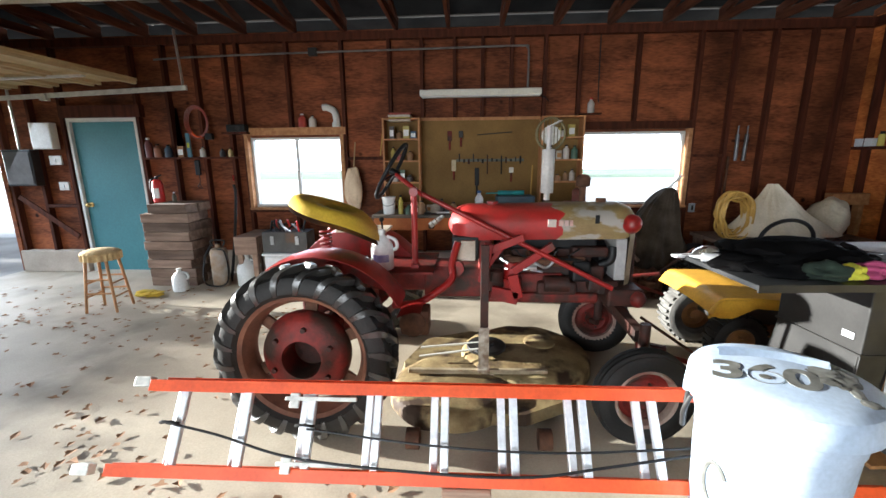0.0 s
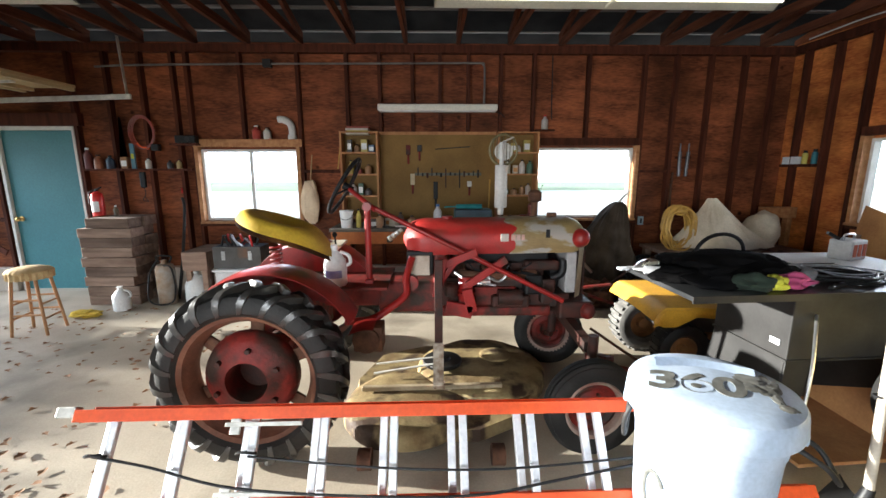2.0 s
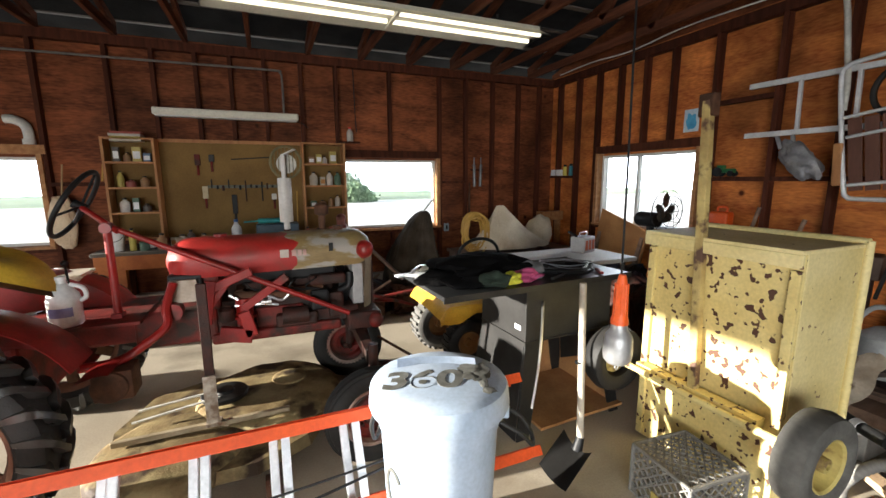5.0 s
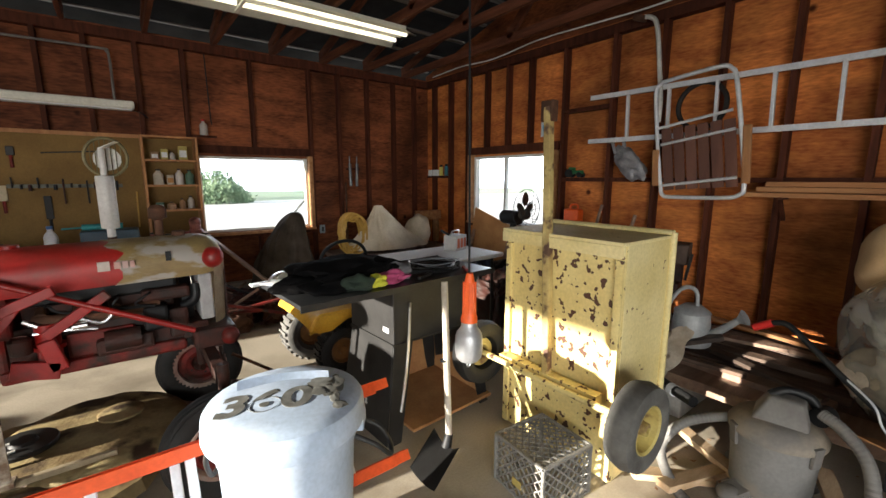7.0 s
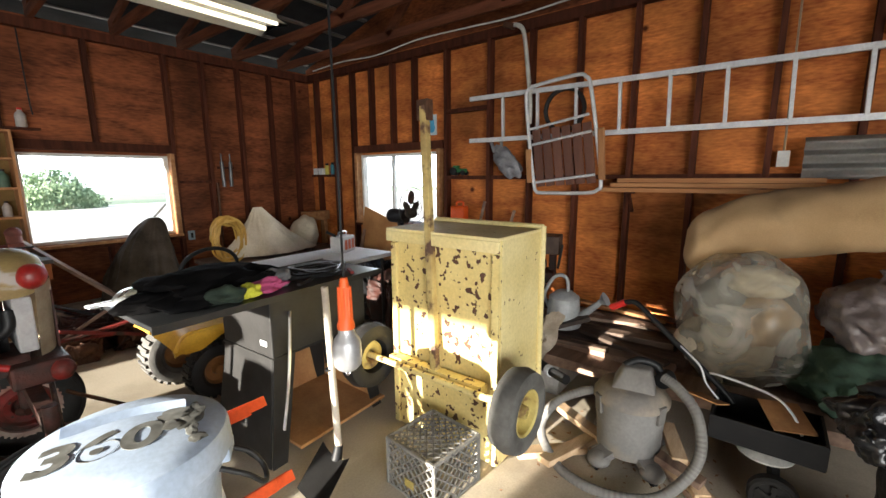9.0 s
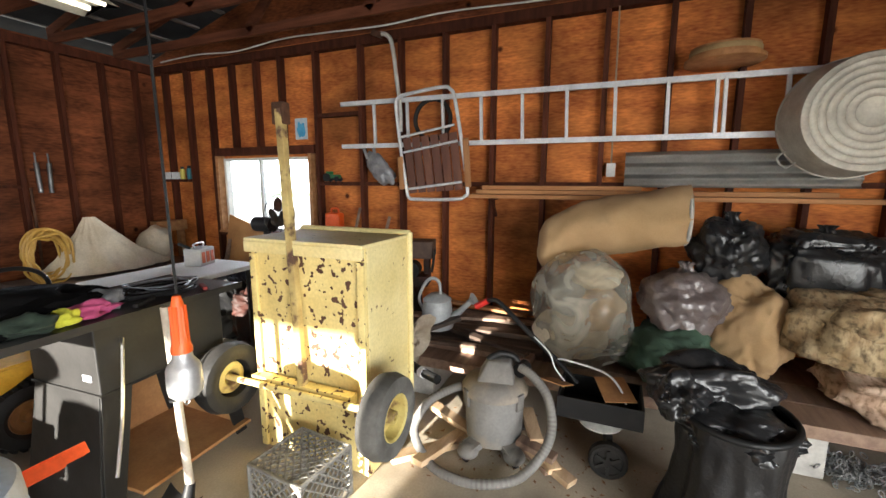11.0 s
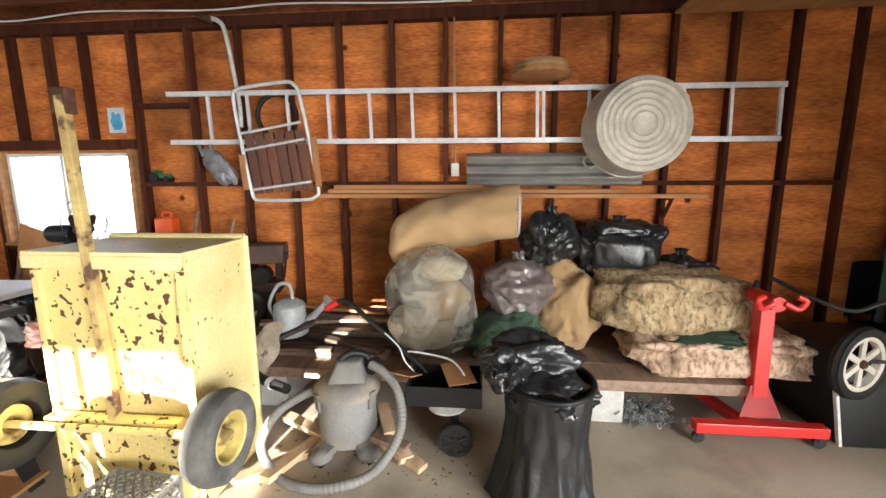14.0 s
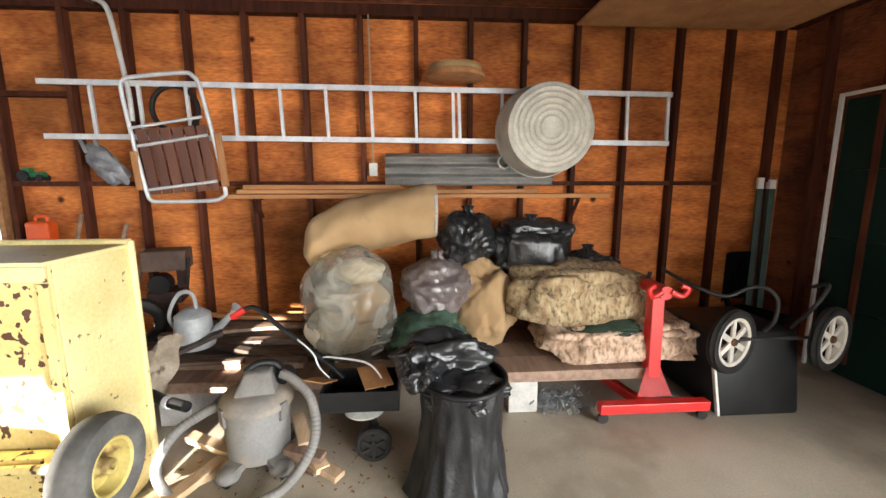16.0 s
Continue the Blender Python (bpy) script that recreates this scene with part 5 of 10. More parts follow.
for y, s in ((-0.53, -1), (0.50, 1)):
    bm = bm_new()
    c = (-0.11, y, 0.47)
    tyre(bm, c, 0.205, 0.105, 0.125, n=36)
    ty = part("tyre", bm, RUBBER_G if s < 0 else RUBBER, e, "dusty grey pneumatic tyre", smooth=35)
    k = Matrix.Translation(c) @ Matrix.Rotation(radians(90 if s < 0 else -90), 4, "X")
    bm = bm_new()
    lathe(bm, [(0.118, 0.045), (0.11, 0.054), (0.100, 0.046), (0.094, 0.01), (0.088, -0.012), (0.055, -0.022), (0.046, -0.018), (0.036, 0.0), (0.030, 0.045), (0.026, 0.048), (0.014, 0.048), (0.012, 0.0), (0, 0)], 32, k)
    part("rim", bm, mat("rim_yellow", (0.55, 0.45, 0.14), (0.36, 0.27, 0.08), rough=0.5, scale=8, col3=(0.12, 0.06, 0.03), spots=(8, 0.58, 0.66)), ty, "yellow rim", smooth=35)

# ---- milk crate ----
e = thing("milk_crate", "grey plastic milk crate with a lattice of holes", "crate", (2.235, 1.115, 0.0), -5)
CR = mat("crate_grey", (0.16, 0.155, 0.145), (0.24, 0.23, 0.21), rough=0.6, scale=9, bump=0.08)
S2, H2 = 0.165, 0.255


def lattice(name, a, u, v, nu, nv, label=""):
    """A panel of diagonal slats with a border, spanned by u and v from a."""
    bm = bm_new()
    a, u, v = Vector(a), Vector(u), Vector(v)
    nrm = u.cross(v).normalized()
    for p, q in ((a, a + u), (a + v, a + u + v), (a, a + v), (a + u, a + u + v)):
        beam(bm, p, q, 0.016, 0.010, up=nrm)
    side = part(name, bm, CR, e, label)
    for i in range(-nv, nu + 1):
        for s in (1, -1):
            pts = []
            for j in np.linspace(0, 1, 40):
                x = (i + j * nv) / nu if s > 0 else (i + nv - j * nv) / nu
                if 0 <= x <= 1:
                    pts.append(a + u * x + v * float(j))
            if len(pts) > 3:
                bm = bm_new()
                beam(bm, pts[0], pts[-1], 0.007, 0.006, up=nrm)
                part("slat", bm, CR, side)


lattice("side", (-S2, -S2, 0), (2 * S2, 0, 0), (0, 0, H2), 6, 5)
lattice("side", (-S2, S2, 0), (2 * S2, 0, 0), (0, 0, H2), 6, 5)
lattice("side", (-S2, -S2, 0), (0, 2 * S2, 0), (0, 0, H2), 6, 5)
lattice("side", (S2, -S2, 0), (0, 2 * S2, 0), (0, 0, H2), 6, 5)
lattice("base_lattice", (-S2, -S2, H2), (2 * S2, 0, 0), (0, 2 * S2, 0), 7, 7, "open lattice base turned upward")
bm = bm_new()
box(bm, (-S2 - 0.008, -0.03, 0.06), (-S2 - 0.004, 0.03, 0.10))
part("plate", bm, mat("crate_label", (0.5, 0.4, 0.1), (0.4, 0.3, 0.1)), e, "worn yellow label")

# ---- middle of the room: tables, mower, lamp on its cord ----
e = thing("work_table", "black-topped work table strewn with clothes and cables", "table", (1.96, 2.18, 0.0), 3)
bm = bm_new()
box(bm, (-0.68, -0.30, 0.925), (0.68, 0.30, 0.95))
part("tabletop", bm, mat("black_laminate", (0.02, 0.021, 0.022), (0.035, 0.035, 0.036), rough=0.25, scale=4, bump=0.03, spec=0.3), e, bevel=0.004)
bm = bm_new()
box(bm, (-0.685, -0.308, 0.918), (0.685, -0.3005, 0.953))
part("edge_strip", bm, STEEL, e, "dark metal edge strip")
bm = bm_new()
box(bm, (-0.685, 0.3005, 0.918), (0.685, 0.308, 0.953))
part("edge_strip", bm, STEEL, e)
bm = bm_new()
beam(bm, (-0.735, 0.30, 0.945), (-0.2, 0.36, 0.945), 0.05, 0.012)
part("guide_rail", bm, ALU, e, "bright aluminium guide rail")
bm = bm_new()
box(bm, (-0.14, -0.28, 0.60), (0.54, 0.22, 0.92))
part("cabinet", bm, STEEL, e, "grey sheet steel cabinet", bevel=0.006)
for xa, xb, ya, sx, sy in ((-0.14, 0.0, -0.28, -1, -1), (0.41, 0.54, -0.28, 1, -1), (-0.14, 0.0, 0.20, -1, 1), (0.41, 0.54, 0.20, 1, 1)):
    bm = bm_new()
    vs = box(bm, (xa, ya, 0.0), (xb, ya + 0.012, 0.591))
    for v in vs:
        if v.co.z < 0.3:
            v.co.x += sx * (0.08 if abs(v.co.x - (xa if sx < 0 else xb)) < 0.01 else 0.13)
            v.co.y += sy * 0.05
    part("leg", bm, STEEL, e, "splayed sheet steel leg", bevel=0.003)
for x0, sx in ((-0.144, -1), (0.536, 1)):
    bm = bm_new()
    vs = box(bm, (x0, -0.272, 0.0), (x0 + 0.008, 0.205, 0.60))
    for v in vs:
        if v.co.z < 0.3:
            v.co.x += sx * 0.08
            v.co.y *= 1.15
    part("side_sheet", bm, STEEL, e, "flared sheet steel stand side", bevel=0.003)
bm = bm_new()
box(bm, (-0.147, -0.285, 0.592), (0.546, 0.224, 0.602))
part("seam_flange", bm, STEEL, e)
bm = bm_new()
pipe(bm, [(0.66, 0.10, 0.93), (0.70, 0.0, 0.90), (0.71, -0.06, 0.78), (0.69, -0.04, 0.62)], 0.012, n=8)
part("dust_hose", bm, mat("hose_blue_grey", (0.09, 0.14, 0.16), (0.06, 0.10, 0.12), rough=0.5), e, "blue-grey hose at the table end", smooth=50)
bm = bm_new()
box(bm, (-0.06, -0.36, 0.05), (0.62, 0.24, 0.07))
part("lower_shelf", bm, CARD, e, "plywood lower shelf", bevel=0.003)
bm = bm_new()
box(bm, (-0.05, 0.245, 0.05), (0.60, 0.257, 0.58))
part("back_panel", bm, CARD, e, "plywood back panel", bevel=0.003)
bm = bm_new()
beam(bm, (0.57, -0.30, 0.24), (0.61, 0.3, 0.24), 0.02, 0.34)
part("shelf_side", bm, CARD, e, bevel=0.003)
bm = bm_new()
box(bm, (-0.1445, -0.235, 0.66), (-0.1405, -0.175, 0.69))
part("nameplate", bm, ALU, e, "small metal nameplate")

# clothes and clutter on the table
e = tagged(obj("jacket", (lambda bm: (lump(bm, (1.66, 2.20, 1.0), (0.30, 0.22, 0.085), seed=6, rough=0.22, fold=0.16, flat=0.6, freq=2.0), bm)[1])(bm_new()), CLOTHK, smooth=60), "black jacket heaped on the table", "jacket")
for c, q, sd in (((1.44, 2.14, 0.985), (0.17, 0.09, 0.05), 31), ((1.90, 2.26, 0.985), (0.18, 0.08, 0.05), 33)):
    bm = bm_new()
    lump(bm, c, q, seed=sd, rough=0.2, fold=0.12, flat=0.6)
    part("sleeve", bm, CLOTHK, e, smooth=60)
e = tagged(obj("cloth", (lambda bm: (lump(bm, (1.87, 2.0, 0.98), (0.115, 0.06, 0.04), seed=7, rough=0.3, fold=0.12, flat=0.6), bm)[1])(bm_new()), PINK, smooth=60), "crumpled pink cloth on the black jacket", "cloth")
e = tagged(obj("cloth", (lambda bm: (lump(bm, (1.765, 1.95, 0.98), (0.045, 0.04, 0.04), seed=9, rough=0.3, fold=0.12, flat=0.6), bm)[1])(bm_new()), LIME, smooth=60), "crumpled lime yellow cloth on the table", "cloth")
e = tagged(obj("glove", (lambda bm: (lump(bm, (1.66, 1.965, 0.985), (0.08, 0.07, 0.05), seed=11, rough=0.3, fold=0.12, flat=0.6), bm)[1])(bm_new()), mat("dark_green_glove", (0.02, 0.035, 0.022), (0.012, 0.02, 0.013), rough=0.85, scale=9, bump=0.2), smooth=60), "dark green work glove on the table", "glove")
e = tagged(obj("cloth", (lambda bm: (lump(bm, (1.98, 2.08, 0.985), (0.09, 0.07, 0.05), seed=12, rough=0.3, fold=0.12, flat=0.6), bm)[1])(bm_new()), mat("grey_cloth", (0.25, 0.25, 0.26), (0.12, 0.12, 0.13), rough=0.9), smooth=60), "crumpled grey rag on the table", "cloth")
bm = bm_new()
rnd = random.Random(4)
for j in range(5):
    pipe(bm, [(2.28 + (0.20 + rnd.uniform(-0.04, 0.05)) * math.cos(a * 0.7), 2.13 + (0.10 + rnd.uniform(-0.03, 0.04)) * math.sin(a * 0.7), 0.958 + 0.006 * j) for a in range(9)], 0.006, n=6, closed=True, steps=4)
tagged(obj("cable", bm, BLACKP, smooth=50), "coiled black cable on the table", "cable")
bm = bm_new()
pipe(bm, [(1.75 + 0.17 * math.cos(a), 2.34 + 0.04 * math.cos(a), 1.06 + 0.11 * math.sin(a)) for a in np.linspace(-0.6, 3.6, 10)], 0.011, n=8)
tagged(obj("steering_hoop", bm, BLACKP, smooth=50), "thin black hoop resting against the jacket", "hoop")
bm = bm_new()
rnd = random.Random(12)
for j in range(4):
    pipe(bm, [(2.36 + (0.16 + rnd.uniform(-0.05, 0.06)) * math.cos(a * 0.8), 2.20 + (0.13 + rnd.uniform(-0.04, 0.05)) * math.sin(a * 0.8), 0.957 + 0.008 * j + rnd.uniform(0, 0.012)) for a in range(8)], 0.004, n=6, closed=True, steps=4)
tagged(obj("wire_coil", bm, mat("pale_wire", (0.36, 0.38, 0.42), (0.22, 0.23, 0.26), rough=0.35, metal=0.3), smooth=50), "tangled coil of pale grey wire on the table", "wire")
e = thing("hub_cap", "shiny steel hub cap at the table end", "hub cap", (1.40, 2.40, 0.955), 0, rx=14)
bm = bm_new()
lathe(bm, [(0.0, 0.045), (0.04, 0.043), (0.075, 0.03), (0.095, 0.008), (0.10, 0.0), (0.09, 0.0)], 28)
part("disc", bm, CHROME, e, smooth=60)
for j, (x, y, l, a, mt) in enumerate(((2.12, 1.98, 0.16, 0.5, STEEL), (2.20, 2.30, 0.14, -0.4, CHROME), (2.46, 1.99, 0.12, 1.1, REDMAT), (2.05, 2.36, 0.18, 0.1, ALU))):
    bm = bm_new()
    d = Vector((math.cos(a), math.sin(a), 0)) * l / 2
    beam(bm, Vector((x, y, 0.960)) - d, Vector((x, y, 0.960)) + d, 0.024, 0.018)
    tagged(obj("hand_tool", bm, mt, bevel=0.004), "small hand tool lying on the black table", "tool", group="tools on the table")
e = thing("oil_bottle", "white oil bottle lying with a yellow cap on the table", "bottle", (1.45, 2.34, 0.985), 30)
bm = bm_new()
box(bm, (-0.05, -0.035, -0.035), (0.06, 0.035, 0.035))
part("body", bm, JUG, e, bevel=0.015, smooth=50)
bm = bm_new()
rod(bm, (0.06, 0, 0.01), (0.10, 0, 0.01), 0.016, n=12)
part("cap", bm, HOSEY, e, "yellow cap", smooth=50)
e = thing("caulk_tube", "white tube lying at the table end", "tube", (1.37, 2.26, 0.975), 160)
bm = bm_new()
rod(bm, (-0.09, 0, 0), (0.09, 0, 0), 0.025, n=14)
part("barrel", bm, WHITEP, e, smooth=50)
bm = bm_new()
rod(bm, (0.09, 0, 0), (0.15, 0, 0), 0.012, 0.004, n=10)
part("nozzle", bm, WHITEP, e, smooth=50)

# white folding table behind
e = thing("folding_table", "white plastic folding table against the clutter", "table", (2.96, 2.92, 0.0), 2)
bm = bm_new()
box(bm, (-0.52, -0.32, 0.83), (0.52, 0.34, 0.87))
part("tabletop", bm, WHITEP, e, "white moulded top", bevel=0.012)
for x in (-0.42, 0.42):
    bm = bm_new()
    pipe(bm, [(x, -0.26, 0.83), (x, -0.26, 0.02), (x, -0.2, 0.015), (x, 0.2, 0.015), (x, 0.28, 0.02), (x, 0.28, 0.83)], 0.014, n=8)
    part("leg", bm, STEEL, e, smooth=50)
e = thing("battery_charger", "small grey battery charger with clips on top", "battery charger", (3.22, 3.02, 0.87), 20)
bm = bm_new()
box(bm, (-0.1, -0.075, 0), (0.1, 0.075, 0.15))
part("body", bm, mat("charger_grey", (0.52, 0.52, 0.52), (0.42, 0.42, 0.43), rough=0.45), e, bevel=0.012)
bm = bm_new()
pipe(bm, [(-0.06, 0, 0.15), (-0.06, 0, 0.185), (0.06, 0, 0.185), (0.06, 0, 0.15)], 0.008, n=8)
part("handle", bm, CHROME, e, smooth=50)
for j in range(3):
    bm = bm_new()
    box(bm, (-0.085 + j * 0.06, -0.079, 0.03), (-0.045 + j * 0.06, -0.0755, 0.12))
    part("panel_mark", bm, mat("orange_mark", (0.55, 0.12, 0.05), (0.4, 0.1, 0.05)), e)
bm = bm_new()
beam(bm, (-0.09, 0.02, 0.155), (-0.16, 0.06, 0.20), 0.03, 0.02)
part("clip", bm, STEEL, e)

# yellow riding mower mostly hidden behind the table
e = thing("riding_mower", "yellow riding mower with a red reflector", "mower", (1.86, 3.22, 0.0))
bm = bm_new()


def fender_top(u, v):
    x = -0.20 + 0.64 * u
    z = 0.565 - 0.10 * max(0.0, 1 - u / 0.16) ** 2.2 - 0.06 * max(0.0, u - 0.5)
    return Vector((x, -0.42 + 0.76 * v, z + 0.015 * math.sin(math.pi * v)))


def fender_side(u, v):
    p = fender_top(u, 0)
    drop = 0.04 + 0.10 * min(1, u / 0.12) - 0.075 * min(1, max(0, (u - 0.26) / 0.22))
    return Vector((p.x, p.y - 0.012 * math.sin(math.pi * v), p.z - drop * v))


grid_sheet(bm, 28, 8, fender_top)
grid_sheet(bm, 28, 6, fender_side)
bmesh.ops.remove_doubles(bm, verts=bm.verts, dist=0.003)
bmesh.ops.solidify(bm, geom=bm.faces[:], thickness=0.012)
part("fender", bm, MOWYEL, e, "glossy yellow fender", smooth=40)
bm = bm_new()
box(bm, (-0.165, -0.440, 0.455), (-0.085, -0.424, 0.50))
part("reflector", bm, mat("reflector_red", (0.6, 0.02, 0.02), rough=0.2), e, "red reflector", bevel=0.004)
bm = bm_new()
box(bm, (0.05, -0.16, 0.26), (0.62, 0.30, 0.50))
part("body", bm, mat("mower_chassis", (0.05, 0.045, 0.04), (0.03, 0.027, 0.025), rough=0.5), e, "dark steel chassis", bevel=0.03)
for (x, y, R, W) in ((0.02, 0.18, 0.24, 0.22), (0.10, -0.28, 0.2, 0.15), (0.5, 0.0, 0.19, 0.14)):
    bm = bm_new()
    tyre(bm, (x, y, R), R, R * 0.5, W, n=36)
    # first tyre takes paler rubber to imitate sun on its tread
    ty = part("tyre", bm, RUBBER_G if x < 0.05 else RUBBER, e, "turf tyre, the sunlit one coloured paler", smooth=35)
    bm = bm_new()
    box(bm, (-0.012, -W * 0.38, R - 0.012), (0.012, W * 0.38, R + 0.006))
    first = part("tread_bar", bm, RUBBER_G if x < 0.05 else RUBBER, ty)
    for k in range(26):
        o2 = first if k == 0 else new("tread_bar", first.data)
        o2.parent = ty
        o2.matrix_local = Matrix.Translation((x, y, R)) @ Matrix.Rotation(math.tau * k / 26, 4, "Y")
    bm = bm_new()
    lathe(bm, [(R * 0.54, 0.05), (R * 0.5, 0.06), (R * 0.42, 0.03), (R * 0.2, 0.02), (R * 0.16, 0.06), (0, 0.06)], 28, Matrix.Translation((x, y, R)) @ Matrix.Rotation(radians(90), 4, "X"))
    part("rim", bm, mat("brown_rim", (0.35, 0.16, 0.05), (0.22, 0.1, 0.04), rough=0.5), ty, smooth=40)

# trouble lamp on its cord
e = thing("trouble_lamp", "orange-handled work lamp hanging by its cord", "work lamp", (1.635, 1.01, 0.0))
bm = bm_new()
pipe(bm, [(0.015, 0.02, 1.21), (0.02, 0.03, 1.6), (0.035, 0.06, 2.4), (0.04, 0.07, 3.02)], 0.0045, n=6)
part("cord", bm, BLACKP, e, "thin black cord", smooth=50)
bm = bm_new()
lathe(bm, [(0.0, 1.225), (0.012, 1.222), (0.017, 1.20), (0.021, 1.17), (0.023, 1.10), (0.026, 1.07), (0.031, 1.055), (0.031, 1.04), (0.0, 1.04)], 20)
grip_ = part("handle", bm, ORANGE_P, e, "ribbed orange handle", smooth=50)
for k in range(8):
    a = math.tau * k / 8
    bm = bm_new()
    rod(bm, (0.0225 * math.cos(a), 0.0225 * math.sin(a), 1.06), (0.0205 * math.cos(a), 0.0205 * math.sin(a), 1.19), 0.004, n=5)
    part("rib", bm, ORANGE_P, grip_, smooth=50)
bm = bm_new()
lathe(bm, [(0.028, 1.04), (0.03, 1.02), (0.045, 1.0), (0.05, 0.985), (0.052, 0.93), (0.048, 0.905), (0.035, 0.89), (0.0, 0.884)], 28)
part("shade", bm, mat("lamp_silver", (0.5, 0.5, 0.51), (0.42, 0.42, 0.43), rough=0.35, metal=0.6, scale=8), e, "silver bulb guard", smooth=40)
bm = bm_new()
pipe(bm, [(0.0, 0.0, 0.884), (0.008, 0, 0.872), (0.0, 0.0, 0.862), (-0.008, 0, 0.872)], 0.003, n=5, closed=True)
part("hook", bm, CHROME, e)

# shovel
e = thing("shovel", "pale-handled shovel standing on its dark blade", "shovel", (1.96, 1.53, 0.0))
bm = bm_new()
rod(bm, (0.0, 0.0, 0.12), (-0.02, 0.02, 1.035), 0.019, 0.0175, n=12)
part("shaft", bm, mat("painted_shaft", (0.50, 0.45, 0.37), (0.36, 0.31, 0.25), rough=0.6, scale=7, bump=0.1), e, "worn pale shaft", smooth=50)
bm = bm_new()
rod(bm, (-0.0195, 0.019, 0.60), (-0.0198, 0.02, 0.61), 0.0215, n=12)
part("band", bm, BLACKP, e)
bm = bm_new()
grid_sheet(bm, 8, 8, lambda u, v: Vector((-0.02 - 0.20 * v, -0.11 + 0.22 * u - 0.05 * v, 0.115 - 0.095 * v + 0.05 * (2 * u - 1) ** 2 * (1 - 0.6 * v))))
bmesh.ops.solidify(bm, geom=bm.faces[:], thickness=0.004)
part("blade", bm, STEEL, e, "dark steel scoop", smooth=50)
bm = bm_new()
rod(bm, (-0.02, 0.0, 0.11), (0.0, 0.0, 0.18), 0.03, 0.022, n=12)
part("socket", bm, BLACKP, e, smooth=50)
# a dark rail and angled strut leaning on the cabinet
e = thing("scrap_rod", "bent bright rod leaning against the steel cabinet", "rod", (1.88, 1.72, 0.0))
bm = bm_new()
pipe(bm, [(-0.12, -0.02, 0.30), (-0.05, 0.03, 0.5), (0.0, 0.08, 0.66), (0.07, 0.17, 0.84)], 0.008, n=7)
part("rod", bm, CHROME, e, smooth=50)
bm = bm_new()
beam(bm, (-0.12, -0.02, 0.0), (-0.12, -0.02, 0.32), 0.03, 0.03)
part("socket", bm, BLACKP, e)

# pedestal fan
e = thing("pedestal_fan", "old black pedestal fan behind the yellow cart", "fan", (3.40, 2.40, 0.0))
bm = bm_new()
lathe(bm, [(0, 0.0), (0.2, 0.0), (0.2, 0.02), (0.05, 0.05), (0.018, 0.07), (0.016, 1.12), (0.0, 1.12)], 24)
part("stand", bm, BLACKP, e, smooth=40)
bm = bm_new()
rod(bm, (0.02, 0.14, 1.22), (0.02, -0.02, 1.22), 0.062, n=20)
lump(bm, (0.02, 0.15, 1.22), (0.062, 0.05, 0.062), seed=1, rough=0.0, fold=0.0, sub=3)
rod(bm, (0.02, 0.05, 1.1), (0.02, 0.05, 1.2), 0.03, n=12)
part("motor", bm, BLACKP, e, smooth=40)
for k in range(4):
    bm = bm_new()
    a = k * math.tau / 4 + 0.05
    m = Matrix.Translation((0.02, -0.08, 1.30)) @ Matrix.Rotation(a, 4, "Y") @ Matrix.Rotation(0.5, 4, "Z")
    vs = bmesh.ops.create_uvsphere(bm, u_segments=20, v_segments=10, radius=1, matrix=m @ Matrix.LocRotScale((0.0, 0.0, 0.085 if k == 0 else 0.05), None, (0.125, 0.006, 0.06) if k == 0 else (0.06, 0.006, 0.045)))
    part("blade", bm, mat("fan_bronze", (0.07, 0.05, 0.035), (0.045, 0.035, 0.025), rough=0.4, metal=0.4), e, "dark bronze blade", smooth=50)
bm = bm_new()
for rr, yy in ((0.17, -0.1), (0.12, -0.14), (0.06, -0.15)):
    pipe(bm, [(0.02 + rr * math.cos(a * math.tau / 16), yy, 1.30 + rr * math.sin(a * math.tau / 16)) for a in range(16)], 0.003, n=5, closed=True, steps=2)
for k in range(10):
    a = math.tau * k / 10
    pipe(bm, [(0.02, -0.15, 1.30), (0.02 + 0.12 * math.cos(a), -0.14, 1.30 + 0.12 * math.sin(a)), (0.02 + 0.17 * math.cos(a), -0.1, 1.30 + 0.17 * math.sin(a)), (0.02 + 0.06 * math.cos(a), 0.0, 1.26 + 0.06 * math.sin(a))], 0.002, n=4, steps=2)
part("guard", bm, STEEL, e, "thin wire guard", smooth=50)

# ---- east wall ----
XF = XE - SD       # stud faces
for z, y0, y1 in ((1.55, -3.4, 2.9), (2.27, 2.43, 2.88)):
    for a, b in zip(e_studs, e_studs[1:]):
        if y0 - 0.3 < a and b < y1 + 0.3:
            stud(east, (XF + 0.004, a + 0.021, z - 0.02), (XE - 0.003, b - 0.021, z + 0.02), 0, 0, nm="blocking")
e = thing("aluminium_ladder", "long aluminium ladder hung flat along the wall", "ladder", (XF - 0.06, 0.0, 2.14))
for z0, z1 in ((0.21, 0.175), (-0.21, -0.24)):
    bm = bm_new()
    beam(bm, (0, 2.44, z0), (0, -2.78, z1), 0.03, 0.042)
    part("rail", bm, ALU, e, "aluminium rail")
for k in range(14):
    y = 2.04 - 0.369 * k
    bm = bm_new()
    beam(bm, (-0.002, y, -0.215), (-0.002, y + 0.012, 0.195), 0.03, 0.026, up=(0, 1, 0))
    part("rung", bm, ALU, e, bevel=0.004)
bm = bm_new()
beam(bm, (-0.002, -0.86, -0.215), (-0.002, -0.85, 0.19), 0.03, 0.026, up=(0, 1, 0))
part("rung", bm, ALU, e, bevel=0.004)

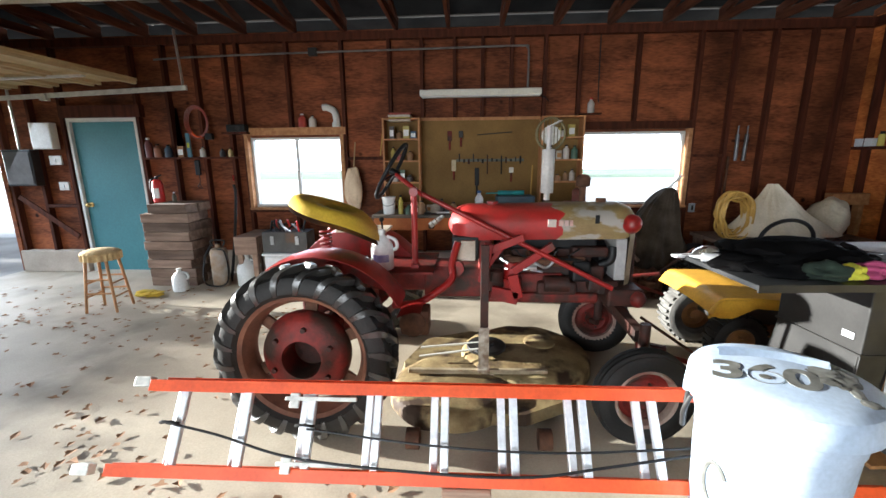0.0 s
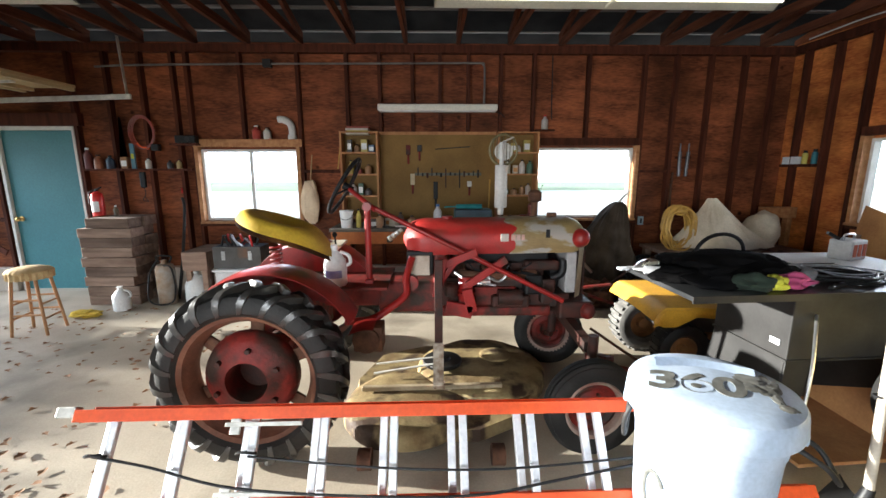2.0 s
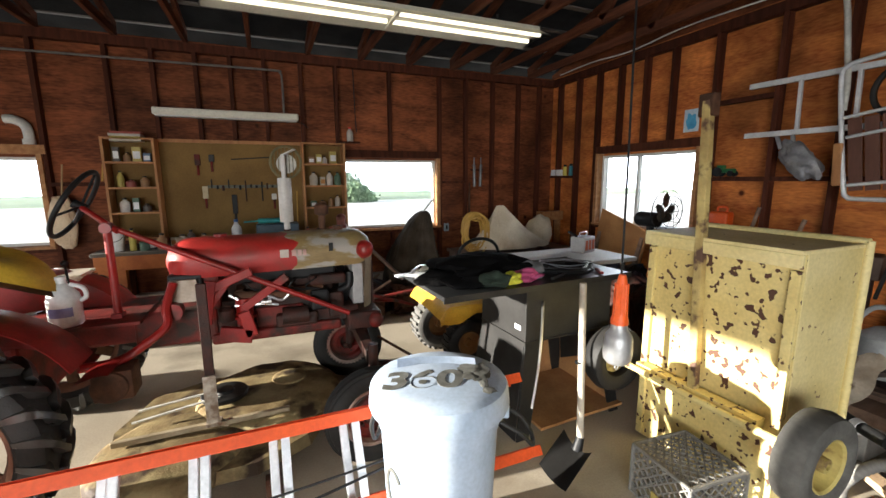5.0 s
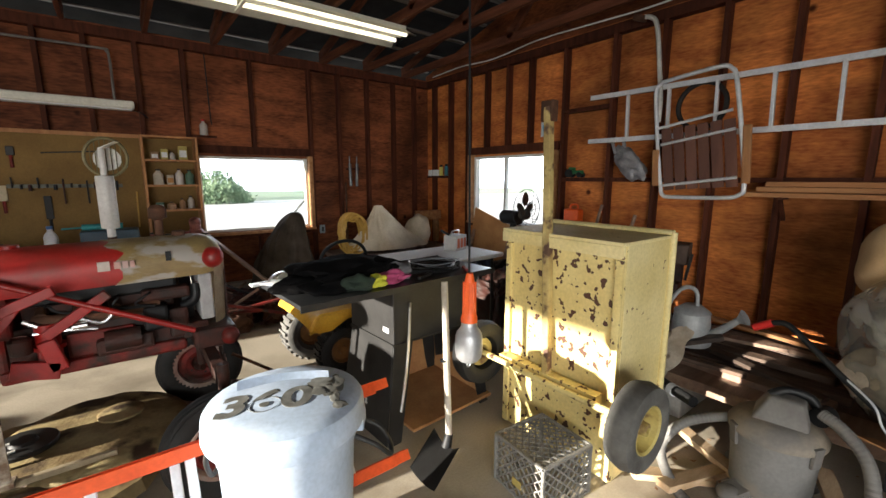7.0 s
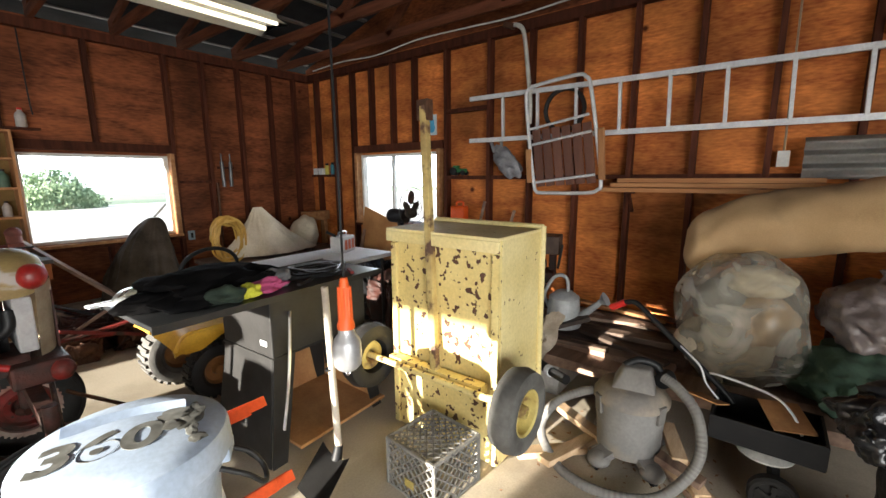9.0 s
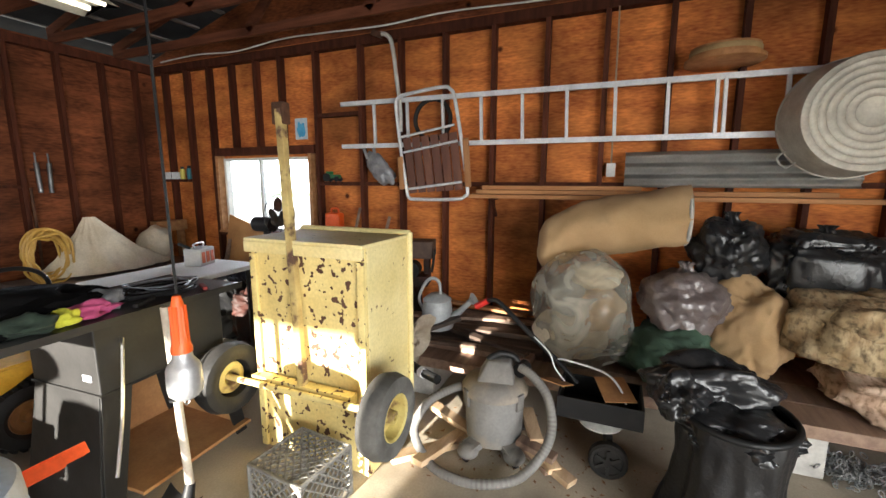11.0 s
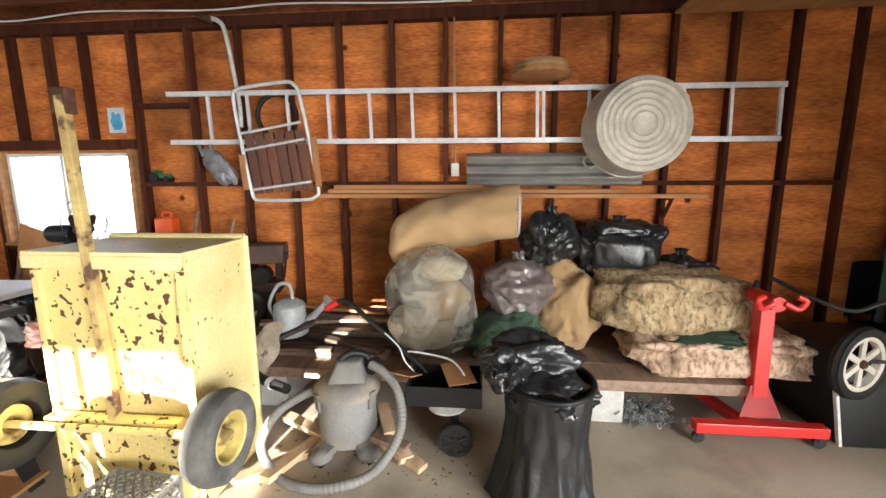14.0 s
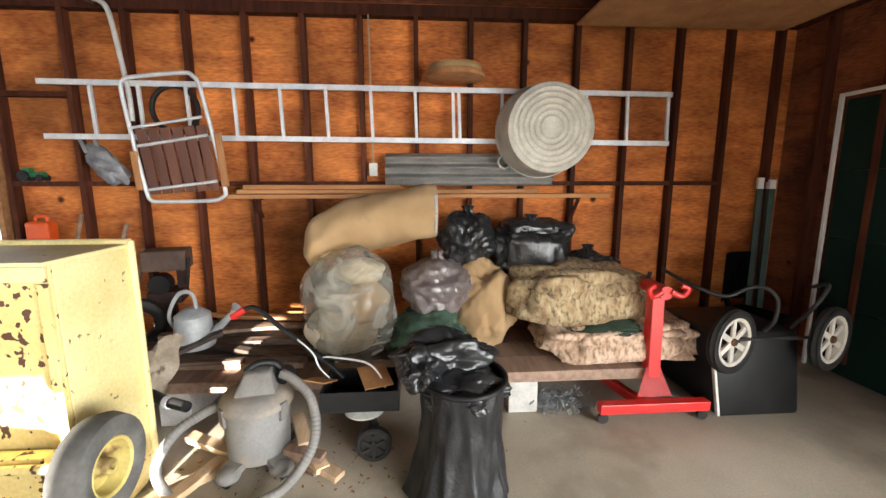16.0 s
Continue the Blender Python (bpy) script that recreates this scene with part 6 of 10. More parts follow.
e = thing("lounge_chair", "folded aluminium garden chair with brown slats hung up", "folding chair", (XF - 0.2, 1.37, 1.88), 0, rx=-4)
bm = bm_new()
pipe(bm, [(0, 0.33, 0.40), (0, 0.30, 0.48), (0, 0.20, 0.50), (0, -0.14, 0.51), (0, -0.22, 0.48), (0, -0.26, 0.38), (0, -0.31, -0.1), (0, -0.33, -0.40), (0, -0.30, -0.46), (0, -0.2, -0.48), (0, 0.18, -0.46), (0, 0.26, -0.44), (0, 0.28, -0.36), (0, 0.31, 0.0)], 0.0165, n=10, closed=True)
part("frame", bm, ALU, e, "bent aluminium tube frame", smooth=50)
bm = bm_new()
pipe(bm, [(-0.03, 0.29, 0.12), (-0.03, -0.25, 0.17)], 0.012, n=8)
pipe(bm, [(-0.03, 0.27, -0.02), (-0.03, -0.27, 0.03)], 0.012, n=8)
pipe(bm, [(-0.03, 0.25, -0.36), (-0.03, -0.29, -0.33)], 0.012, n=8)
part("cross_tube", bm, ALU, e, smooth=50)
for k in range(6):
    bm = bm_new()
    y = 0.235 - k * 0.092
    beam(bm, (-0.012, y, 0.11), (-0.012, y - 0.03, -0.40), 0.078, 0.012, up=(1, 0, 0))
    part("slat", bm, mat("brown_slat", (0.16, 0.065, 0.04), (0.11, 0.045, 0.03), rough=0.55, scale=5, stretch=(3, 3, 0.5), bump=0.15, per=0.15), e, "brown slat", bevel=0.003)
for y0, z0, z1 in ((-0.34, 0.05, -0.38), (0.32, -0.05, -0.36)):
    bm = bm_new()
    vs = box(bm, (-0.02, y0 - 0.03, z1), (0.005, y0 + 0.03, z0))
    part("armrest", bm, SHELFW, e, "pale wooden armrest", bevel=0.012)
e = thing("hanging_pipe", "bent grey steel pipe against the wall", "pipe", (XF - 0.09, 1.8, 2.3))
bm = bm_new()
pipe(bm, [(0, 0.16, 0.66), (0, 0.08, 0.64), (0, 0.02, 0.55), (0, -0.03, 0.2), (0, -0.06, -0.06), (0, -0.06, -0.25)], 0.02, n=10)
part("tube", bm, GALV, e, smooth=50)
bm = bm_new()
beam(bm, (0.0, 0.13, 0.64), (0.0, 0.23, 0.68), 0.05, 0.05)
part("bracket", bm, RUST, e)
e = thing("bicycle_tyre", "old black tyre hung behind the chair", "tyre", (XF - 0.05, 1.42, 2.15))
bm = bm_new()
tyre(bm, (0, 0, 0), 0.2, 0.165, 0.04, axis="X", n=36)
part("tyre", bm, RUBBER, e, smooth=40)

e = thing("wash_tub", "round galvanised wash tub hung by its rim", "wash tub", (4.142, -1.60, 1.985))
k = Matrix.Rotation(radians(-90), 4, "Y") @ Matrix.Rotation(radians(0), 4, "X")
bm = bm_new()
prof = [(0.0, 0.0)]
for r in (0.10, 0.145, 0.19, 0.235, 0.28, 0.32):
    prof += [(r - 0.022, 0.0), (r - 0.011, 0.008), (r, 0.0)]
prof += [(0.345, -0.004), (0.352, -0.015), (0.37, -0.20), (0.382, -0.30), (0.39, -0.30), (0.39, -0.315), (0.375, -0.315), (0.345, -0.02)]
lathe(bm, prof, 56, k)
part("body", bm, mat("tub_zinc", (0.66, 0.63, 0.55), (0.54, 0.51, 0.44), rough=0.5, metal=0.3, scale=9, bump=0.06), e, "pale ribbed zinc body", smooth=40)
for a in (2.6, 5.6):
    bm = bm_new()
    c, s = math.cos(a), math.sin(a)
    pipe(bm, [(0.27, 0.38 * c - 0.05 * s, 0.38 * s + 0.05 * c), (0.24, 0.45 * c - 0.04 * s, 0.45 * s + 0.04 * c), (0.24, 0.45 * c + 0.04 * s, 0.45 * s - 0.04 * c), (0.27, 0.38 * c + 0.05 * s, 0.38 * s - 0.05 * c)], 0.007, n=7)
    part("handle", bm, GALV, e, smooth=50)
e = thing("cheese_box", "round pale wooden box lying on the ladder", "wooden box", (XF - 0.14, -0.86, 2.395))
bm = bm_new()
lathe(bm, [(0, 0), (0.235, 0), (0.245, 0.005), (0.245, 0.03), (0.215, 0.032), (0.21, 0.105), (0.0, 0.107)], 40)
part("body", bm, SHELFW, e, smooth=40)
bm = bm_new()
lathe(bm, [(0.213, 0.055), (0.217, 0.06), (0.217, 0.085), (0.213, 0.09)], 40)
part("band", bm, mat("tan_band", (0.4, 0.27, 0.12), (0.3, 0.2, 0.09)), e, smooth=40)

for i, (y0, y1, z, d) in enumerate(((1.02, -2.22, 1.445, 0.0), (0.95, -1.6, 1.485, 0.02), (0.9, -0.4, 1.522, 0.035))):
    bm = bm_new()
    box(bm, (XF - 0.17 + d, y1, z - 0.017), (XF - 0.004, y0, z + 0.017))
    tagged(obj("plank", bm, PLANK, bevel=0.003), "long pale pine plank stored on wall brackets", "plank", group="planks on brackets")
for y in (0.8, -0.6, -1.95):
    e = thing("shelf_bracket", "dark wooden bracket on a stud", "bracket", (XF, y, 1.42))
    bm = bm_new()
    beam(bm, (-0.002, 0, 0.0), (-0.16, 0, 0.0), 0.03, 0.016)
    beam(bm, (-0.004, 0, -0.16), (-0.14, 0, -0.012), 0.025, 0.02)
    part("arm", bm, STUD, e)
e = thing("corrugated_sheet", "grey corrugated metal sheet lying on the planks", "metal sheet", (XF - 0.08, -1.0, 1.67), 0, ry=8)
bm = bm_new()
grid_sheet(bm, 2, 60, lambda u, v: Vector((0.018 * math.sin(v * math.tau * 3.2), -0.73 + 1.46 * u, -0.14 + 0.28 * v)))
bmesh.ops.solidify(bm, geom=bm.faces[:], thickness=0.002)
part("sheet", bm, mat("dull_zinc", (0.56, 0.55, 0.51), (0.44, 0.43, 0.40), rough=0.55, metal=0.3, scale=6, bump=0.08), e, smooth=60)
e = thing("wall_outlet", "white double socket with its conduit", "socket", (XF - 0.005, -0.165, 1.67))
bm = bm_new()
box(bm, (-0.03, -0.035, -0.055), (0.008, 0.035, 0.055))
part("box", bm, TRIMW, e, bevel=0.004)
bm = bm_new()
rod(bm, (-0.01, 0.0, 0.055), (-0.01, 0.01, 1.25), 0.007, n=8)
part("conduit", bm, mat("tan_cable", (0.40, 0.30, 0.19), (0.30, 0.21, 0.13), rough=0.6), e, "tan cable", smooth=50)

# conduits and wires along the plates
bm = bm_new()
pipe(bm, [(XF - 0.03, 5.15, 3.04), (XF - 0.03, 4.5, 3.06), (XF - 0.03, 3.87, 3.03), (XF - 0.03, 3.2, 3.08), (XF - 0.03, 2.62, 3.07), (XF - 0.03, 1.93, 3.05), (XF - 0.02, 1.29, 3.08), (XF - 0.02, 0.4, 3.05), (XF - 0.02, -0.3, 3.04)], 0.008, n=7)
tagged(obj("cable", bm, TRIMW, smooth=50), "grey cable sagging along the wall plate", "cable")
e = thing("wall_conduit", "thin steel conduit along the top of the wall", "conduit", (0, YN - SD - 0.03, 2.76))
bm = bm_new()
pipe(bm, [(-3.9, 0, -0.02), (-3.4, 0, 0.0), (-1.9, 0, 0.02), (-0.5, 0, 0.03), (0.6, 0, 0.04), (0.70, 0, 0.02), (0.72, 0, -0.06), (0.72, 0, -0.45)], 0.012, n=8)
part("tube", bm, mat("dull_conduit", (0.22, 0.21, 0.19), (0.14, 0.13, 0.12), rough=0.5, metal=0.3), e, smooth=50)
bm = bm_new()
box(bm, (-1.93, -0.03, -0.02), (-1.83, 0.03, 0.07))
part("junction_box", bm, STEEL, e, bevel=0.004)
bm = bm_new()
pipe(bm, [(1.55, YN - SD - 0.012, 2.9), (1.56, YN - SD - 0.012, 2.3), (1.57, YN - SD - 0.012, 2.15)], 0.006, n=6)
tagged(obj("cable", bm, BLACKP, smooth=50), "black cable stapled down a stud", "cable")

# poster, shelf things by the window
e = thing("wall_card", "small blue and white picture pinned to the wall", "picture", (XE - 0.006, 3.09, 2.155))
bm = bm_new()
box(bm, (0, -0.085, -0.115), (0.004, 0.085, 0.115))
part("sheet", bm, mat("card_white", (0.6, 0.68, 0.72), (0.5, 0.6, 0.68)), e)
bm = bm_new()
lump(bm, (-0.001, 0.0, -0.01), (0.002, 0.05, 0.075), seed=8, rough=0.25, fold=0.1, sub=3)
part("blue_shape", bm, mat("card_blue", (0.05, 0.28, 0.55), (0.1, 0.4, 0.65)), e, smooth=60)
e = thing("toy_tractor", "small green toy tractor on the blocking", "toy", (XE - 0.05, 2.66, 1.572))
bm = bm_new()
box(bm, (-0.025, -0.10, 0.035), (0.025, 0.06, 0.075)), box(bm, (-0.028, 0.0, 0.075), (0.028, 0.06, 0.11))
part("body", bm, mat("toy_green", (0.03, 0.17, 0.05), (0.02, 0.12, 0.04), rough=0.4), e, bevel=0.006)
for y, r in ((0.05, 0.045), (-0.08, 0.028)):
    for x in (-0.034, 0.034):
        bm = bm_new()
        rod(bm, (x - 0.008, y, r), (x + 0.008, y, r), r, n=16)
        part("wheel", bm, BLACKP, e, smooth=40)
bm = bm_new()
lump(bm, (XF - 0.075, 1.98, 1.70), (0.05, 0.11, 0.15), seed=21, rough=0.2, fold=0.14, sub=4, turn=0.0)
for v in bm.verts:
    v.co.y -= (v.co.z - 1.70) * -0.55
beam(bm, (XF - 0.06, 2.14, 1.80), (XF - 0.06, 2.19, 1.93), 0.012, 0.03)
beam(bm, (XF - 0.06, 2.05, 1.82), (XF - 0.06, 2.07, 1.94), 0.012, 0.03)
tagged(obj("foil_bag", bm, mat("silver_foil", (0.42, 0.42, 0.44), (0.22, 0.22, 0.24), rough=0.3, metal=0.5, scale=9, bump=0.3), smooth=50), "crumpled silver bag hung on the ladder", "bag")
e = thing("petrol_can", "small orange plastic fuel can on the blocking", "fuel can", (XF - 0.03, 2.6, 1.05))
bm = bm_new()
box(bm, (-0.06, -0.09, 0), (0.06, 0.09, 0.19))
part("body", bm, ORANGE_P, e, bevel=0.02, smooth=50)
bm = bm_new()
pipe(bm, [(0, -0.05, 0.185), (0, -0.05, 0.23), (0, 0.03, 0.23), (0, 0.04, 0.185)], 0.012, n=8)
part("handle", bm, ORANGE_P, e, smooth=50)
stud(east, (XF - 0.09, 2.43, 1.02), (XE - 0.003, 2.88, 1.05), 0, 0, PLANK, "ledge")
# white boxes on a ledge in the corner
stud(east, (XF - 0.03, 4.86, 1.565), (XE - 0.003, 5.32, 1.60), 0, 0, nm="ledge")
for (y, c, h, r, mt, lb) in ((5.26, 0, 0.09, 0.05, WHITEP, "small white carton on the corner ledge"), (5.14, 0, 0.09, 0.05, WHITEP, "small white carton on the corner ledge"), (5.03, 1, 0.16, 0.03, mat("yellow_tin", (0.7, 0.6, 0.15), (0.6, 0.5, 0.1)), "yellow spray tin on the corner ledge"), (4.90, 1, 0.17, 0.03, mat("teal_tin", (0.05, 0.2, 0.24), (0.04, 0.15, 0.2)), "dark teal spray tin on the corner ledge")):
    e = thing("carton" if c == 0 else "spray_can", lb, "carton" if c == 0 else "spray can", (XF + 0.03, y, 1.60))
    bm = bm_new()
    if c == 0:
        box(bm, (-0.04, -r, 0), (0.04, r, h))
        part("body", bm, mt, e, bevel=0.003)
    else:
        lathe(bm, [(0, 0), (r, 0), (r, h * 0.75), (r * 0.7, h * 0.82), (0, h * 0.82)], 18)
        part("body", bm, mt, e, smooth=40)
        bm = bm_new()
        rod(bm, (0, 0, h * 0.82), (0, 0, h), r * 0.7, n=14)
        part("cap", bm, BLACKP, e, smooth=40)

# ---- junk along the east wall ----
e = thing("low_platform", "low platform of dark planks on concrete blocks", "platform", (3.93, -0.5, 0.0))
for k in range(4):
    bm = bm_new()
    box(bm, (-0.53 + k * 0.265, -1.65, 0.235), (-0.272 + k * 0.265, 2.1, 0.31))
    part("plank", bm, OLDWOOD, e, "dark weathered plank", bevel=0.006)
for y in (-0.68, 1.6):
    bm = bm_new()
    box(bm, (-0.5, y - 0.16, 0.0), (0.45, y + 0.04, 0.234))
    part("block", bm, mat("block_white", (0.55, 0.54, 0.5), (0.42, 0.4, 0.37), rough=0.85, scale=9, bump=0.2), e, "pale concrete block", bevel=0.006)


def bag(name, c, s, seed, material, label, cat="bag", **kw):
    bm = bm_new()
    lump(bm, (0, 0, 0), s, seed=seed, sub=5, **kw)
    ob = obj(name, bm, material, smooth=75)
    ob.location = c
    if name == "bin_bag":
        bm = bm_new()
        V = grid_sheet(bm, 42, 6, lambda u, v: (lambda a, w: Vector((w * math.cos(a), w * math.sin(a), s[2] * 0.93 + 0.075 * v)))(math.tau * u, (0.06 - 0.11 * v + 0.09 * v * v) * (1 + 0.35 * math.sin(7 * math.tau * u + 3 * v)) + 0.004))
        bmesh.ops.remove_doubles(bm, verts=bm.verts, dist=1e-4)
        part("knot", bm, material, ob, smooth=60)
    if name == "camouflage_tarp":
        for j, (dx, dy, dz) in enumerate(((-0.16, 0.16, 0.55), (-0.10, -0.22, 0.45), (0.02, 0.0, 0.72))):
            bm = bm_new()
            lump(bm, (dx, dy, s[2] * dz), (s[0] * 0.62, s[1] * 0.42, s[2] * 0.45), seed=seed + 5 * j + 1, sub=4, rough=0.12, fold=0.06, power=0.7, freq=2.0)
            part("folded_flap", bm, material, ob, smooth=70)
    return tagged(ob, label, cat)


clear = bag("clear_bag", (3.80, -0.05, 0.69), (0.30, 0.33, 0.43), 3, FILM, "bulging clear plastic bag of soft pale stuff", "rubbish bag", rough=0.10, fold=0.02, flat=0.85, power=0.92, freq=1.3)
for j, (c, q) in enumerate((((-0.02, 0.06, -0.18), (0.20, 0.24, 0.17)), ((-0.05, -0.10, 0.02), (0.18, 0.15, 0.15)), ((-0.02, 0.10, 0.10), (0.17, 0.15, 0.13)), ((0.0, -0.06, 0.24), (0.15, 0.17, 0.09)))):
    bm = bm_new()
    lump(bm, c, q, seed=90 + j, rough=0.12, fold=0.06, sub=4)
    part("content", bm, (SHEETC, CANVAS, mat("grey_stuffing", (0.30, 0.29, 0.27), (0.2, 0.19, 0.17), rough=0.9, scale=6), SHEETC)[j], clear, "pale cloth seen through the film", smooth=70)
bag("bin_bag", (3.92, -0.68, 0.78), (0.26, 0.25, 0.21), 5, PURPBAG, "dull violet-grey plastic bag in the heap", "rubbish bag", rough=0.15, fold=0.1)
bag("bin_bag", (4.06, -0.93, 1.12), (0.2, 0.19, 0.20), 8, BLACKBAG, "small knotted black bag on the heap", "rubbish bag", rough=0.16, fold=0.12)
bag("bin_bag", (4.08, -1.44, 1.04), (0.2, 0.27, 0.21), 9, BLACKBAG, "slack black plastic bag on the camouflage bundle", "rubbish bag", rough=0.15, fold=0.1, power=0.55)
bag("sack", (3.98, -1.05, 0.62), (0.25, 0.25, 0.34), 14, CANVAS, "sagging tan canvas sack", "sack", rough=0.14, fold=0.08)
bag("camouflage_tarp", (3.86, -1.70, 0.74), (0.34, 0.50, 0.20), 16, CAMO, "folded camouflage tarpaulin bundle", "tarpaulin", rough=0.12, fold=0.05, power=0.62, freq=2.0)
bag("camouflage_tarp", (3.78, -2.02, 0.43), (0.33, 0.60, 0.14), 18, CAMO2, "pale camouflage bundle at the bottom of the heap", "tarpaulin", rough=0.12, fold=0.05, power=0.62, freq=2.2)
bag("green_cloth", (3.72, -0.60, 0.47), (0.24, 0.27, 0.17), 20, GREENC, "crumpled dark green cloth in the heap", "cloth", rough=0.2, fold=0.12)
bag("green_cloth", (3.74, -1.88, 0.555), (0.28, 0.3, 0.05), 22, GREENC, "dark green cloth between the bundles", "cloth", rough=0.2, fold=0.12)
bag("bin_bag", (4.16, -1.95, 0.90), (0.12, 0.2, 0.08), 23, BLACKBAG, "black bag peeping out behind the bundle", "rubbish bag", rough=0.2, fold=0.12)
e = thing("canvas_roll", "tan canvas duffel roll lying on top of the heap", "canvas bag", (4.05, -0.20, 1.16))
bm = bm_new()


def duffel(u, v):
    a = math.tau * v
    y = 0.50 - 0.98 * u
    r = 0.225 * (1 - (1 - min(1, u / 0.12)) ** 3 * 0.45) * (1 - max(0, u - 0.93) * 1.2)
    n = noise.noise(Vector((u * 4, math.cos(a) * 1.4, math.sin(a) * 1.4 + 7))) * 0.035 + (1 - abs(noise.noise(Vector((u * 9, math.cos(a) * 2, math.sin(a) * 2)))) * 2) * 0.009 + (1 - abs(noise.noise(Vector((u * 22 + 3 * math.sin(a), math.cos(a) * 3, math.sin(a) * 3)))) * 2) * 0.006
    return Vector(((r + n) * math.cos(a), y, 0.02 + (r + n) * 0.88 * math.sin(a) - 0.01 + 0.17 * u - 0.3 * max(0, 0.30 - u)))


grid_sheet(bm, 40, 40, duffel)
bmesh.ops.remove_doubles(bm, verts=bm.verts, dist=1e-4)
bmesh.ops.holes_fill(bm, edges=[ed for ed in bm.edges if ed.is_boundary])
part("body", bm, CANVAS, e, smooth=60)
bm = bm_new()
pipe(bm, [(0.205 * math.cos(a * math.tau / 18), -0.472, 0.175 + 0.18 * math.sin(a * math.tau / 18)) for a in range(18)], 0.014, n=8, closed=True, steps=2)
part("hem", bm, mat("pale_hem", (0.5, 0.48, 0.43), (0.4, 0.38, 0.34), rough=0.8), e, "pale rope hem", smooth=50)

# lumber, watering can
for j, (x, y0, y1, z, w, h, tw) in enumerate(((3.62, 0.25, 1.75, 0.33, 0.12, 0.04, 0.05), (3.80, 0.2, 1.65, 0.335, 0.14, 0.05, -0.03), (3.98, 0.3, 1.8, 0.335, 0.12, 0.05, 0.02), (4.15, 0.2, 1.7, 0.335, 0.14, 0.05, 0.0), (3.92, 0.3, 1.5, 0.385, 0.1, 0.04, -0.08), (4.2, 0.35, 1.6, 0.40, 0.1, 0.06, 0.04), (4.08, 0.3, 1.2, 0.43, 0.06, 0.03, 0.1))):
    bm = bm_new()
    beam(bm, (x, y0, z), (x + tw, y1, z + 0.003), w, h)
    tagged(obj("board", bm, DARKWOOD if j % 3 else OLDWOOD, bevel=0.004), "loose board lying in the lumber heap", "board", group="lumber heap")
for j, (x, y, z, l, a, w) in enumerate(((3.70, 0.62, 0.385, 0.7, 1.25, 0.07), (3.95, 0.95, 0.455, 0.8, 1.9, 0.09), (4.18, 0.85, 0.49, 0.9, 1.5, 0.06), (3.55, 0.95, 0.375, 0.6, 1.75, 0.05), (4.3, 0.6, 0.45, 0.7, 1.6, 0.05))):
    bm = bm_new()
    d = Vector((math.cos(a), math.sin(a), 0.04)) * l / 2
    beam(bm, Vector((x, y, z)) - d, Vector((x, y, z)) + d, w, 0.025)
    tagged(obj("board", bm, (DARKWOOD, OLDWOOD, PLANK)[j % 3], bevel=0.003), "short broken board tossed on the lumber", "board", group="lumber heap")
bm = bm_new()
beam(bm, (3.45, 1.35, 0.34), (3.75, 0.85, 0.52), 0.09, 0.03)
tagged(obj("board", bm, DARKWOOD, bevel=0.004), "brown board lying aslant on the lumber", "board", group="lumber heap")
e = thing("watering_can", "dull grey galvanised watering can on the lumber", "watering can", (3.78, 1.06, 0.41), 0)
e.scale = (1.0, 0.95, 1.1)
bm = bm_new()
lathe(bm, [(0, 0), (0.135, 0), (0.14, 0.01), (0.138, 0.03), (0.118, 0.20), (0.122, 0.205), (0.118, 0.212), (0.06, 0.25), (0, 0.252)], 28)
part("body", bm, mat("can_zinc", (0.46, 0.47, 0.47), (0.34, 0.35, 0.35), rough=0.55, metal=0.3, scale=9), e, smooth=40)
bm = bm_new()
rod(bm, (0, -0.10, 0.05), (0, -0.30, 0.22), 0.032, 0.02, n=14)
rod(bm, (0, -0.295, 0.216), (0, -0.33, 0.242), 0.022, 0.05, n=16)
part("spout", bm, MATS["can_zinc"], e, smooth=40)
bm = bm_new()
pipe(bm, [(0, 0.12, 0.10), (0, 0.17, 0.20), (0, 0.10, 0.33), (0, 0.03, 0.36), (0, -0.02, 0.33), (0, -0.03, 0.24)], 0.014, n=8)
part("handle", bm, MATS["can_zinc"], e, smooth=50)

# vacuum cleaner
e = thing("shop_vacuum", "dusty grey workshop vacuum with a coiled hose", "vacuum cleaner", (3.04, 0.37, 0.0), 10)
bm = bm_new()
lathe(bm, [(0, 0.07), (0.15, 0.07), (0.162, 0.08), (0.175, 0.34), (0.178, 0.36)], 36)
part("drum", bm, GREYV, e, smooth=40)
bm = bm_new()
lathe(bm, [(0.178, 0.36), (0.193, 0.365), (0.195, 0.385), (0.185, 0.40), (0.165, 0.43), (0.13, 0.445), (0.0, 0.45)], 36)
lid = part("lid", bm, mat("dusty_lid", (0.30, 0.25, 0.19), (0.18, 0.165, 0.15), rough=0.7, scale=6, bump=0.08), e, "dust-covered lid", smooth=40)
bm = bm_new()
vs = box(bm, (-0.10, -0.12, 0.44), (0.10, 0.10, 0.56))
for v in vs:
    if v.co.z > 0.5:
        v.co.x *= 0.62
        v.co.y = v.co.y * 0.6 - 0.02
part("motor_head", bm, GREYD, e, bevel=0.015, smooth=40)
bm = bm_new()
rod(bm, (-0.02, -0.14, 0.50), (0.05, -0.17, 0.50), 0.042, n=18)
pipe(bm, [(-0.02, 0.04, 0.55), (0.0, -0.02, 0.585), (0.02, -0.1, 0.57), (0.02, -0.13, 0.53)], 0.02, n=10)
part("handle", bm, BLACKP, e, smooth=40)
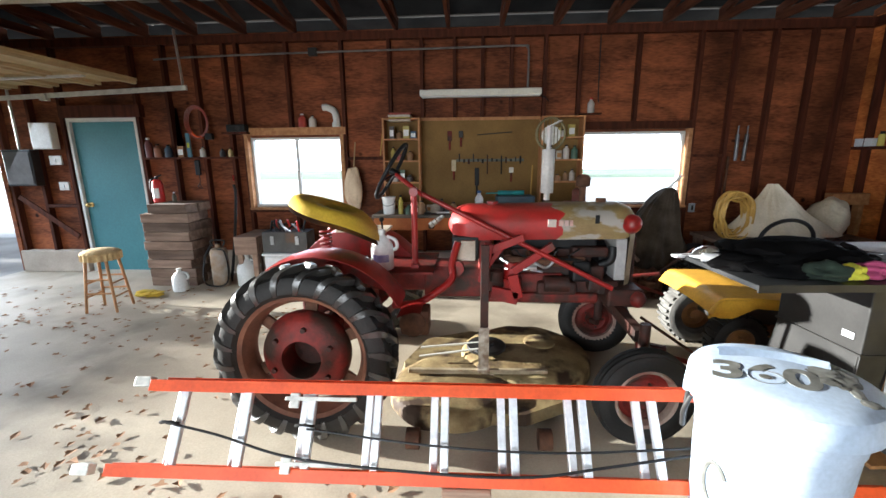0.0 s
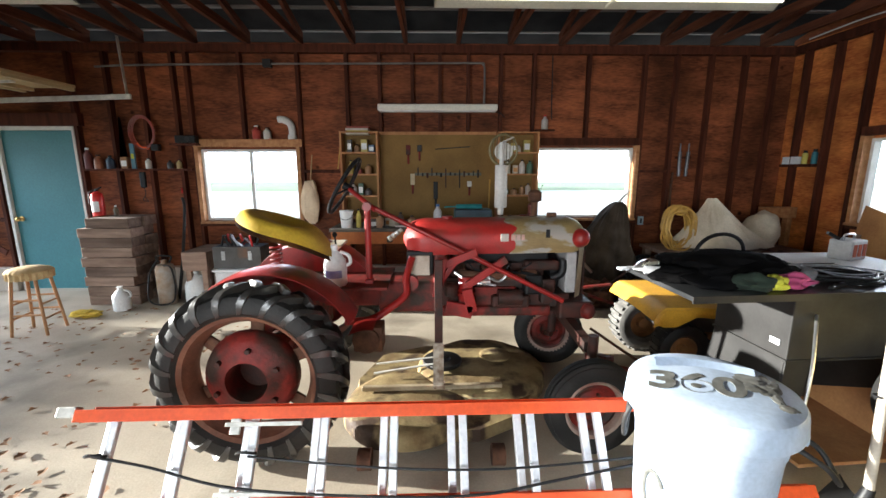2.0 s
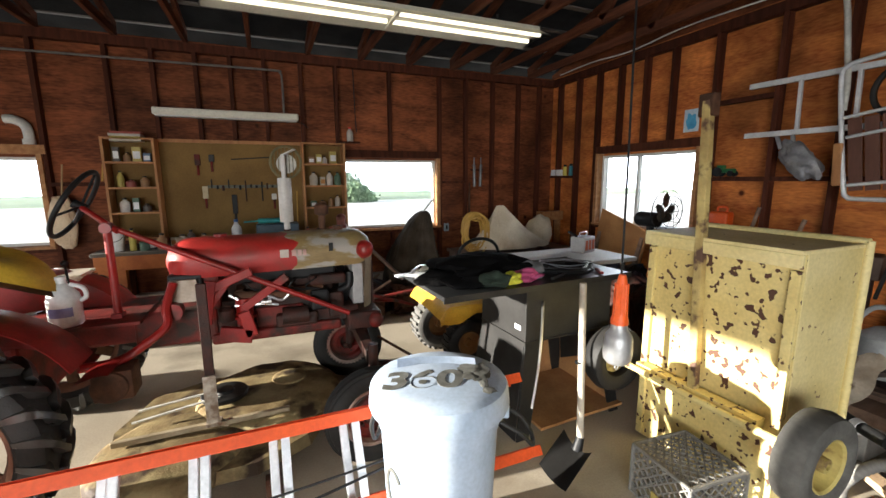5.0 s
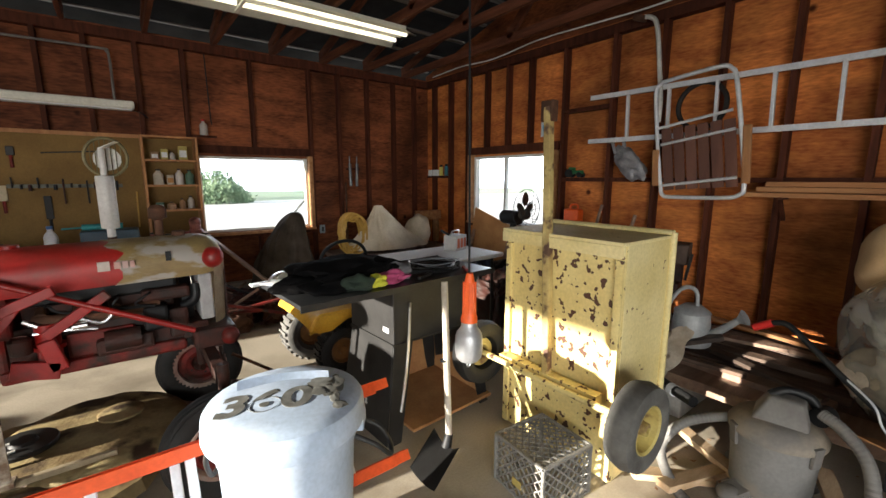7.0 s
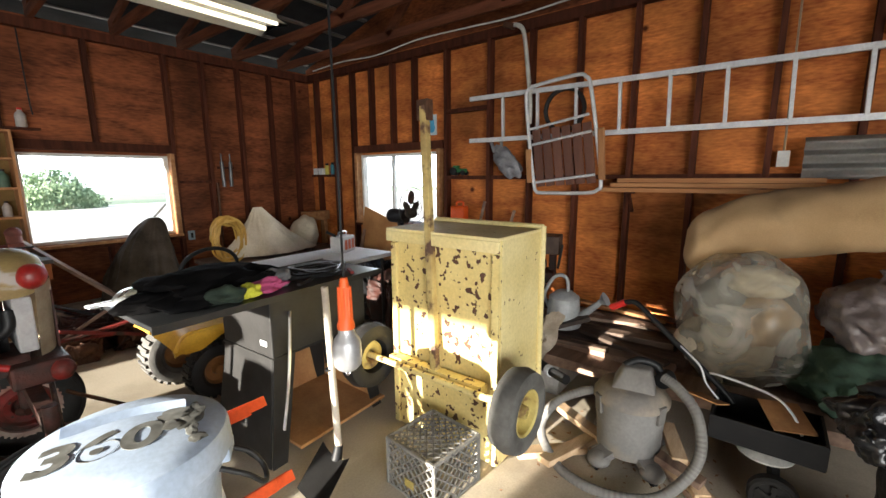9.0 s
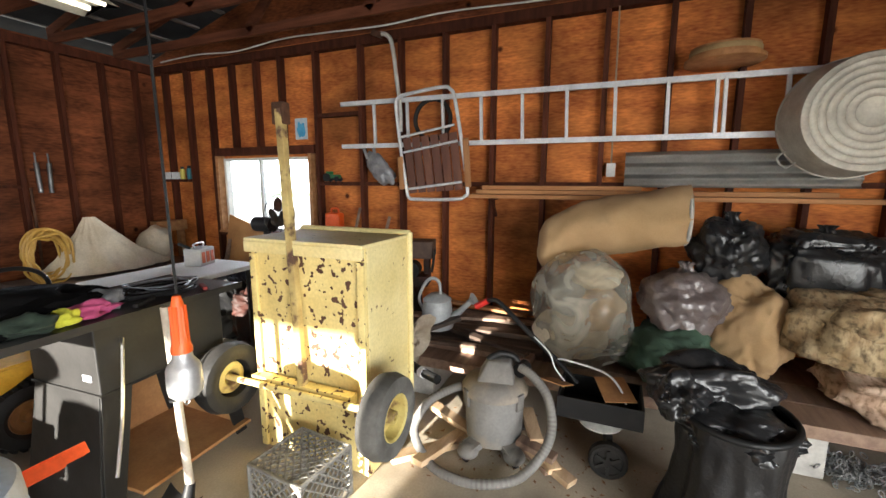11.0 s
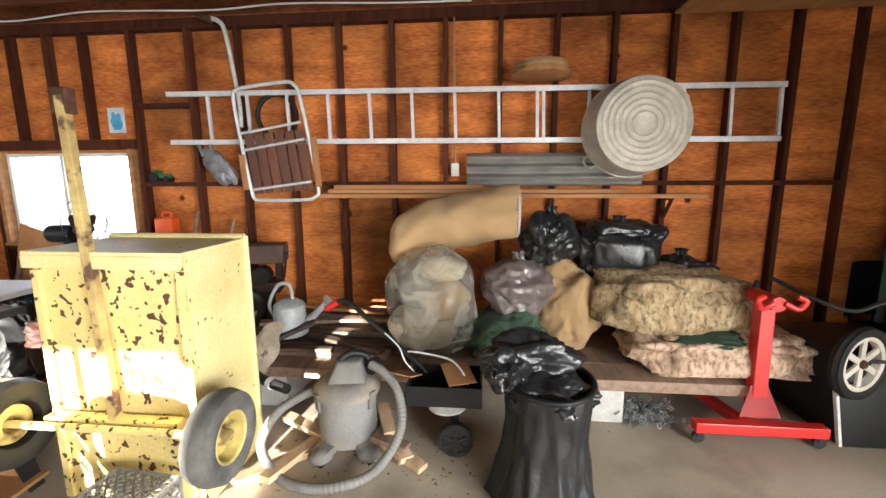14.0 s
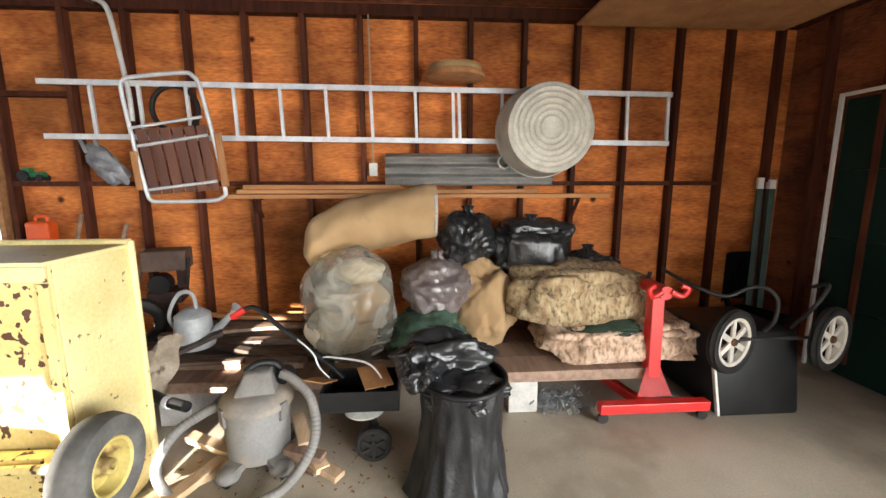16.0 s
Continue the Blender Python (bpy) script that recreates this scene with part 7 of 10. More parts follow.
for a in (2.5, 3.8, 5.6, 0.7):
    c, s = math.cos(a), math.sin(a)
    bm = bm_new()
    lump(bm, (0.215 * c, 0.215 * s, 0.06), (0.062, 0.062, 0.04), seed=1, rough=0, fold=0, sub=3)
    beam(bm, (0.12 * c, 0.12 * s, 0.09), (0.22 * c, 0.22 * s, 0.07), 0.09, 0.04)
    ft = part("caster_foot", bm, GREYD, e, "rounded grey caster foot", smooth=50)
    bm = bm_new()
    rod(bm, (0.225 * c - 0.012 * s, 0.225 * s + 0.012 * c, 0.025), (0.225 * c + 0.012 * s, 0.225 * s - 0.012 * c, 0.025), 0.026, n=14)
    part("caster", bm, BLACKP, ft, smooth=40)
for a in (2.2, 4.1):
    c, s = math.cos(a), math.sin(a)
    bm = bm_new()
    beam(bm, (0.182 * c, 0.182 * s, 0.30), (0.19 * c, 0.19 * s, 0.40), 0.05, 0.016, up=(c, s, 0))
    part("latch", bm, GREYD, e, bevel=0.003)
e = thing("vacuum_hose", "ribbed grey vacuum hose looping to the floor", "hose", (2.88, 0.40, 0.0))
path = [(0.10, 0.15, 0.37), (0.07, 0.22, 0.345), (-0.02, 0.32, 0.29), (-0.11, 0.37, 0.16), (-0.19, 0.25, 0.045), (-0.24, 0.10, 0.028), (-0.23, -0.07, 0.028), (-0.15, -0.24, 0.05), (-0.06, -0.35, 0.16), (0.0, -0.385, 0.28), (0.06, -0.35, 0.42), (0.11, -0.26, 0.50), (0.14, -0.18, 0.53)]
bm = bm_new()
path = [(x, y, z + 0.006) for x, y, z in path]
pipe(bm, path, 0.0245, n=10, steps=8)
part("hose", bm, GREYD, e, smooth=50)
P_ = [Vector(p) for p in path]
bm = bm_new()
for i in range(len(P_) - 1):
    for s in range(7):
        a, b = P_[i].lerp(P_[i + 1], s / 7), P_[i].lerp(P_[i + 1], (s + 0.35) / 7)
        p0, p3 = P_[max(0, i - 1)], P_[min(len(P_) - 1, i + 2)]

        def cr_(t):
            return 0.5 * ((2 * P_[i]) + (P_[i + 1] - p0) * t + (2 * p0 - 5 * P_[i] + 4 * P_[i + 1] - p3) * t * t + (3 * P_[i] - p0 - 3 * P_[i + 1] + p3) * t ** 3)
        rod(bm, cr_(s / 7), cr_((s + 0.5) / 7), 0.0262, n=10)
tagged(part("rib", bm, GREYD, e, smooth=50), kind="stuff")
bm = bm_new()
pipe(bm, [(0.30, 0.62, 0.36), (0.22, 0.50, 0.36), (0.12, 0.32, 0.37)], 0.03, n=10)
part("wand", bm, BLACKP, e, "black nozzle end", smooth=50)
bm = bm_new()
rod(bm, (0.205, 0.475, 0.36), (0.185, 0.44, 0.36), 0.034, n=14)
part("collar", bm, WHITEP, e, smooth=50)

# edger with tray
e = thing("lawn_edger", "old black lawn edger with a tray and wheel", "edger", (3.06, -0.22, 0.0), 0)
for a, b in (((-0.13, -0.20, 0.34), (0.16, 0.22, 0.352)), ((-0.14, -0.20, 0.353), (-0.128, 0.22, 0.46)), ((0.15, -0.20, 0.353), (0.162, 0.22, 0.46)), ((-0.127, -0.20, 0.353), (0.149, -0.188, 0.46)), ((-0.127, 0.208, 0.353), (0.149, 0.22, 0.46))):
    bm = bm_new()
    box(bm, a, b)
    part("tray_side", bm, BLACKP, e, bevel=0.003)
bm = bm_new()
lathe(bm, [(0.0, -0.03), (0.09, -0.03), (0.1, -0.02), (0.1, 0.02), (0.09, 0.03), (0.075, 0.028), (0.07, 0.02), (0.03, 0.022), (0.025, 0.035), (0, 0.035)], 30, Matrix.Translation((-0.05, -0.05, 0.1)) @ Matrix.Rotation(radians(-90), 4, "Y"))
wheel_ = part("wheel", bm, RUBBER, e, "small black wheel", smooth=40)
for k in range(6):
    bm = bm_new()
    m = Matrix.Translation((-0.083, -0.05, 0.1)) @ Matrix.Rotation(k * math.tau / 6, 4, "X")
    box(bm, (-0.004, -0.008, 0.02), (0.004, 0.008, 0.07), m)
    part("spoke", bm, STEEL, wheel_)
bm = bm_new()
lathe(bm, [(0.0, 0.26), (0.11, 0.29), (0.115, 0.30), (0.05, 0.335), (0, 0.337)], 24, Matrix.Translation((-0.02, 0.0, 0.0)))
part("engine_pan", bm, GALV, e, "dented bright pan", smooth=40)
bm = bm_new()
beam(bm, (0.0, -0.05, 0.1), (0.02, -0.03, 0.34), 0.04, 0.03)
rod(bm, (-0.06, -0.05, 0.1), (0.14, -0.05, 0.1), 0.012, n=8)
part("fork", bm, BLACKP, e)
bm = bm_new()
pipe(bm, [(0.12, 0.14, 0.42), (0.13, 0.22, 0.5), (0.17, 0.45, 0.68), (0.20, 0.60, 0.80), (0.21, 0.66, 0.835), (0.215, 0.72, 0.82)], 0.015, n=9)
part("handlebar", bm, BLACKP, e, "long black handlebar", smooth=50)
bm = bm_new()
rod(bm, (0.215, 0.71, 0.825), (0.222, 0.79, 0.775), 0.02, n=12)
part("grip", bm, REDJ, e, "red rubber grip", smooth=50)
bm = bm_new()
pipe(bm, [(0.14, 0.26, 0.54), (0.10, 0.2, 0.56), (0.04, 0.0, 0.55), (0.0, -0.08, 0.5), (-0.02, -0.12, 0.42)], 0.006, n=6)
pipe(bm, [(0.17, 0.42, 0.66), (0.08, 0.3, 0.6), (0.06, 0.26, 0.52), (0.04, 0.2, 0.46)], 0.005, n=6)
part("control_cable", bm, WHITEP, e, "pale control cable", smooth=50)
e = thing("cardboard_piece", "torn piece of brown cardboard on the edger tray", "cardboard", (3.07, -0.28, 0.475), 20, ry=-12)
bm = bm_new()
box(bm, (-0.1, -0.08, 0), (0.1, 0.08, 0.006))
part("sheet", bm, CARD, e)
e = thing("cardboard_piece", "small flap of cardboard by the edger", "cardboard", (3.05, 0.02, 0.47), -20, ry=18)
bm = bm_new()
box(bm, (-0.07, -0.07, 0), (0.07, 0.07, 0.006))
part("sheet", bm, CARD, e)
for j, (x, y, z, l, a) in enumerate(((3.0, 0.13, 0.02, 0.30, 0.9), (2.98, 0.06, 0.05, 0.26, 0.6), (2.86, 0.62, 0.02, 0.5, 2.9), (3.1, 0.62, 0.03, 0.45, 1.2), (2.95, 0.1, 0.09, 0.22, 1.3), (2.76, 0.70, 0.03, 0.42, 2.5), (3.12, 0.16, 0.12, 0.28, 0.4), (2.92, 0.02, 0.03, 0.3, 1.0))):
    bm = bm_new()
    d = Vector((math.cos(a), math.sin(a), 0.12))
    beam(bm, Vector((x, y, z)) - d * l / 2 + Vector((0, 0, l * 0.06)), Vector((x, y, z)) + d * l / 2 + Vector((0, 0, l * 0.06)), 0.075, 0.035)
    tagged(obj("wood_scrap", bm, mat("split_pine", (0.62, 0.45, 0.28), (0.48, 0.32, 0.18), rough=0.8, scale=5, stretch=(0.5, 4, 4), bump=0.3, per=0.2) if j % 4 else OLDWOOD, bevel=0.003), "split scrap of wood lying on the floor", "wood scrap", group="wood scraps on the floor")

# bin with black bag
e = thing("rubbish_bin", "round bin draped in a black plastic liner", "rubbish bin", (2.78, -0.75, 0.0))
bm = bm_new()


def drape(u, v):
    """Slack film hung from the ring: pinched below it, wide and pleated at the floor."""
    a = math.tau * u
    pleat = 1.6 - 2.6 * abs(noise.noise(Vector((math.cos(a) * 1.5, math.sin(a) * 1.5, 0.5 * v + 3)))) - 1.2 * abs(noise.noise(Vector((math.cos(a) * 3.1, math.sin(a) * 3.1, 0.9 * v))))
    low = (1 - v) ** 1.2
    r = 0.205 - 0.03 * math.sin(math.pi * min(1, v * 1.1)) + 0.05 * low + 0.024 * (pleat - 0.6) * (0.25 + low) + 0.05 * low * math.cos(a - 2.3)
    r += 0.012 * noise.noise(Vector((math.cos(a) * 4, math.sin(a) * 4, v * 5)))
    return Vector((r * math.cos(a), r * math.sin(a), 0.004 + 0.60 * v))


grid_sheet(bm, 150, 24, drape)
bmesh.ops.remove_doubles(bm, verts=bm.verts, dist=1e-4)
part("liner", bm, mat("matt_black_liner", (0.010, 0.010, 0.011), (0.020, 0.019, 0.019), rough=0.32, scale=6, bump=0.35, rough2=0.5, spec=0.28), e, "black liner hanging in pleats", smooth=70)
bm = bm_new()
pipe(bm, [(0.210 * math.cos(a * math.tau / 24), 0.210 * math.sin(a * math.tau / 24), 0.605 + 0.012 * math.cos(a * math.tau / 24)) for a in range(24)], 0.014, n=8, closed=True, steps=2)
part("rim", bm, BLACKP, e, smooth=50)


bm = bm_new()
lump(bm, (0.0, 0.0, 0.555), (0.185, 0.185, 0.075), seed=31, rough=0.2, fold=0.12, sub=5, freq=1.8)
part("stuffed_bag", bm, BLACKBAG, e, "shiny crumpled black bag stuffed inside", smooth=70)
bm = bm_new()
lump(bm, (0.13, 0.10, 0.65), (0.10, 0.24, 0.115), seed=36, rough=0.24, fold=0.11, sub=5, freq=1.7)
lump(bm, (0.02, 0.21, 0.64), (0.13, 0.10, 0.09), seed=38, rough=0.24, fold=0.11, sub=5, freq=1.8)
part("bag_film", bm, BLACKBAG, e, "shiny crumpled film spilling over the rim", smooth=70)

# red engine stand
e = thing("engine_stand", "bright red steel engine stand on casters", "engine stand", (3.27, -2.07, 0.0), 0)
bm = bm_new()
box(bm, (-0.035, -0.37, 0.075), (0.035, 0.37, 0.14))
part("front_leg", bm, REDJ, e, bevel=0.004)
bm = bm_new()
beam(bm, (0.036, 0.06, 0.11), (0.75, 0.22, 0.11), 0.06, 0.06)
part("long_leg", bm, REDJ, e, bevel=0.004)
bm = bm_new()
beam(bm, (0.12, -0.04, 0.12), (0.16, -0.05, 0.84), 0.085, 0.085, up=(0, 1, 0))
part("column", bm, REDJ, e, "square red column", bevel=0.005)
bm = bm_new()
V = [bm.verts.new(p) for p in ((0.06, 0.08, 0.14), (0.06, -0.16, 0.14), (0.10, -0.09, 0.33), (0.10, 0.01, 0.33))]
bm.faces.new(V)
bmesh.ops.solidify(bm, geom=bm.faces[:], thickness=0.01)
part("gusset", bm, REDJ, e)
bm = bm_new()
box(bm, (0.11, -0.062, 0.60), (0.1175, -0.022, 0.70))
part("label_sticker", bm, WHITEP, e, "white maker's sticker")
bm = bm_new()
rod(bm, (0.04, -0.05, 0.86), (0.28, -0.05, 0.86), 0.045, n=20)
part("head_tube", bm, REDJ, e, smooth=40)
for s in (-1, 1):
    bm = bm_new()
    pipe(bm, [(0.04, -0.05 + s * 0.03, 0.87), (0.03, -0.05 + s * 0.10, 0.84), (0.02, -0.05 + s * 0.13, 0.89), (0.03, -0.05 + s * 0.09, 0.91)], 0.018, n=8)
    part("mount_arm", bm, REDJ, e, smooth=50)
bm = bm_new()
rod(bm, (0.28, -0.05, 0.86), (0.36, -0.12, 0.92), 0.016, n=10)
part("crank", bm, STEEL, e, smooth=50)
bm = bm_new()
rod(bm, (0.1, -0.08, 0.16), (0.5, -0.3, 0.15), 0.012, n=8)
part("brace", bm, RUST, e, smooth=50)
for y in (-0.34, 0.34):
    bm = bm_new()
    rod(bm, (-0.012, y, 0.035), (0.012, y, 0.035), 0.035, n=18)
    box(bm, (-0.02, y - 0.015, 0.04), (-0.013, y + 0.015, 0.074)), box(bm, (0.013, y - 0.015, 0.04), (0.02, y + 0.015, 0.074))
    part("caster", bm, STEEL, e, smooth=40)
bm = bm_new()
rod(bm, (0.72, 0.21, 0.035), (0.75, 0.21, 0.035), 0.035, n=18)
box(bm, (0.71, 0.2, 0.04), (0.76, 0.22, 0.08))
part("caster", bm, STEEL, e, smooth=40)
# chain heap
bm = bm_new()
rnd = random.Random(9)
for k in range(230):
    w = rnd.random()
    c = Vector((3.50 + rnd.gauss(0, 0.055), -1.48 + rnd.gauss(0, 0.10), 0.012 + 0.10 * w * w))
    m = Euler((rnd.random() * 6, rnd.random() * 6, rnd.random() * 6)).to_matrix()
    pipe(bm, [c + m @ Vector((0.018 * math.cos(a * math.tau / 6), 0.011 * math.sin(a * math.tau / 6), 0)) for a in range(6)], 0.0036, n=5, closed=True, steps=2)
tagged(obj("chain", bm, mat("chain_zinc", (0.28, 0.29, 0.29), (0.17, 0.17, 0.17), rough=0.45, metal=0.5), smooth=50), "heap of grey steel chain on the floor", "chain", kind="stuff")

# black two-wheeled cart
e = thing("wheeled_bin", "tipped black plastic garden cart with white spoked wheels", "garden cart", (3.42, -2.83, 0.0))
bm = bm_new()
vs = box(bm, (-0.05, -0.30, 0.0), (0.55, 0.32, 0.56))
for v in vs:
    if v.co.z < 0.2:
        v.co.x -= 0.10 if v.co.x < 0.2 else 0
        v.co.y *= 0.94
part("tub", bm, BLACKP, e, "black moulded tub", bevel=0.03, smooth=40)
bm = bm_new()
beam(bm, (-0.155, 0.31, 0.02), (-0.06, 0.33, 0.50), 0.02, 0.02)
part("edge_trim", bm, GALV, e)
WW = mat("wheel_ivory", (0.62, 0.58, 0.50), (0.5, 0.46, 0.4), rough=0.5)
for y in (0.25, -0.44):
    c = Vector((-0.13, y, 0.53))
    bm = bm_new()
    tm = Matrix.Rotation(radians(20), 4, "Z")
    tyre(bm, c, 0.22, 0.165, 0.065, axis="X", n=36, m=tm)
    ty = part("tyre", bm, RUBBER, e, "black tyre", smooth=40)
    k = Matrix.Translation(c) @ tm @ Matrix.Rotation(radians(-90), 4, "Y")
    bm = bm_new()
    lathe(bm, [(0.168, -0.02), (0.17, 0.02), (0.158, 0.028), (0.142, 0.02), (0.138, -0.02)], 36, k)
    part("rim", bm, WW, ty, "ivory rim", smooth=40)
    bm = bm_new()
    lathe(bm, [(0.0, 0.03), (0.02, 0.03), (0.026, 0.02), (0.026, -0.02)], 20, k)
    part("hub", bm, RUST, ty, smooth=40)
    for j in range(6):
        bm = bm_new()
        m = k @ Matrix.Rotation(j * math.tau / 6, 4, "Z")
        box(bm, (0.02, -0.018, -0.005), (0.145, 0.018, 0.012), m)
        part("spoke", bm, WW, ty, bevel=0.003)
bm = bm_new()
rod(bm, (-0.10, 0.24, 0.53), (-0.10, -0.46, 0.53), 0.012, n=8)
part("axle", bm, STEEL, e, smooth=40)
bm = bm_new()
pipe(bm, [(0.3, 0.5, 0.93), (0.1, 0.36, 0.84), (0.0, 0.22, 0.80), (-0.02, 0.08, 0.86), (-0.06, 0.0, 0.87), (-0.10, -0.06, 0.80), (-0.10, -0.06, 0.66), (-0.04, -0.05, 0.56)], 0.013, n=9)
part("handle", bm, STEEL, e, "bent steel tube handle", smooth=50)
bm = bm_new()
pipe(bm, [(0.0, -0.28, 0.56), (-0.08, -0.36, 0.75), (-0.06, -0.45, 0.88), (0.05, -0.45, 0.84)], 0.013, n=9)
part("handle", bm, STEEL, e, smooth=50)
for j, (dx, dy) in enumerate(((0.0, 0.0), (-0.06, -0.06), (0.03, -0.12))):
    e = thing("fence_post", "dark green steel post with a white tip", "post", (4.38 + dx, -3.62 + dy, 0.0), 0, "fence posts in the corner")
    bm = bm_new()
    beam(bm, (0, 0, 0.0), (0.05, -0.02, 1.50), 0.045, 0.035)
    part("shaft", bm, mat("post_green", (0.015, 0.045, 0.035), (0.01, 0.03, 0.025), rough=0.5), e)
    bm = bm_new()
    beam(bm, (0.05, -0.02, 1.501), (0.053, -0.021, 1.60 - 0.02 * j), 0.047, 0.037)
    part("tip", bm, TRIMW, e, "white painted tip")
e = thing("office_chair", "dark chair back standing in the corner", "chair", (4.18, -3.25, 0.0), 20)
bm = bm_new()
grid_sheet(bm, 8, 8, lambda u, v: Vector((0.05 * math.cos((u - 0.5) * 3) - 0.05, -0.17 + 0.34 * u, 0.55 + 0.42 * v)))
bmesh.ops.solidify(bm, geom=bm.faces[:], thickness=0.04)
part("backrest", bm, CLOTHK, e, smooth=50)
bm = bm_new()
box(bm, (-0.4, -0.2, 0.42), (0.0, 0.2, 0.49))
part("seat", bm, CLOTHK, e, bevel=0.02)
bm = bm_new()
rod(bm, (-0.2, 0, 0.08), (-0.2, 0, 0.42), 0.025, n=12)
for k in range(5):
    a = math.tau * k / 5
    beam(bm, (-0.2, 0, 0.08), (-0.2 + 0.22 * math.cos(a), 0.22 * math.sin(a), 0.03), 0.035, 0.03)
beam(bm, (-0.03, 0, 0.44), (0.03, 0, 0.6), 0.05, 0.02)
part("base", bm, BLACKP, e)
# boards stored under the trusses
for y0 in (-3.75, -2.82):
    bm = bm_new()
    box(bm, (2.3, y0, 2.862), (4.5, y0 + 0.925, 2.88))
    tagged(obj("plywood_sheet", bm, CARD, bevel=0.002), "brown plywood sheet laid over the wall plates", "plywood sheet", group="stored sheets")
stud(south, (2.2, YS + 0.1, 2.885), (4.5, YS + 0.14, 2.915), 0, 0, nm="cleat")
# leaning plywood by the window, tools behind the cart
e = thing("plywood_sheet", "stained plywood offcut leaning below the window", "plywood sheet", (4.25, 3.75, 0.0), 0, ry=12)
bm = bm_new()
box(bm, (-0.009, -0.38, 0.45), (0.009, 0.38, 1.2))
vs = [v for v in bm.verts if v.co.z > 1 and v.co.y < 0]
for v in vs:
    v.co.z -= 0.22
part("sheet", bm, CARD, e)
bm = bm_new()
beam(bm, (-0.1, -0.33, 0.0), (0.0, -0.33, 0.9), 0.05, 0.03)
part("prop", bm, OLDWOOD, e)
bm = bm_new()
beam(bm, (-0.1, 0.33, 0.0), (0.0, 0.33, 0.9), 0.05, 0.03)
part("prop", bm, OLDWOOD, e)
for y, h, l in ((2.35, 1.30, 0.2), (2.05, 1.22, 0.3), (1.85, 1.0, 0.15)):
    e = thing("tool_shaft", "old wooden tool shaft leaning on the wall", "tool", (4.2, y, 0.0), 0, "tool shafts behind the cart")
    bm = bm_new()
    rod(bm, (-0.1, 0, 0.01), (0.3, l * -0.5, h), 0.016, n=10)
    part("shaft", bm, OLDWOOD, e, smooth=50)
    bm = bm_new()
    lump(bm, (-0.09, 0, 0.08), (0.05, 0.09, 0.08), seed=int(y * 10), rough=0.1, fold=0.05, sub=3)
    part("head", bm, RUST, e, smooth=50)
e = thing("bench_machine", "greasy old iron machine on a stand behind the cart", "machine", (4.24, 1.47, 0.0), 15)
for nm, bits, mt in (("base", (((-0.15, -0.14, 0.0), (0.15, 0.14, 0.05)),), RUST), ("column", (((-0.05, -0.045, 0.05), (0.05, 0.045, 0.62)),), GREASE), ("body", (((-0.13, -0.12, 0.62), (0.12, 0.12, 0.72)),), GREASE), ("head", (((-0.12, -0.17, 0.88), (0.11, 0.14, 1.04)),), mat("brown_casting", (0.10, 0.06, 0.04), (0.06, 0.035, 0.025), rough=0.6, scale=9, bump=0.2)), ("neck", (((-0.03, -0.13, 0.72), (0.05, -0.07, 0.88)),), GREASE)):
    bm = bm_new()
    for a, b in bits:
        box(bm, a, b)
    part(nm, bm, mt, e, bevel=0.012)
bm = bm_new()
rod(bm, (-0.16, 0.02, 0.78), (-0.02, 0.02, 0.78), 0.075, n=20)
part("motor", bm, BLACKP, e, "black motor", smooth=40)
bm = bm_new()
rod(bm, (-0.10, -0.16, 0.76), (-0.16, -0.20, 0.98), 0.012, n=8)
part("lever", bm, STEEL, e, smooth=40)
e = thing("tyre_tube", "old dark tyre standing behind the cart", "tyre", (3.95, 1.55, 0.52))
bm = bm_new()
tyre(bm, (0, 0, 0), 0.20, 0.11, 0.11, axis="X", n=32, m=Matrix.Rotation(0.5, 4, "Z"))
part("tyre", bm, RUBBER, e, smooth=40)
bm = bm_new()
grid_sheet(bm, 16, 20, lambda u, v: Vector((3.08 + 0.22 * u + 0.05 * noise.noise(Vector((u * 3, v * 3, 1))), 1.02 - 0.16 * u * v + 0.06 * noise.noise(Vector((u * 4, v * 4, 5))), 0.30 + 0.40 * v * (1 - 0.35 * abs(u - 0.7)) + 0.05 * noise.noise(Vector((u * 5, v * 2, 9))))))
bmesh.ops.solidify(bm, geom=bm.faces[:], thickness=0.003)
tagged(obj("torn_sack", bm, mat("pale_sack", (0.55, 0.48, 0.38), (0.36, 0.29, 0.21), rough=0.85, scale=7, bump=0.2, col3=(0.16, 0.11, 0.07), spots=(9, 0.58, 0.66)), smooth=60), "torn pale paper sack leaning on the cart", "sack")

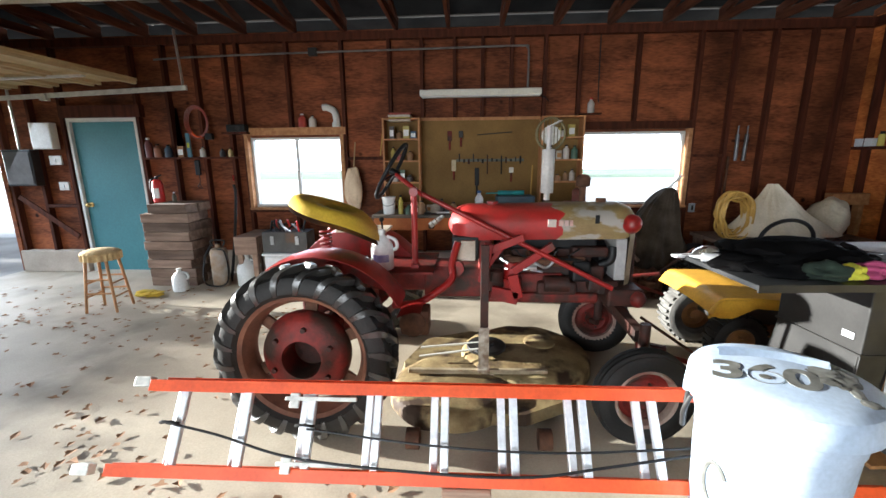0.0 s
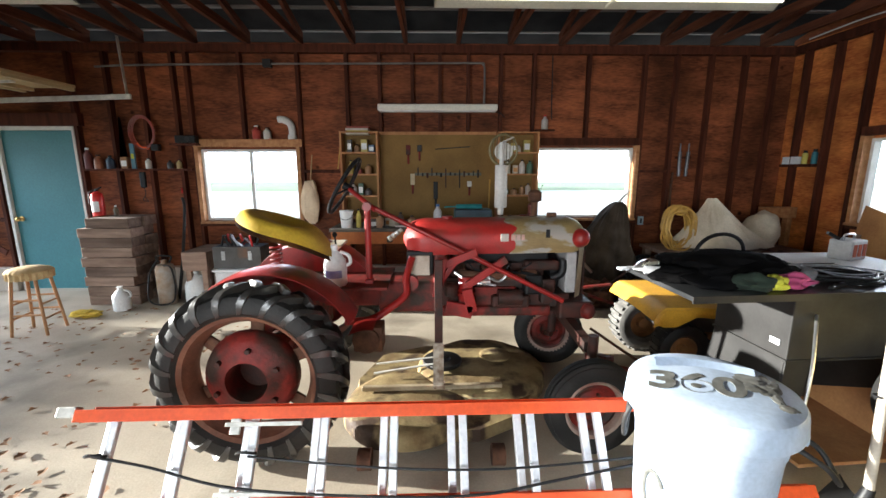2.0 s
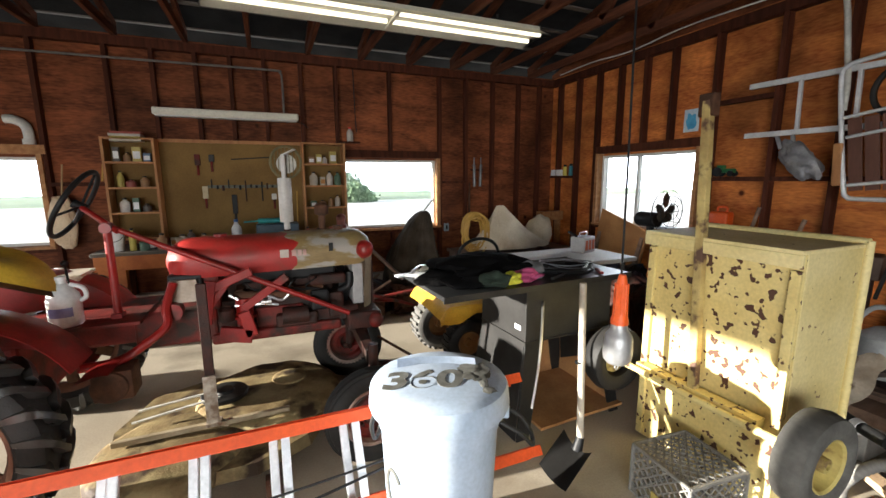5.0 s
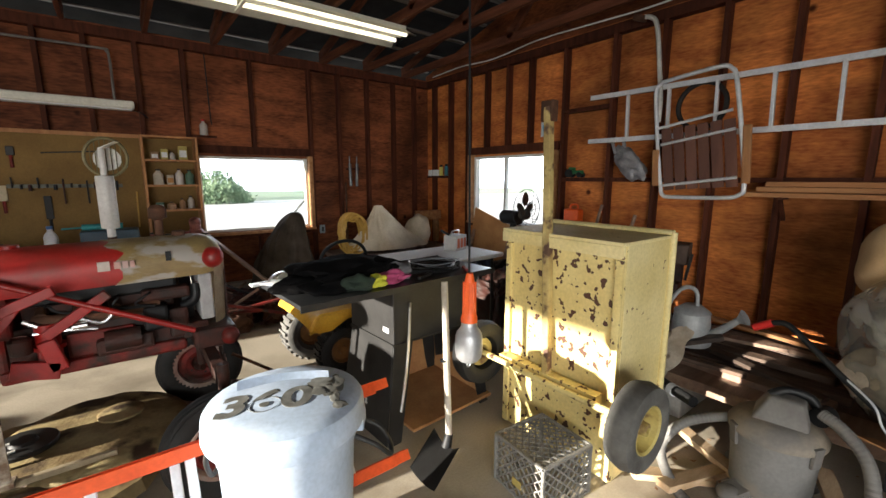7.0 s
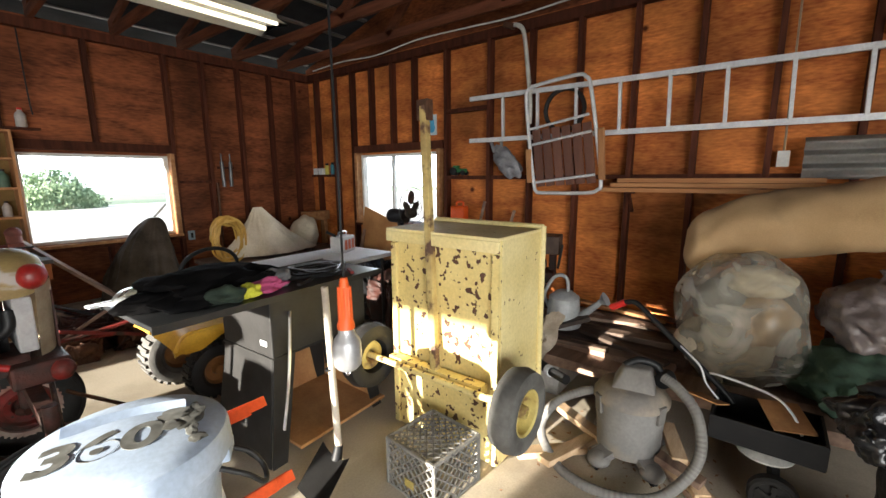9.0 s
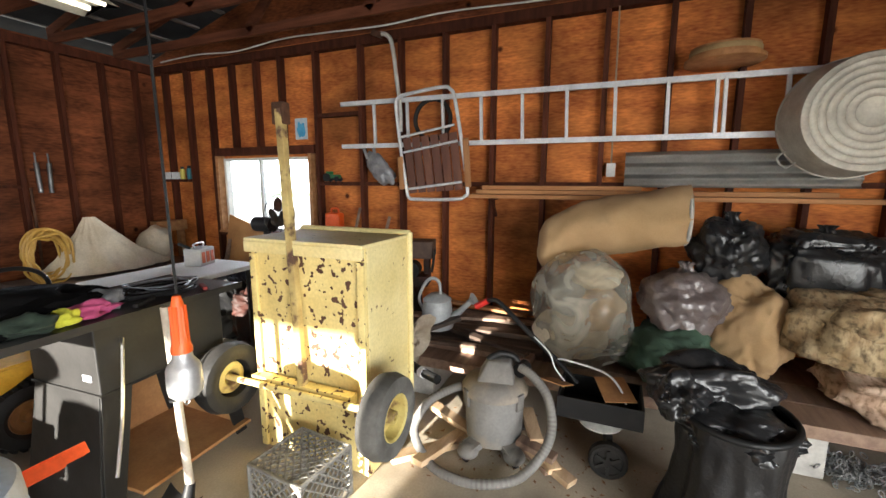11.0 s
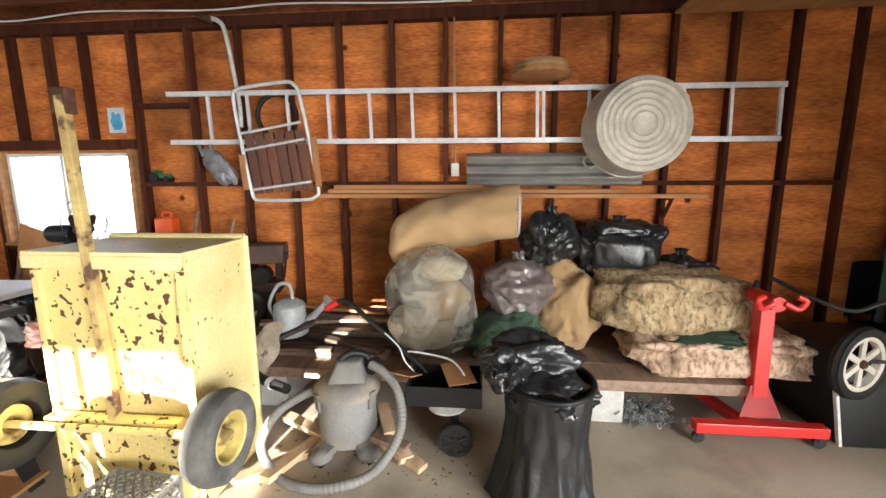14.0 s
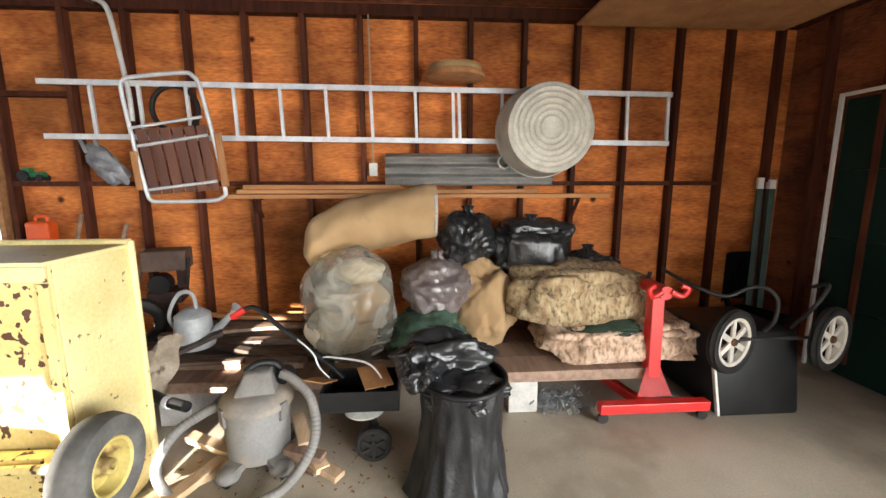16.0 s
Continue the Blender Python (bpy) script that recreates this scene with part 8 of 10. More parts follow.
# ---- ceiling lights, overhead door ----
def strip_light(x0, x1, label):
    e = thing("ceiling_light", label, "ceiling light", ((x0 + x1) / 2, 3.60, 2.88), 0, "ceiling lights")
    L = (x1 - x0) / 2
    bm = bm_new()
    box(bm, (-L, -0.06, 0.05), (L, 0.06, 0.13))
    part("channel", bm, LAMPW, e, bevel=0.004)
    for s in (-1, 1):
        bm = bm_new()
        V = [bm.verts.new(p) for p in ((-L, s * 0.05, 0.10), (L, s * 0.05, 0.10), (L, s * 0.23, 0.0), (-L, s * 0.23, 0.0))]
        bm.faces.new(V)
        bmesh.ops.solidify(bm, geom=bm.faces[:], thickness=0.004)
        part("reflector", bm, LAMPW, e, "flared enamel reflector")
    for a in (-L, L):
        bm = bm_new()
        V = [bm.verts.new((a, y, z)) for y, z in ((-0.05, 0.10), (0.05, 0.10), (0.23, 0.0), (0.2, 0.0), (0.0, 0.03), (-0.2, 0.0), (-0.23, 0.0))]
        bm.faces.new(V)
        bmesh.ops.solidify(bm, geom=bm.faces[:], thickness=0.004)
        part("end_plate", bm, LAMPW, e)
    bm = bm_new()
    box(bm, (-0.012, -0.21, 0.0), (0.012, 0.21, 0.02))
    part("strap", bm, LAMPW, e)
    for s in (-0.1, 0.1):
        for a, b in ((-L + 0.03, -0.02), (0.02, L - 0.03)):
            bm = bm_new()
            rod(bm, (a, s, 0.035), (b, s, 0.035), 0.019, n=12)
            part("tube", bm, TUBE, e, "lit fluorescent tube", smooth=50)
    for x in (-L * 0.7, L * 0.7):
        bm = bm_new()
        rod(bm, (x, 0, 0.13), (x, 0, 0.20), 0.008, n=6)
        part("hanger", bm, STEEL, e)


strip_light(0.10, 3.02, "long lit two-tube fluorescent light under the trusses")
strip_light(-5.75, -2.82, "long lit two-tube fluorescent light near the overhead door")
e = thing("wall_light", "unlit white enamel strip light above the bench", "strip light", (0.15, YN - SD - 0.12, 2.235))
bm = bm_new()
box(bm, (-0.72, -0.06, 0.0), (0.72, 0.10, 0.075))
part("housing", bm, LAMPW, e, "white enamel housing", bevel=0.015)
bm = bm_new()
box(bm, (-0.70, -0.05, -0.012), (0.70, 0.06, -0.001))
part("lens", bm, WHITEP, e, bevel=0.003)
bm = bm_new()
pipe(bm, [(0.70, 0.05, 0.0), (0.78, 0.08, -0.02), (0.83, 0.11, -0.06)], 0.006, n=6)
part("flex", bm, BLACKP, e, smooth=50)
bm = bm_new()
for x in (-0.5, 0.5):
    beam(bm, (x, 0.09, 0.05), (x, 0.119, 0.05), 0.03, 0.04)
part("mount", bm, STEEL, e)

e = thing("overhead_door", "open wooden sectional garage door under the ceiling", "garage door", (XW, 2.2, 0.0))
for k in range(4):
    bm = bm_new()
    x0 = 0.25 + k * 0.53
    box(bm, (x0, -0.72, 2.40 + 0.012 * k), (x0 + 0.52, 2.8, 2.43 + 0.012 * k))
    sec = part("door_section", bm, mat("door_ply", (0.46, 0.35, 0.17), (0.36, 0.26, 0.12), rough=0.6, scale=2.5, stretch=(3, 0.4, 1), bump=0.1), e, "pale varnished plywood section", bevel=0.003)
    for xx in (x0 + 0.02, x0 + 0.46):
        bm = bm_new()
        box(bm, (xx, -0.72, 2.365 + 0.012 * k), (xx + 0.045, 2.8, 2.3995 + 0.012 * k))
        part("stile", bm, mat("door_stile", (0.50, 0.40, 0.22), (0.4, 0.3, 0.16), rough=0.6, scale=3), sec)
    for yy in (-0.3, 1.0, 2.2):
        bm = bm_new()
        box(bm, (x0 + 0.066, yy, 2.37 + 0.012 * k), (x0 + 0.459, yy + 0.07, 2.3995 + 0.012 * k))
        part("muntin", bm, MATS["door_stile"], sec)
bm = bm_new()
beam(bm, (0.3, 2.2, 2.355), (2.2, 2.25, 2.40), 0.05, 0.02)
part("strut", bm, GALV, e, "bright steel strut")
for y in (2.92, -0.80):
    bm = bm_new()
    beam(bm, (0.12, y, 0.0), (0.12, y, 2.12), 0.03, 0.06)
    pipe(bm, [(0.12, y, 2.1), (0.14, y, 2.2), (0.24, y, 2.27), (0.36, y, 2.285)], 0.03, n=6)
    beam(bm, (0.34, y, 2.285), (2.87, y, 2.37), 0.03, 0.055)
    part("track", bm, GALV, e, "galvanised track", bevel=0.003)
    bm = bm_new()
    beam(bm, (2.83, y, 2.37), (2.80, y, 3.02), 0.04, 0.006)
    beam(bm, (1.2, y, 2.32), (1.2, y, 3.02), 0.04, 0.006)
    part("track_hanger", bm, GALV, e)
    bm = bm_new()
    box(bm, (1.0, y - 0.04, 2.25), (1.08, y + 0.03, 2.33))
    part("roller_bracket", bm, GALV, e, bevel=0.003)

# ---- north wall, left part ----
YF = YN - SD
e = thing("alarm_box", "white metal cabinet on the wall", "cabinet", (-5.52, YF - 0.05, 1.84))
bm = bm_new()
box(bm, (-0.15, -0.05, -0.165), (0.14, 0.05, 0.165))
part("case", bm, TRIMW, e, bevel=0.006)
bm = bm_new()
box(bm, (-0.14, -0.056, -0.155), (0.13, -0.0505, 0.155))
part("cover", bm, TRIMW, e, bevel=0.003)
e = thing("breaker_panel", "grey steel breaker panel on the wall", "breaker panel", (-5.90, YF - 0.06, 1.44))
bm = bm_new()
box(bm, (-0.20, -0.06, -0.24), (0.20, 0.06, 0.23))
part("case", bm, STEEL, e, bevel=0.006)
bm = bm_new()
box(bm, (-0.18, -0.07, -0.22), (0.18, -0.0605, 0.20))
part("door", bm, mat("panel_brown", (0.09, 0.08, 0.075), (0.07, 0.06, 0.055), rough=0.5), e, bevel=0.003)
bm = bm_new()
rod(bm, (0.0, 0, 0.23), (0.0, 0, 1.4), 0.015, n=8)
part("conduit", bm, GALV, e, smooth=50)
for x, z, w, h, lb in ((-5.47, 1.53, 0.085, 0.06, "small white intercom on the wall"), (-5.42, 1.19, 0.07, 0.055, "white double switch plate by the door")):
    e = thing("wall_switch", lb, "switch", (x, YF - 0.012, z))
    bm = bm_new()
    box(bm, (-w, -0.012, -h), (w, 0.012, h))
    part("plate", bm, TRIMW, e, bevel=0.006)
    bm = bm_new()
    box(bm, (-0.012, -0.022, -0.02), (0.012, -0.0125, 0.02))
    part("toggle", bm, WHITEP, e, bevel=0.002)
stud(north, (-5.75, YF + 0.002, 0.90), (-5.31, YN - 0.003, 0.94), 0, 0, nm="blocking")
bm = bm_new()
beam(bm, (-6.1, YF - 0.015, 1.05), (-5.35, YF - 0.015, 0.5), 0.02, 0.07)
part("brace", bm, STUD, north)
# ledge with bottles
stud(north, (-4.22, YF - 0.08, 1.53), (-2.88, YN - 0.003, 1.555), 0, 0, STUD, "ledge")


def bottle(x, y, z, h, r, col, label, cap=BLACKP, name="bottle", sq=False):
    e = thing(name, label, name.replace("_", " "), (x, y, z))
    m = mat("tint_%d_%d_%d" % tuple(int(c * 100) for c in col), col, tuple(c * 0.75 for c in col), rough=0.4, scale=12, bump=0.03)
    bm = bm_new()
    if sq:
        box(bm, (-r, -r * 0.7, 0), (r, r * 0.7, h))
        part("body", bm, m, e, bevel=min(r * 0.15, 0.006))
        bm = bm_new()
        box(bm, (-r * 0.8, -r * 0.7 - 0.002, h * 0.2), (r * 0.8, -r * 0.7 - 0.0005, h * 0.7))
        part("label_sticker", bm, WHITEP if sum(col) < 1.2 else CARD, e)
    else:
        lathe(bm, [(0, 0), (r, 0), (r, h * 0.62), (r * 0.8, h * 0.72), (r * 0.42, h * 0.82), (r * 0.4, h * 0.9), (0, h * 0.9)], 18)
        part("body", bm, m, e, smooth=40)
        bm = bm_new()
        rod(bm, (0, 0, h * 0.9), (0, 0, h), r * 0.45, n=14)
        part("cap", bm, cap, e, smooth=40)
    return e


yl = YF - 0.03
bottle(-4.14, yl, 1.555, 0.25, 0.045, (0.16, 0.05, 0.05), "dark red spray bottle on the ledge", WHITEP)
bottle(-4.02, yl, 1.555, 0.17, 0.05, (0.30, 0.12, 0.06), "rust-brown tin on the ledge")
bottle(-3.88, yl, 1.555, 0.16, 0.045, (0.05, 0.08, 0.13), "dark blue bottle on the ledge")
bottle(-3.70, yl, 1.555, 0.14, 0.04, (0.28, 0.13, 0.05), "brown carton on the ledge", sq=True, name="carton")
bottle(-3.42, yl, 1.555, 0.13, 0.035, (0.7, 0.68, 0.62), "white bottle on the ledge")
bottle(-3.16, yl, 1.555, 0.10, 0.035, (0.06, 0.06, 0.07), "small black tin on the ledge")
bottle(-3.05, yl, 1.555, 0.11, 0.03, (0.6, 0.45, 0.2), "small yellowish bottle on the ledge")
e = thing("handsaw", "old handsaw hung on the studs", "saw", (-3.72, YF - 0.012, 1.62))
bm = bm_new()
V = [bm.verts.new(p) for p in ((-0.05, 0, 0.0), (0.05, 0, 0.0), (0.02, 0, 0.55), (-0.01, 0, 0.55))]
bm.faces.new(V)
bmesh.ops.solidify(bm, geom=bm.faces[:], thickness=0.003)
part("blade", bm, STEEL, e)
bm = bm_new()
box(bm, (-0.05, -0.012, -0.03), (0.05, 0.012, 0.06))
part("handle", bm, OLDWOOD, e, bevel=0.008)
e = thing("level", "blue spirit level standing on the ledge", "level", (-3.59, YF - 0.04, 1.555))
bm = bm_new()
box(bm, (-0.025, -0.012, 0), (0.025, 0.012, 0.30))
part("body", bm, mat("level_blue", (0.10, 0.22, 0.30), (0.08, 0.18, 0.25)), e, bevel=0.003)
bm = bm_new()
box(bm, (-0.015, -0.016, 0.12), (0.015, -0.0125, 0.18))
part("vial", bm, LIME, e)
bm = bm_new()
for j in range(4):
    pipe(bm, [(-3.45 + (0.12 + 0.012 * j) * math.cos(a * math.tau / 10), YF - 0.02 - 0.008 * j, 1.99 + (0.17 + 0.01 * j) * math.sin(a * math.tau / 10)) for a in range(10)], 0.006, n=6, closed=True, steps=3)
tagged(obj("jumper_cable", bm, mat("cable_grey", (0.14, 0.12, 0.12), (0.3, 0.05, 0.03), rough=0.5, scale=3), smooth=50), "coil of grey and red cable hung on a nail", "cable")
e = thing("cable_clamp", "orange-handled clamp hung below the cable", "clamp", (-3.45, YF - 0.03, 1.80))
bm = bm_new()
pipe(bm, [(-0.08, 0, 0.06), (-0.02, 0, 0.01), (0.06, 0, 0.0)], 0.014, n=8)
part("jaw", bm, ORANGE_P, e, smooth=50)
bm = bm_new()
box(bm, (0.10, -0.03, -0.03), (0.19, 0.03, 0.05))
part("box", bm, BLACKP, e, bevel=0.006)
e = thing("phone_charger", "black handset hung on the stud", "handset", (-3.52, YF - 0.02, 1.42))
bm = bm_new()
box(bm, (-0.035, -0.02, -0.10), (0.035, 0.018, 0.10))
part("body", bm, BLACKP, e, bevel=0.015)
bm = bm_new()
pipe(bm, [(0, 0, -0.10), (0.01, 0, -0.16), (0.0, 0, -0.22), (0.03, 0, -0.27), (-0.03, 0, -0.25), (0.0, 0, -0.2)], 0.004, n=6)
part("lead", bm, BLACKP, e, smooth=50)
e = thing("yellow_level", "long yellow level hung by the window", "level", (-3.03, YF - 0.02, 1.2))
bm = bm_new()
beam(bm, (0, 0, -0.30), (0.0, 0, 0.30), 0.05, 0.025)
part("body", bm, mat("level_yellow", (0.55, 0.38, 0.10), (0.45, 0.3, 0.08), rough=0.5, scale=6), e, bevel=0.004)
bm = bm_new()
box(bm, (-0.03, -0.016, 0.05), (-0.026, 0.016, 0.12))
part("vial", bm, REDJ, e)
e = thing("fire_extinguisher", "small red fire extinguisher with a white label", "fire extinguisher", (-3.83, 4.98, 1.012))
bm = bm_new()
lathe(bm, [(0, 0), (0.06, 0), (0.063, 0.01), (0.063, 0.22), (0.05, 0.26), (0.02, 0.28), (0.0, 0.28)], 22)
part("cylinder", bm, REDJ, e, smooth=40)
bm = bm_new()
grid_sheet(bm, 10, 1, lambda u, v: Vector((0.0645 * math.cos(-2.6 + 1.8 * u), 0.0645 * math.sin(-2.6 + 1.8 * u), 0.05 + 0.12 * v)))
part("label_sticker", bm, WHITEP, e, "white label")
bm = bm_new()
beam(bm, (-0.03, 0, 0.29), (0.06, 0, 0.33), 0.025, 0.015)
rod(bm, (0, 0, 0.27), (0, 0, 0.31), 0.016, n=10)
part("valve", bm, BLACKP, e, smooth=40)
bm = bm_new()
pipe(bm, [(-0.02, 0, 0.30), (-0.07, -0.02, 0.26), (-0.08, -0.02, 0.14)], 0.008, n=7)
part("hose", bm, BLACKP, e, smooth=50)
bottle(-3.62, 4.96, 1.012, 0.12, 0.025, (0.12, 0.1, 0.06), "small brown bottle on the timber stack", WHITEP)

# stack of timbers
for k in range(9):
    for j in range(2):
        bm = bm_new()
        r = random.Random(k * 2 + j)
        z = k * 0.1122
        x0, x1 = -3.90 + r.uniform(-0.018, 0.018) + (0.1 if k == 8 else 0), -3.33 + r.uniform(-0.03, 0.03)
        box(bm, (x0, 4.72 + j * 0.235 + r.uniform(-0.01, 0.01), z + 0.001), (x1, 4.945 + j * 0.235, z + 0.110 - 0.004 * r.random()))
        tagged(obj("timber", bm, mat("old_timber", (0.25, 0.175, 0.13), (0.13, 0.085, 0.062), rough=0.85, scale=5, stretch=(0.4, 3, 3), bump=0.45, per=0.4), bevel=0.007), "rough grey-brown timber in a stack by the door", "timber", group="timber stack")

# stool
e = thing("stool", "wooden stool with a fringed cushion", "stool", (-3.74, 3.93, 0.0), 8)
e.scale = (0.8, 0.8, 1.0)
SW = mat("stool_wood", (0.48, 0.25, 0.10), (0.36, 0.18, 0.07), rough=0.4, scale=6, stretch=(3, 3, 0.6))
for sx, sy in ((-1, -1), (1, -1), (1, 1), (-1, 1)):
    bm = bm_new()
    rod(bm, (sx * 0.185, sy * 0.165, 0.0), (sx * 0.12, sy * 0.11, 0.57), 0.016, 0.019, n=12)
    part("leg", bm, SW, e, smooth=50)
for z, f in ((0.16, 0.92), (0.30, 0.84)):
    for (ax, ay, bx_, by) in ((-1, -1, 1, -1), (1, -1, 1, 1), (1, 1, -1, 1), (-1, 1, -1, -1)):
        bm = bm_new()
        g = 0.185 - 0.065 * z / 0.57
        h_ = 0.165 - 0.055 * z / 0.57
        zz = z + (0.04 if ay == by else 0)
        rod(bm, (ax * g, ay * h_, zz), (bx_ * g, by * h_, zz), 0.010, n=8)
        part("stretcher", bm, SW, e, smooth=50)
bm = bm_new()
lathe(bm, [(0, 0.56), (0.17, 0.56), (0.18, 0.57), (0.18, 0.59), (0.0, 0.595)], 32)
part("seat", bm, SW, e, smooth=40)
bm = bm_new()


def cush(u, v):
    a = math.tau * u
    if v < 0.35:
        r, z = 0.215 + 0.012 * math.sin(a * 22), 0.535 + 0.06 * (v / 0.35)
    else:
        f = (v - 0.35) / 0.65
        r, z = (0.225 + 0.005 * math.sin(a * 22) * (1 - f)) * math.cos(f * math.pi / 2) + 0.0005, 0.597 + 0.055 * math.sin(f * math.pi / 2)
    return Vector((r * math.cos(a), r * math.sin(a) * 0.92, z))


grid_sheet(bm, 96, 12, cush)
bmesh.ops.remove_doubles(bm, verts=bm.verts, dist=0.0006)
part("cushion", bm, mat("cushion_tan", (0.60, 0.44, 0.22), (0.5, 0.35, 0.16), rough=0.9, scale=14, bump=0.2), e, "tan cushion with a fringe", smooth=60)

# jugs, sprayer, boxes by the wall
def jug_at(x, y, label, s=1.0, ground=0.0):
    e = thing("plastic_jug", label, "jug", (x, y, ground))
    bm = bm_new()
    jug_profile(bm, 0.27 * s, 0.09 * s)
    part("body", bm, JUG, e, smooth=40)
    bm = bm_new()
    rod(bm, (0, 0, 0.27 * s), (0, 0, 0.285 * s), 0.028 * s, n=16)
    part("cap", bm, WHITEP, e, smooth=40)
    bm = bm_new()
    pipe(bm, [(0.085 * s, 0, 0.15 * s), (0.115 * s, 0, 0.17 * s), (0.1 * s, 0, 0.22 * s), (0.04 * s, 0, 0.24 * s)], 0.012 * s, n=8)
    part("handle", bm, JUG, e, smooth=50)


jug_at(-3.40, 4.55, "empty white plastic jug on the floor", 0.95)
jug_at(-2.70, 4.80, "large milky plastic jug by the wall", 1.35)
jug_at(-2.35, 4.85, "milky plastic jug behind the toolbox", 1.2)
e = thing("garden_sprayer", "dented pale metal garden sprayer with a hose", "sprayer", (-3.03, 4.78, 0.0))
bm = bm_new()
lathe(bm, [(0, 0), (0.095, 0), (0.1, 0.02), (0.1, 0.42), (0.085, 0.46), (0.03, 0.48), (0.03, 0.52), (0, 0.52)], 28)
part("tank", bm, mat("sprayer_metal", (0.40, 0.37, 0.33), (0.28, 0.18, 0.10), rough=0.5, metal=0.3, scale=7), e, "rust-stained tank", smooth=40)
bm = bm_new()
pipe(bm, [(-0.06, 0, 0.49), (-0.08, 0, 0.56), (0.08, 0, 0.56), (0.06, 0, 0.49)], 0.01, n=8)
part("handle", bm, STEEL, e, smooth=50)
bm = bm_new()
pipe(bm, [(0.02, -0.06, 0.46), (0.13, -0.1, 0.45), (0.17, -0.12, 0.25), (0.13, -0.12, 0.06), (-0.02, -0.13, 0.02), (-0.16, -0.1, 0.08), (-0.17, -0.02, 0.35), (-0.1, 0.02, 0.5)], 0.010, n=7)
part("hose", bm, BLACKP, e, smooth=50)
bm = bm_new()
pipe(bm, [(0.06, 0.1, 0.02), (0.1, 0.2, 0.5), (0.04, 0.45, 1.05), (0.0, 0.5, 1.2)], 0.018, n=8)
tagged(part("wand", bm, STEEL, e, "dark hose standing up the wall", smooth=50))
bm = bm_new()
box(bm, (-2.78, 4.70, 0.40), (-2.50, 5.25, 0.62)), box(bm, (-2.76, 4.72, 0.0), (-2.70, 4.78, 0.40)), box(bm, (-2.58, 5.15, 0.0), (-2.52, 5.2, 0.40)), box(bm, (-2.76, 5.15, 0.0), (-2.70, 5.2, 0.40)), box(bm, (-2.58, 4.72, 0.0), (-2.52, 4.78, 0.40))
tagged(obj("wooden_trestle", bm, OLDWOOD, bevel=0.006), "rough dark wooden trestle by the wall", "trestle")
e = thing("crate_table", "low white plastic tote under the toolbox", "tote", (-2.12, 4.85, 0.0))
bm = bm_new()
vs = box(bm, (-0.28, -0.2, 0.0), (0.28, 0.2, 0.40))
part("tub", bm, WHITEP, e, bevel=0.02)
bm = bm_new()
box(bm, (-0.3, -0.22, 0.401), (0.3, 0.22, 0.43))
part("lid", bm, WHITEP, e, bevel=0.008)
e = thing("toolbox", "grey steel toolbox full of tools", "toolbox", (-2.15, 4.82, 0.43))
bm = bm_new()
box(bm, (-0.27, -0.13, 0), (0.27, 0.13, 0.25))
part("box", bm, mat("box_grey", (0.10, 0.095, 0.09), (0.06, 0.055, 0.05), rough=0.5, metal=0.3, scale=6, col3=(0.2, 0.1, 0.05)), e, bevel=0.006)
for x in (-0.15, 0.15):
    bm = bm_new()
    box(bm, (x - 0.02, -0.138, 0.10), (x + 0.02, -0.1305, 0.20))
    part("latch", bm, CHROME, e)
for j in range(16):
    r = random.Random(40 + j)
    bm = bm_new()
    a = r.uniform(-0.9, 0.9)
    x, y = r.uniform(-0.22, 0.22), r.uniform(-0.08, 0.08)
    rod(bm, (x, y, 0.22), (x + 0.2 * math.sin(a), y + r.uniform(-0.05, 0.05), 0.22 + 0.16 * math.cos(a)), 0.012, n=8)
    tagged(obj("hand_tool", bm, (REDJ, STEEL, BLACKP, CHROME)[j % 4], smooth=50), "tool handle sticking out of the toolbox", "tool", group="tools in the toolbox").matrix_world = pose(-2.15, 4.82, 0.43)
bag("rag", (-3.62, 4.32, 0.035), (0.13, 0.07, 0.035), 41, mat("yellow_rag", (0.62, 0.45, 0.05), (0.5, 0.36, 0.04), rough=0.8), "crumpled yellow rag on the floor", "rag", rough=0.3, fold=0.15)

# window header items and bag
bottle(-2.08, YF - 0.01, 1.912, 0.16, 0.05, (0.45, 0.06, 0.04), "red can standing on the window header", WHITEP)
bottle(-1.95, YF - 0.01, 1.912, 0.14, 0.045, (0.66, 0.62, 0.55), "white tub standing on the window header", name="tub")
e = thing("pipe_elbow", "white plastic pipe elbow standing on the window header", "pipe elbow", (-1.74, YF + 0.03, 1.912))
bm = bm_new()
pipe(bm, [(0.08, 0, 0.0), (0.085, 0, 0.10), (0.06, 0, 0.19), (-0.02, 0, 0.235), (-0.08, 0, 0.235)], 0.042, n=16)
part("bend", bm, TRIMW, e, smooth=50)
bm = bm_new()
rod(bm, (0.08, 0, 0.0), (0.081, 0, 0.05), 0.05, n=18)
part("socket", bm, TRIMW, e, smooth=50)
e = thing("radio", "small dark radio on a ledge by the window", "radio", (-2.93, YF - 0.06, 1.86))
bm = bm_new()
box(bm, (-0.10, -0.05, 0), (0.14, 0.056, 0.09))
part("case", bm, BLACKP, e, bevel=0.01)
bm = bm_new()
rod(bm, (0.05, -0.05, 0.045), (0.05, -0.054, 0.045), 0.03, n=18)
part("dial", bm, STEEL, e, smooth=40)
stud(north, (-3.1, YF - 0.10, 1.835), (-2.78, YN - 0.003, 1.858), 0, 0, nm="ledge")
bag("cloth_bag", (-1.45, YF - 0.07, 1.13), (0.10, 0.07, 0.25), 44, mat("cream_cloth", (0.74, 0.60, 0.42), (0.62, 0.47, 0.32), rough=0.85, scale=6, bump=0.2), "limp cream cloth bag hung from a nail", "bag", rough=0.12, fold=0.06, power=0.8)
bm = bm_new()
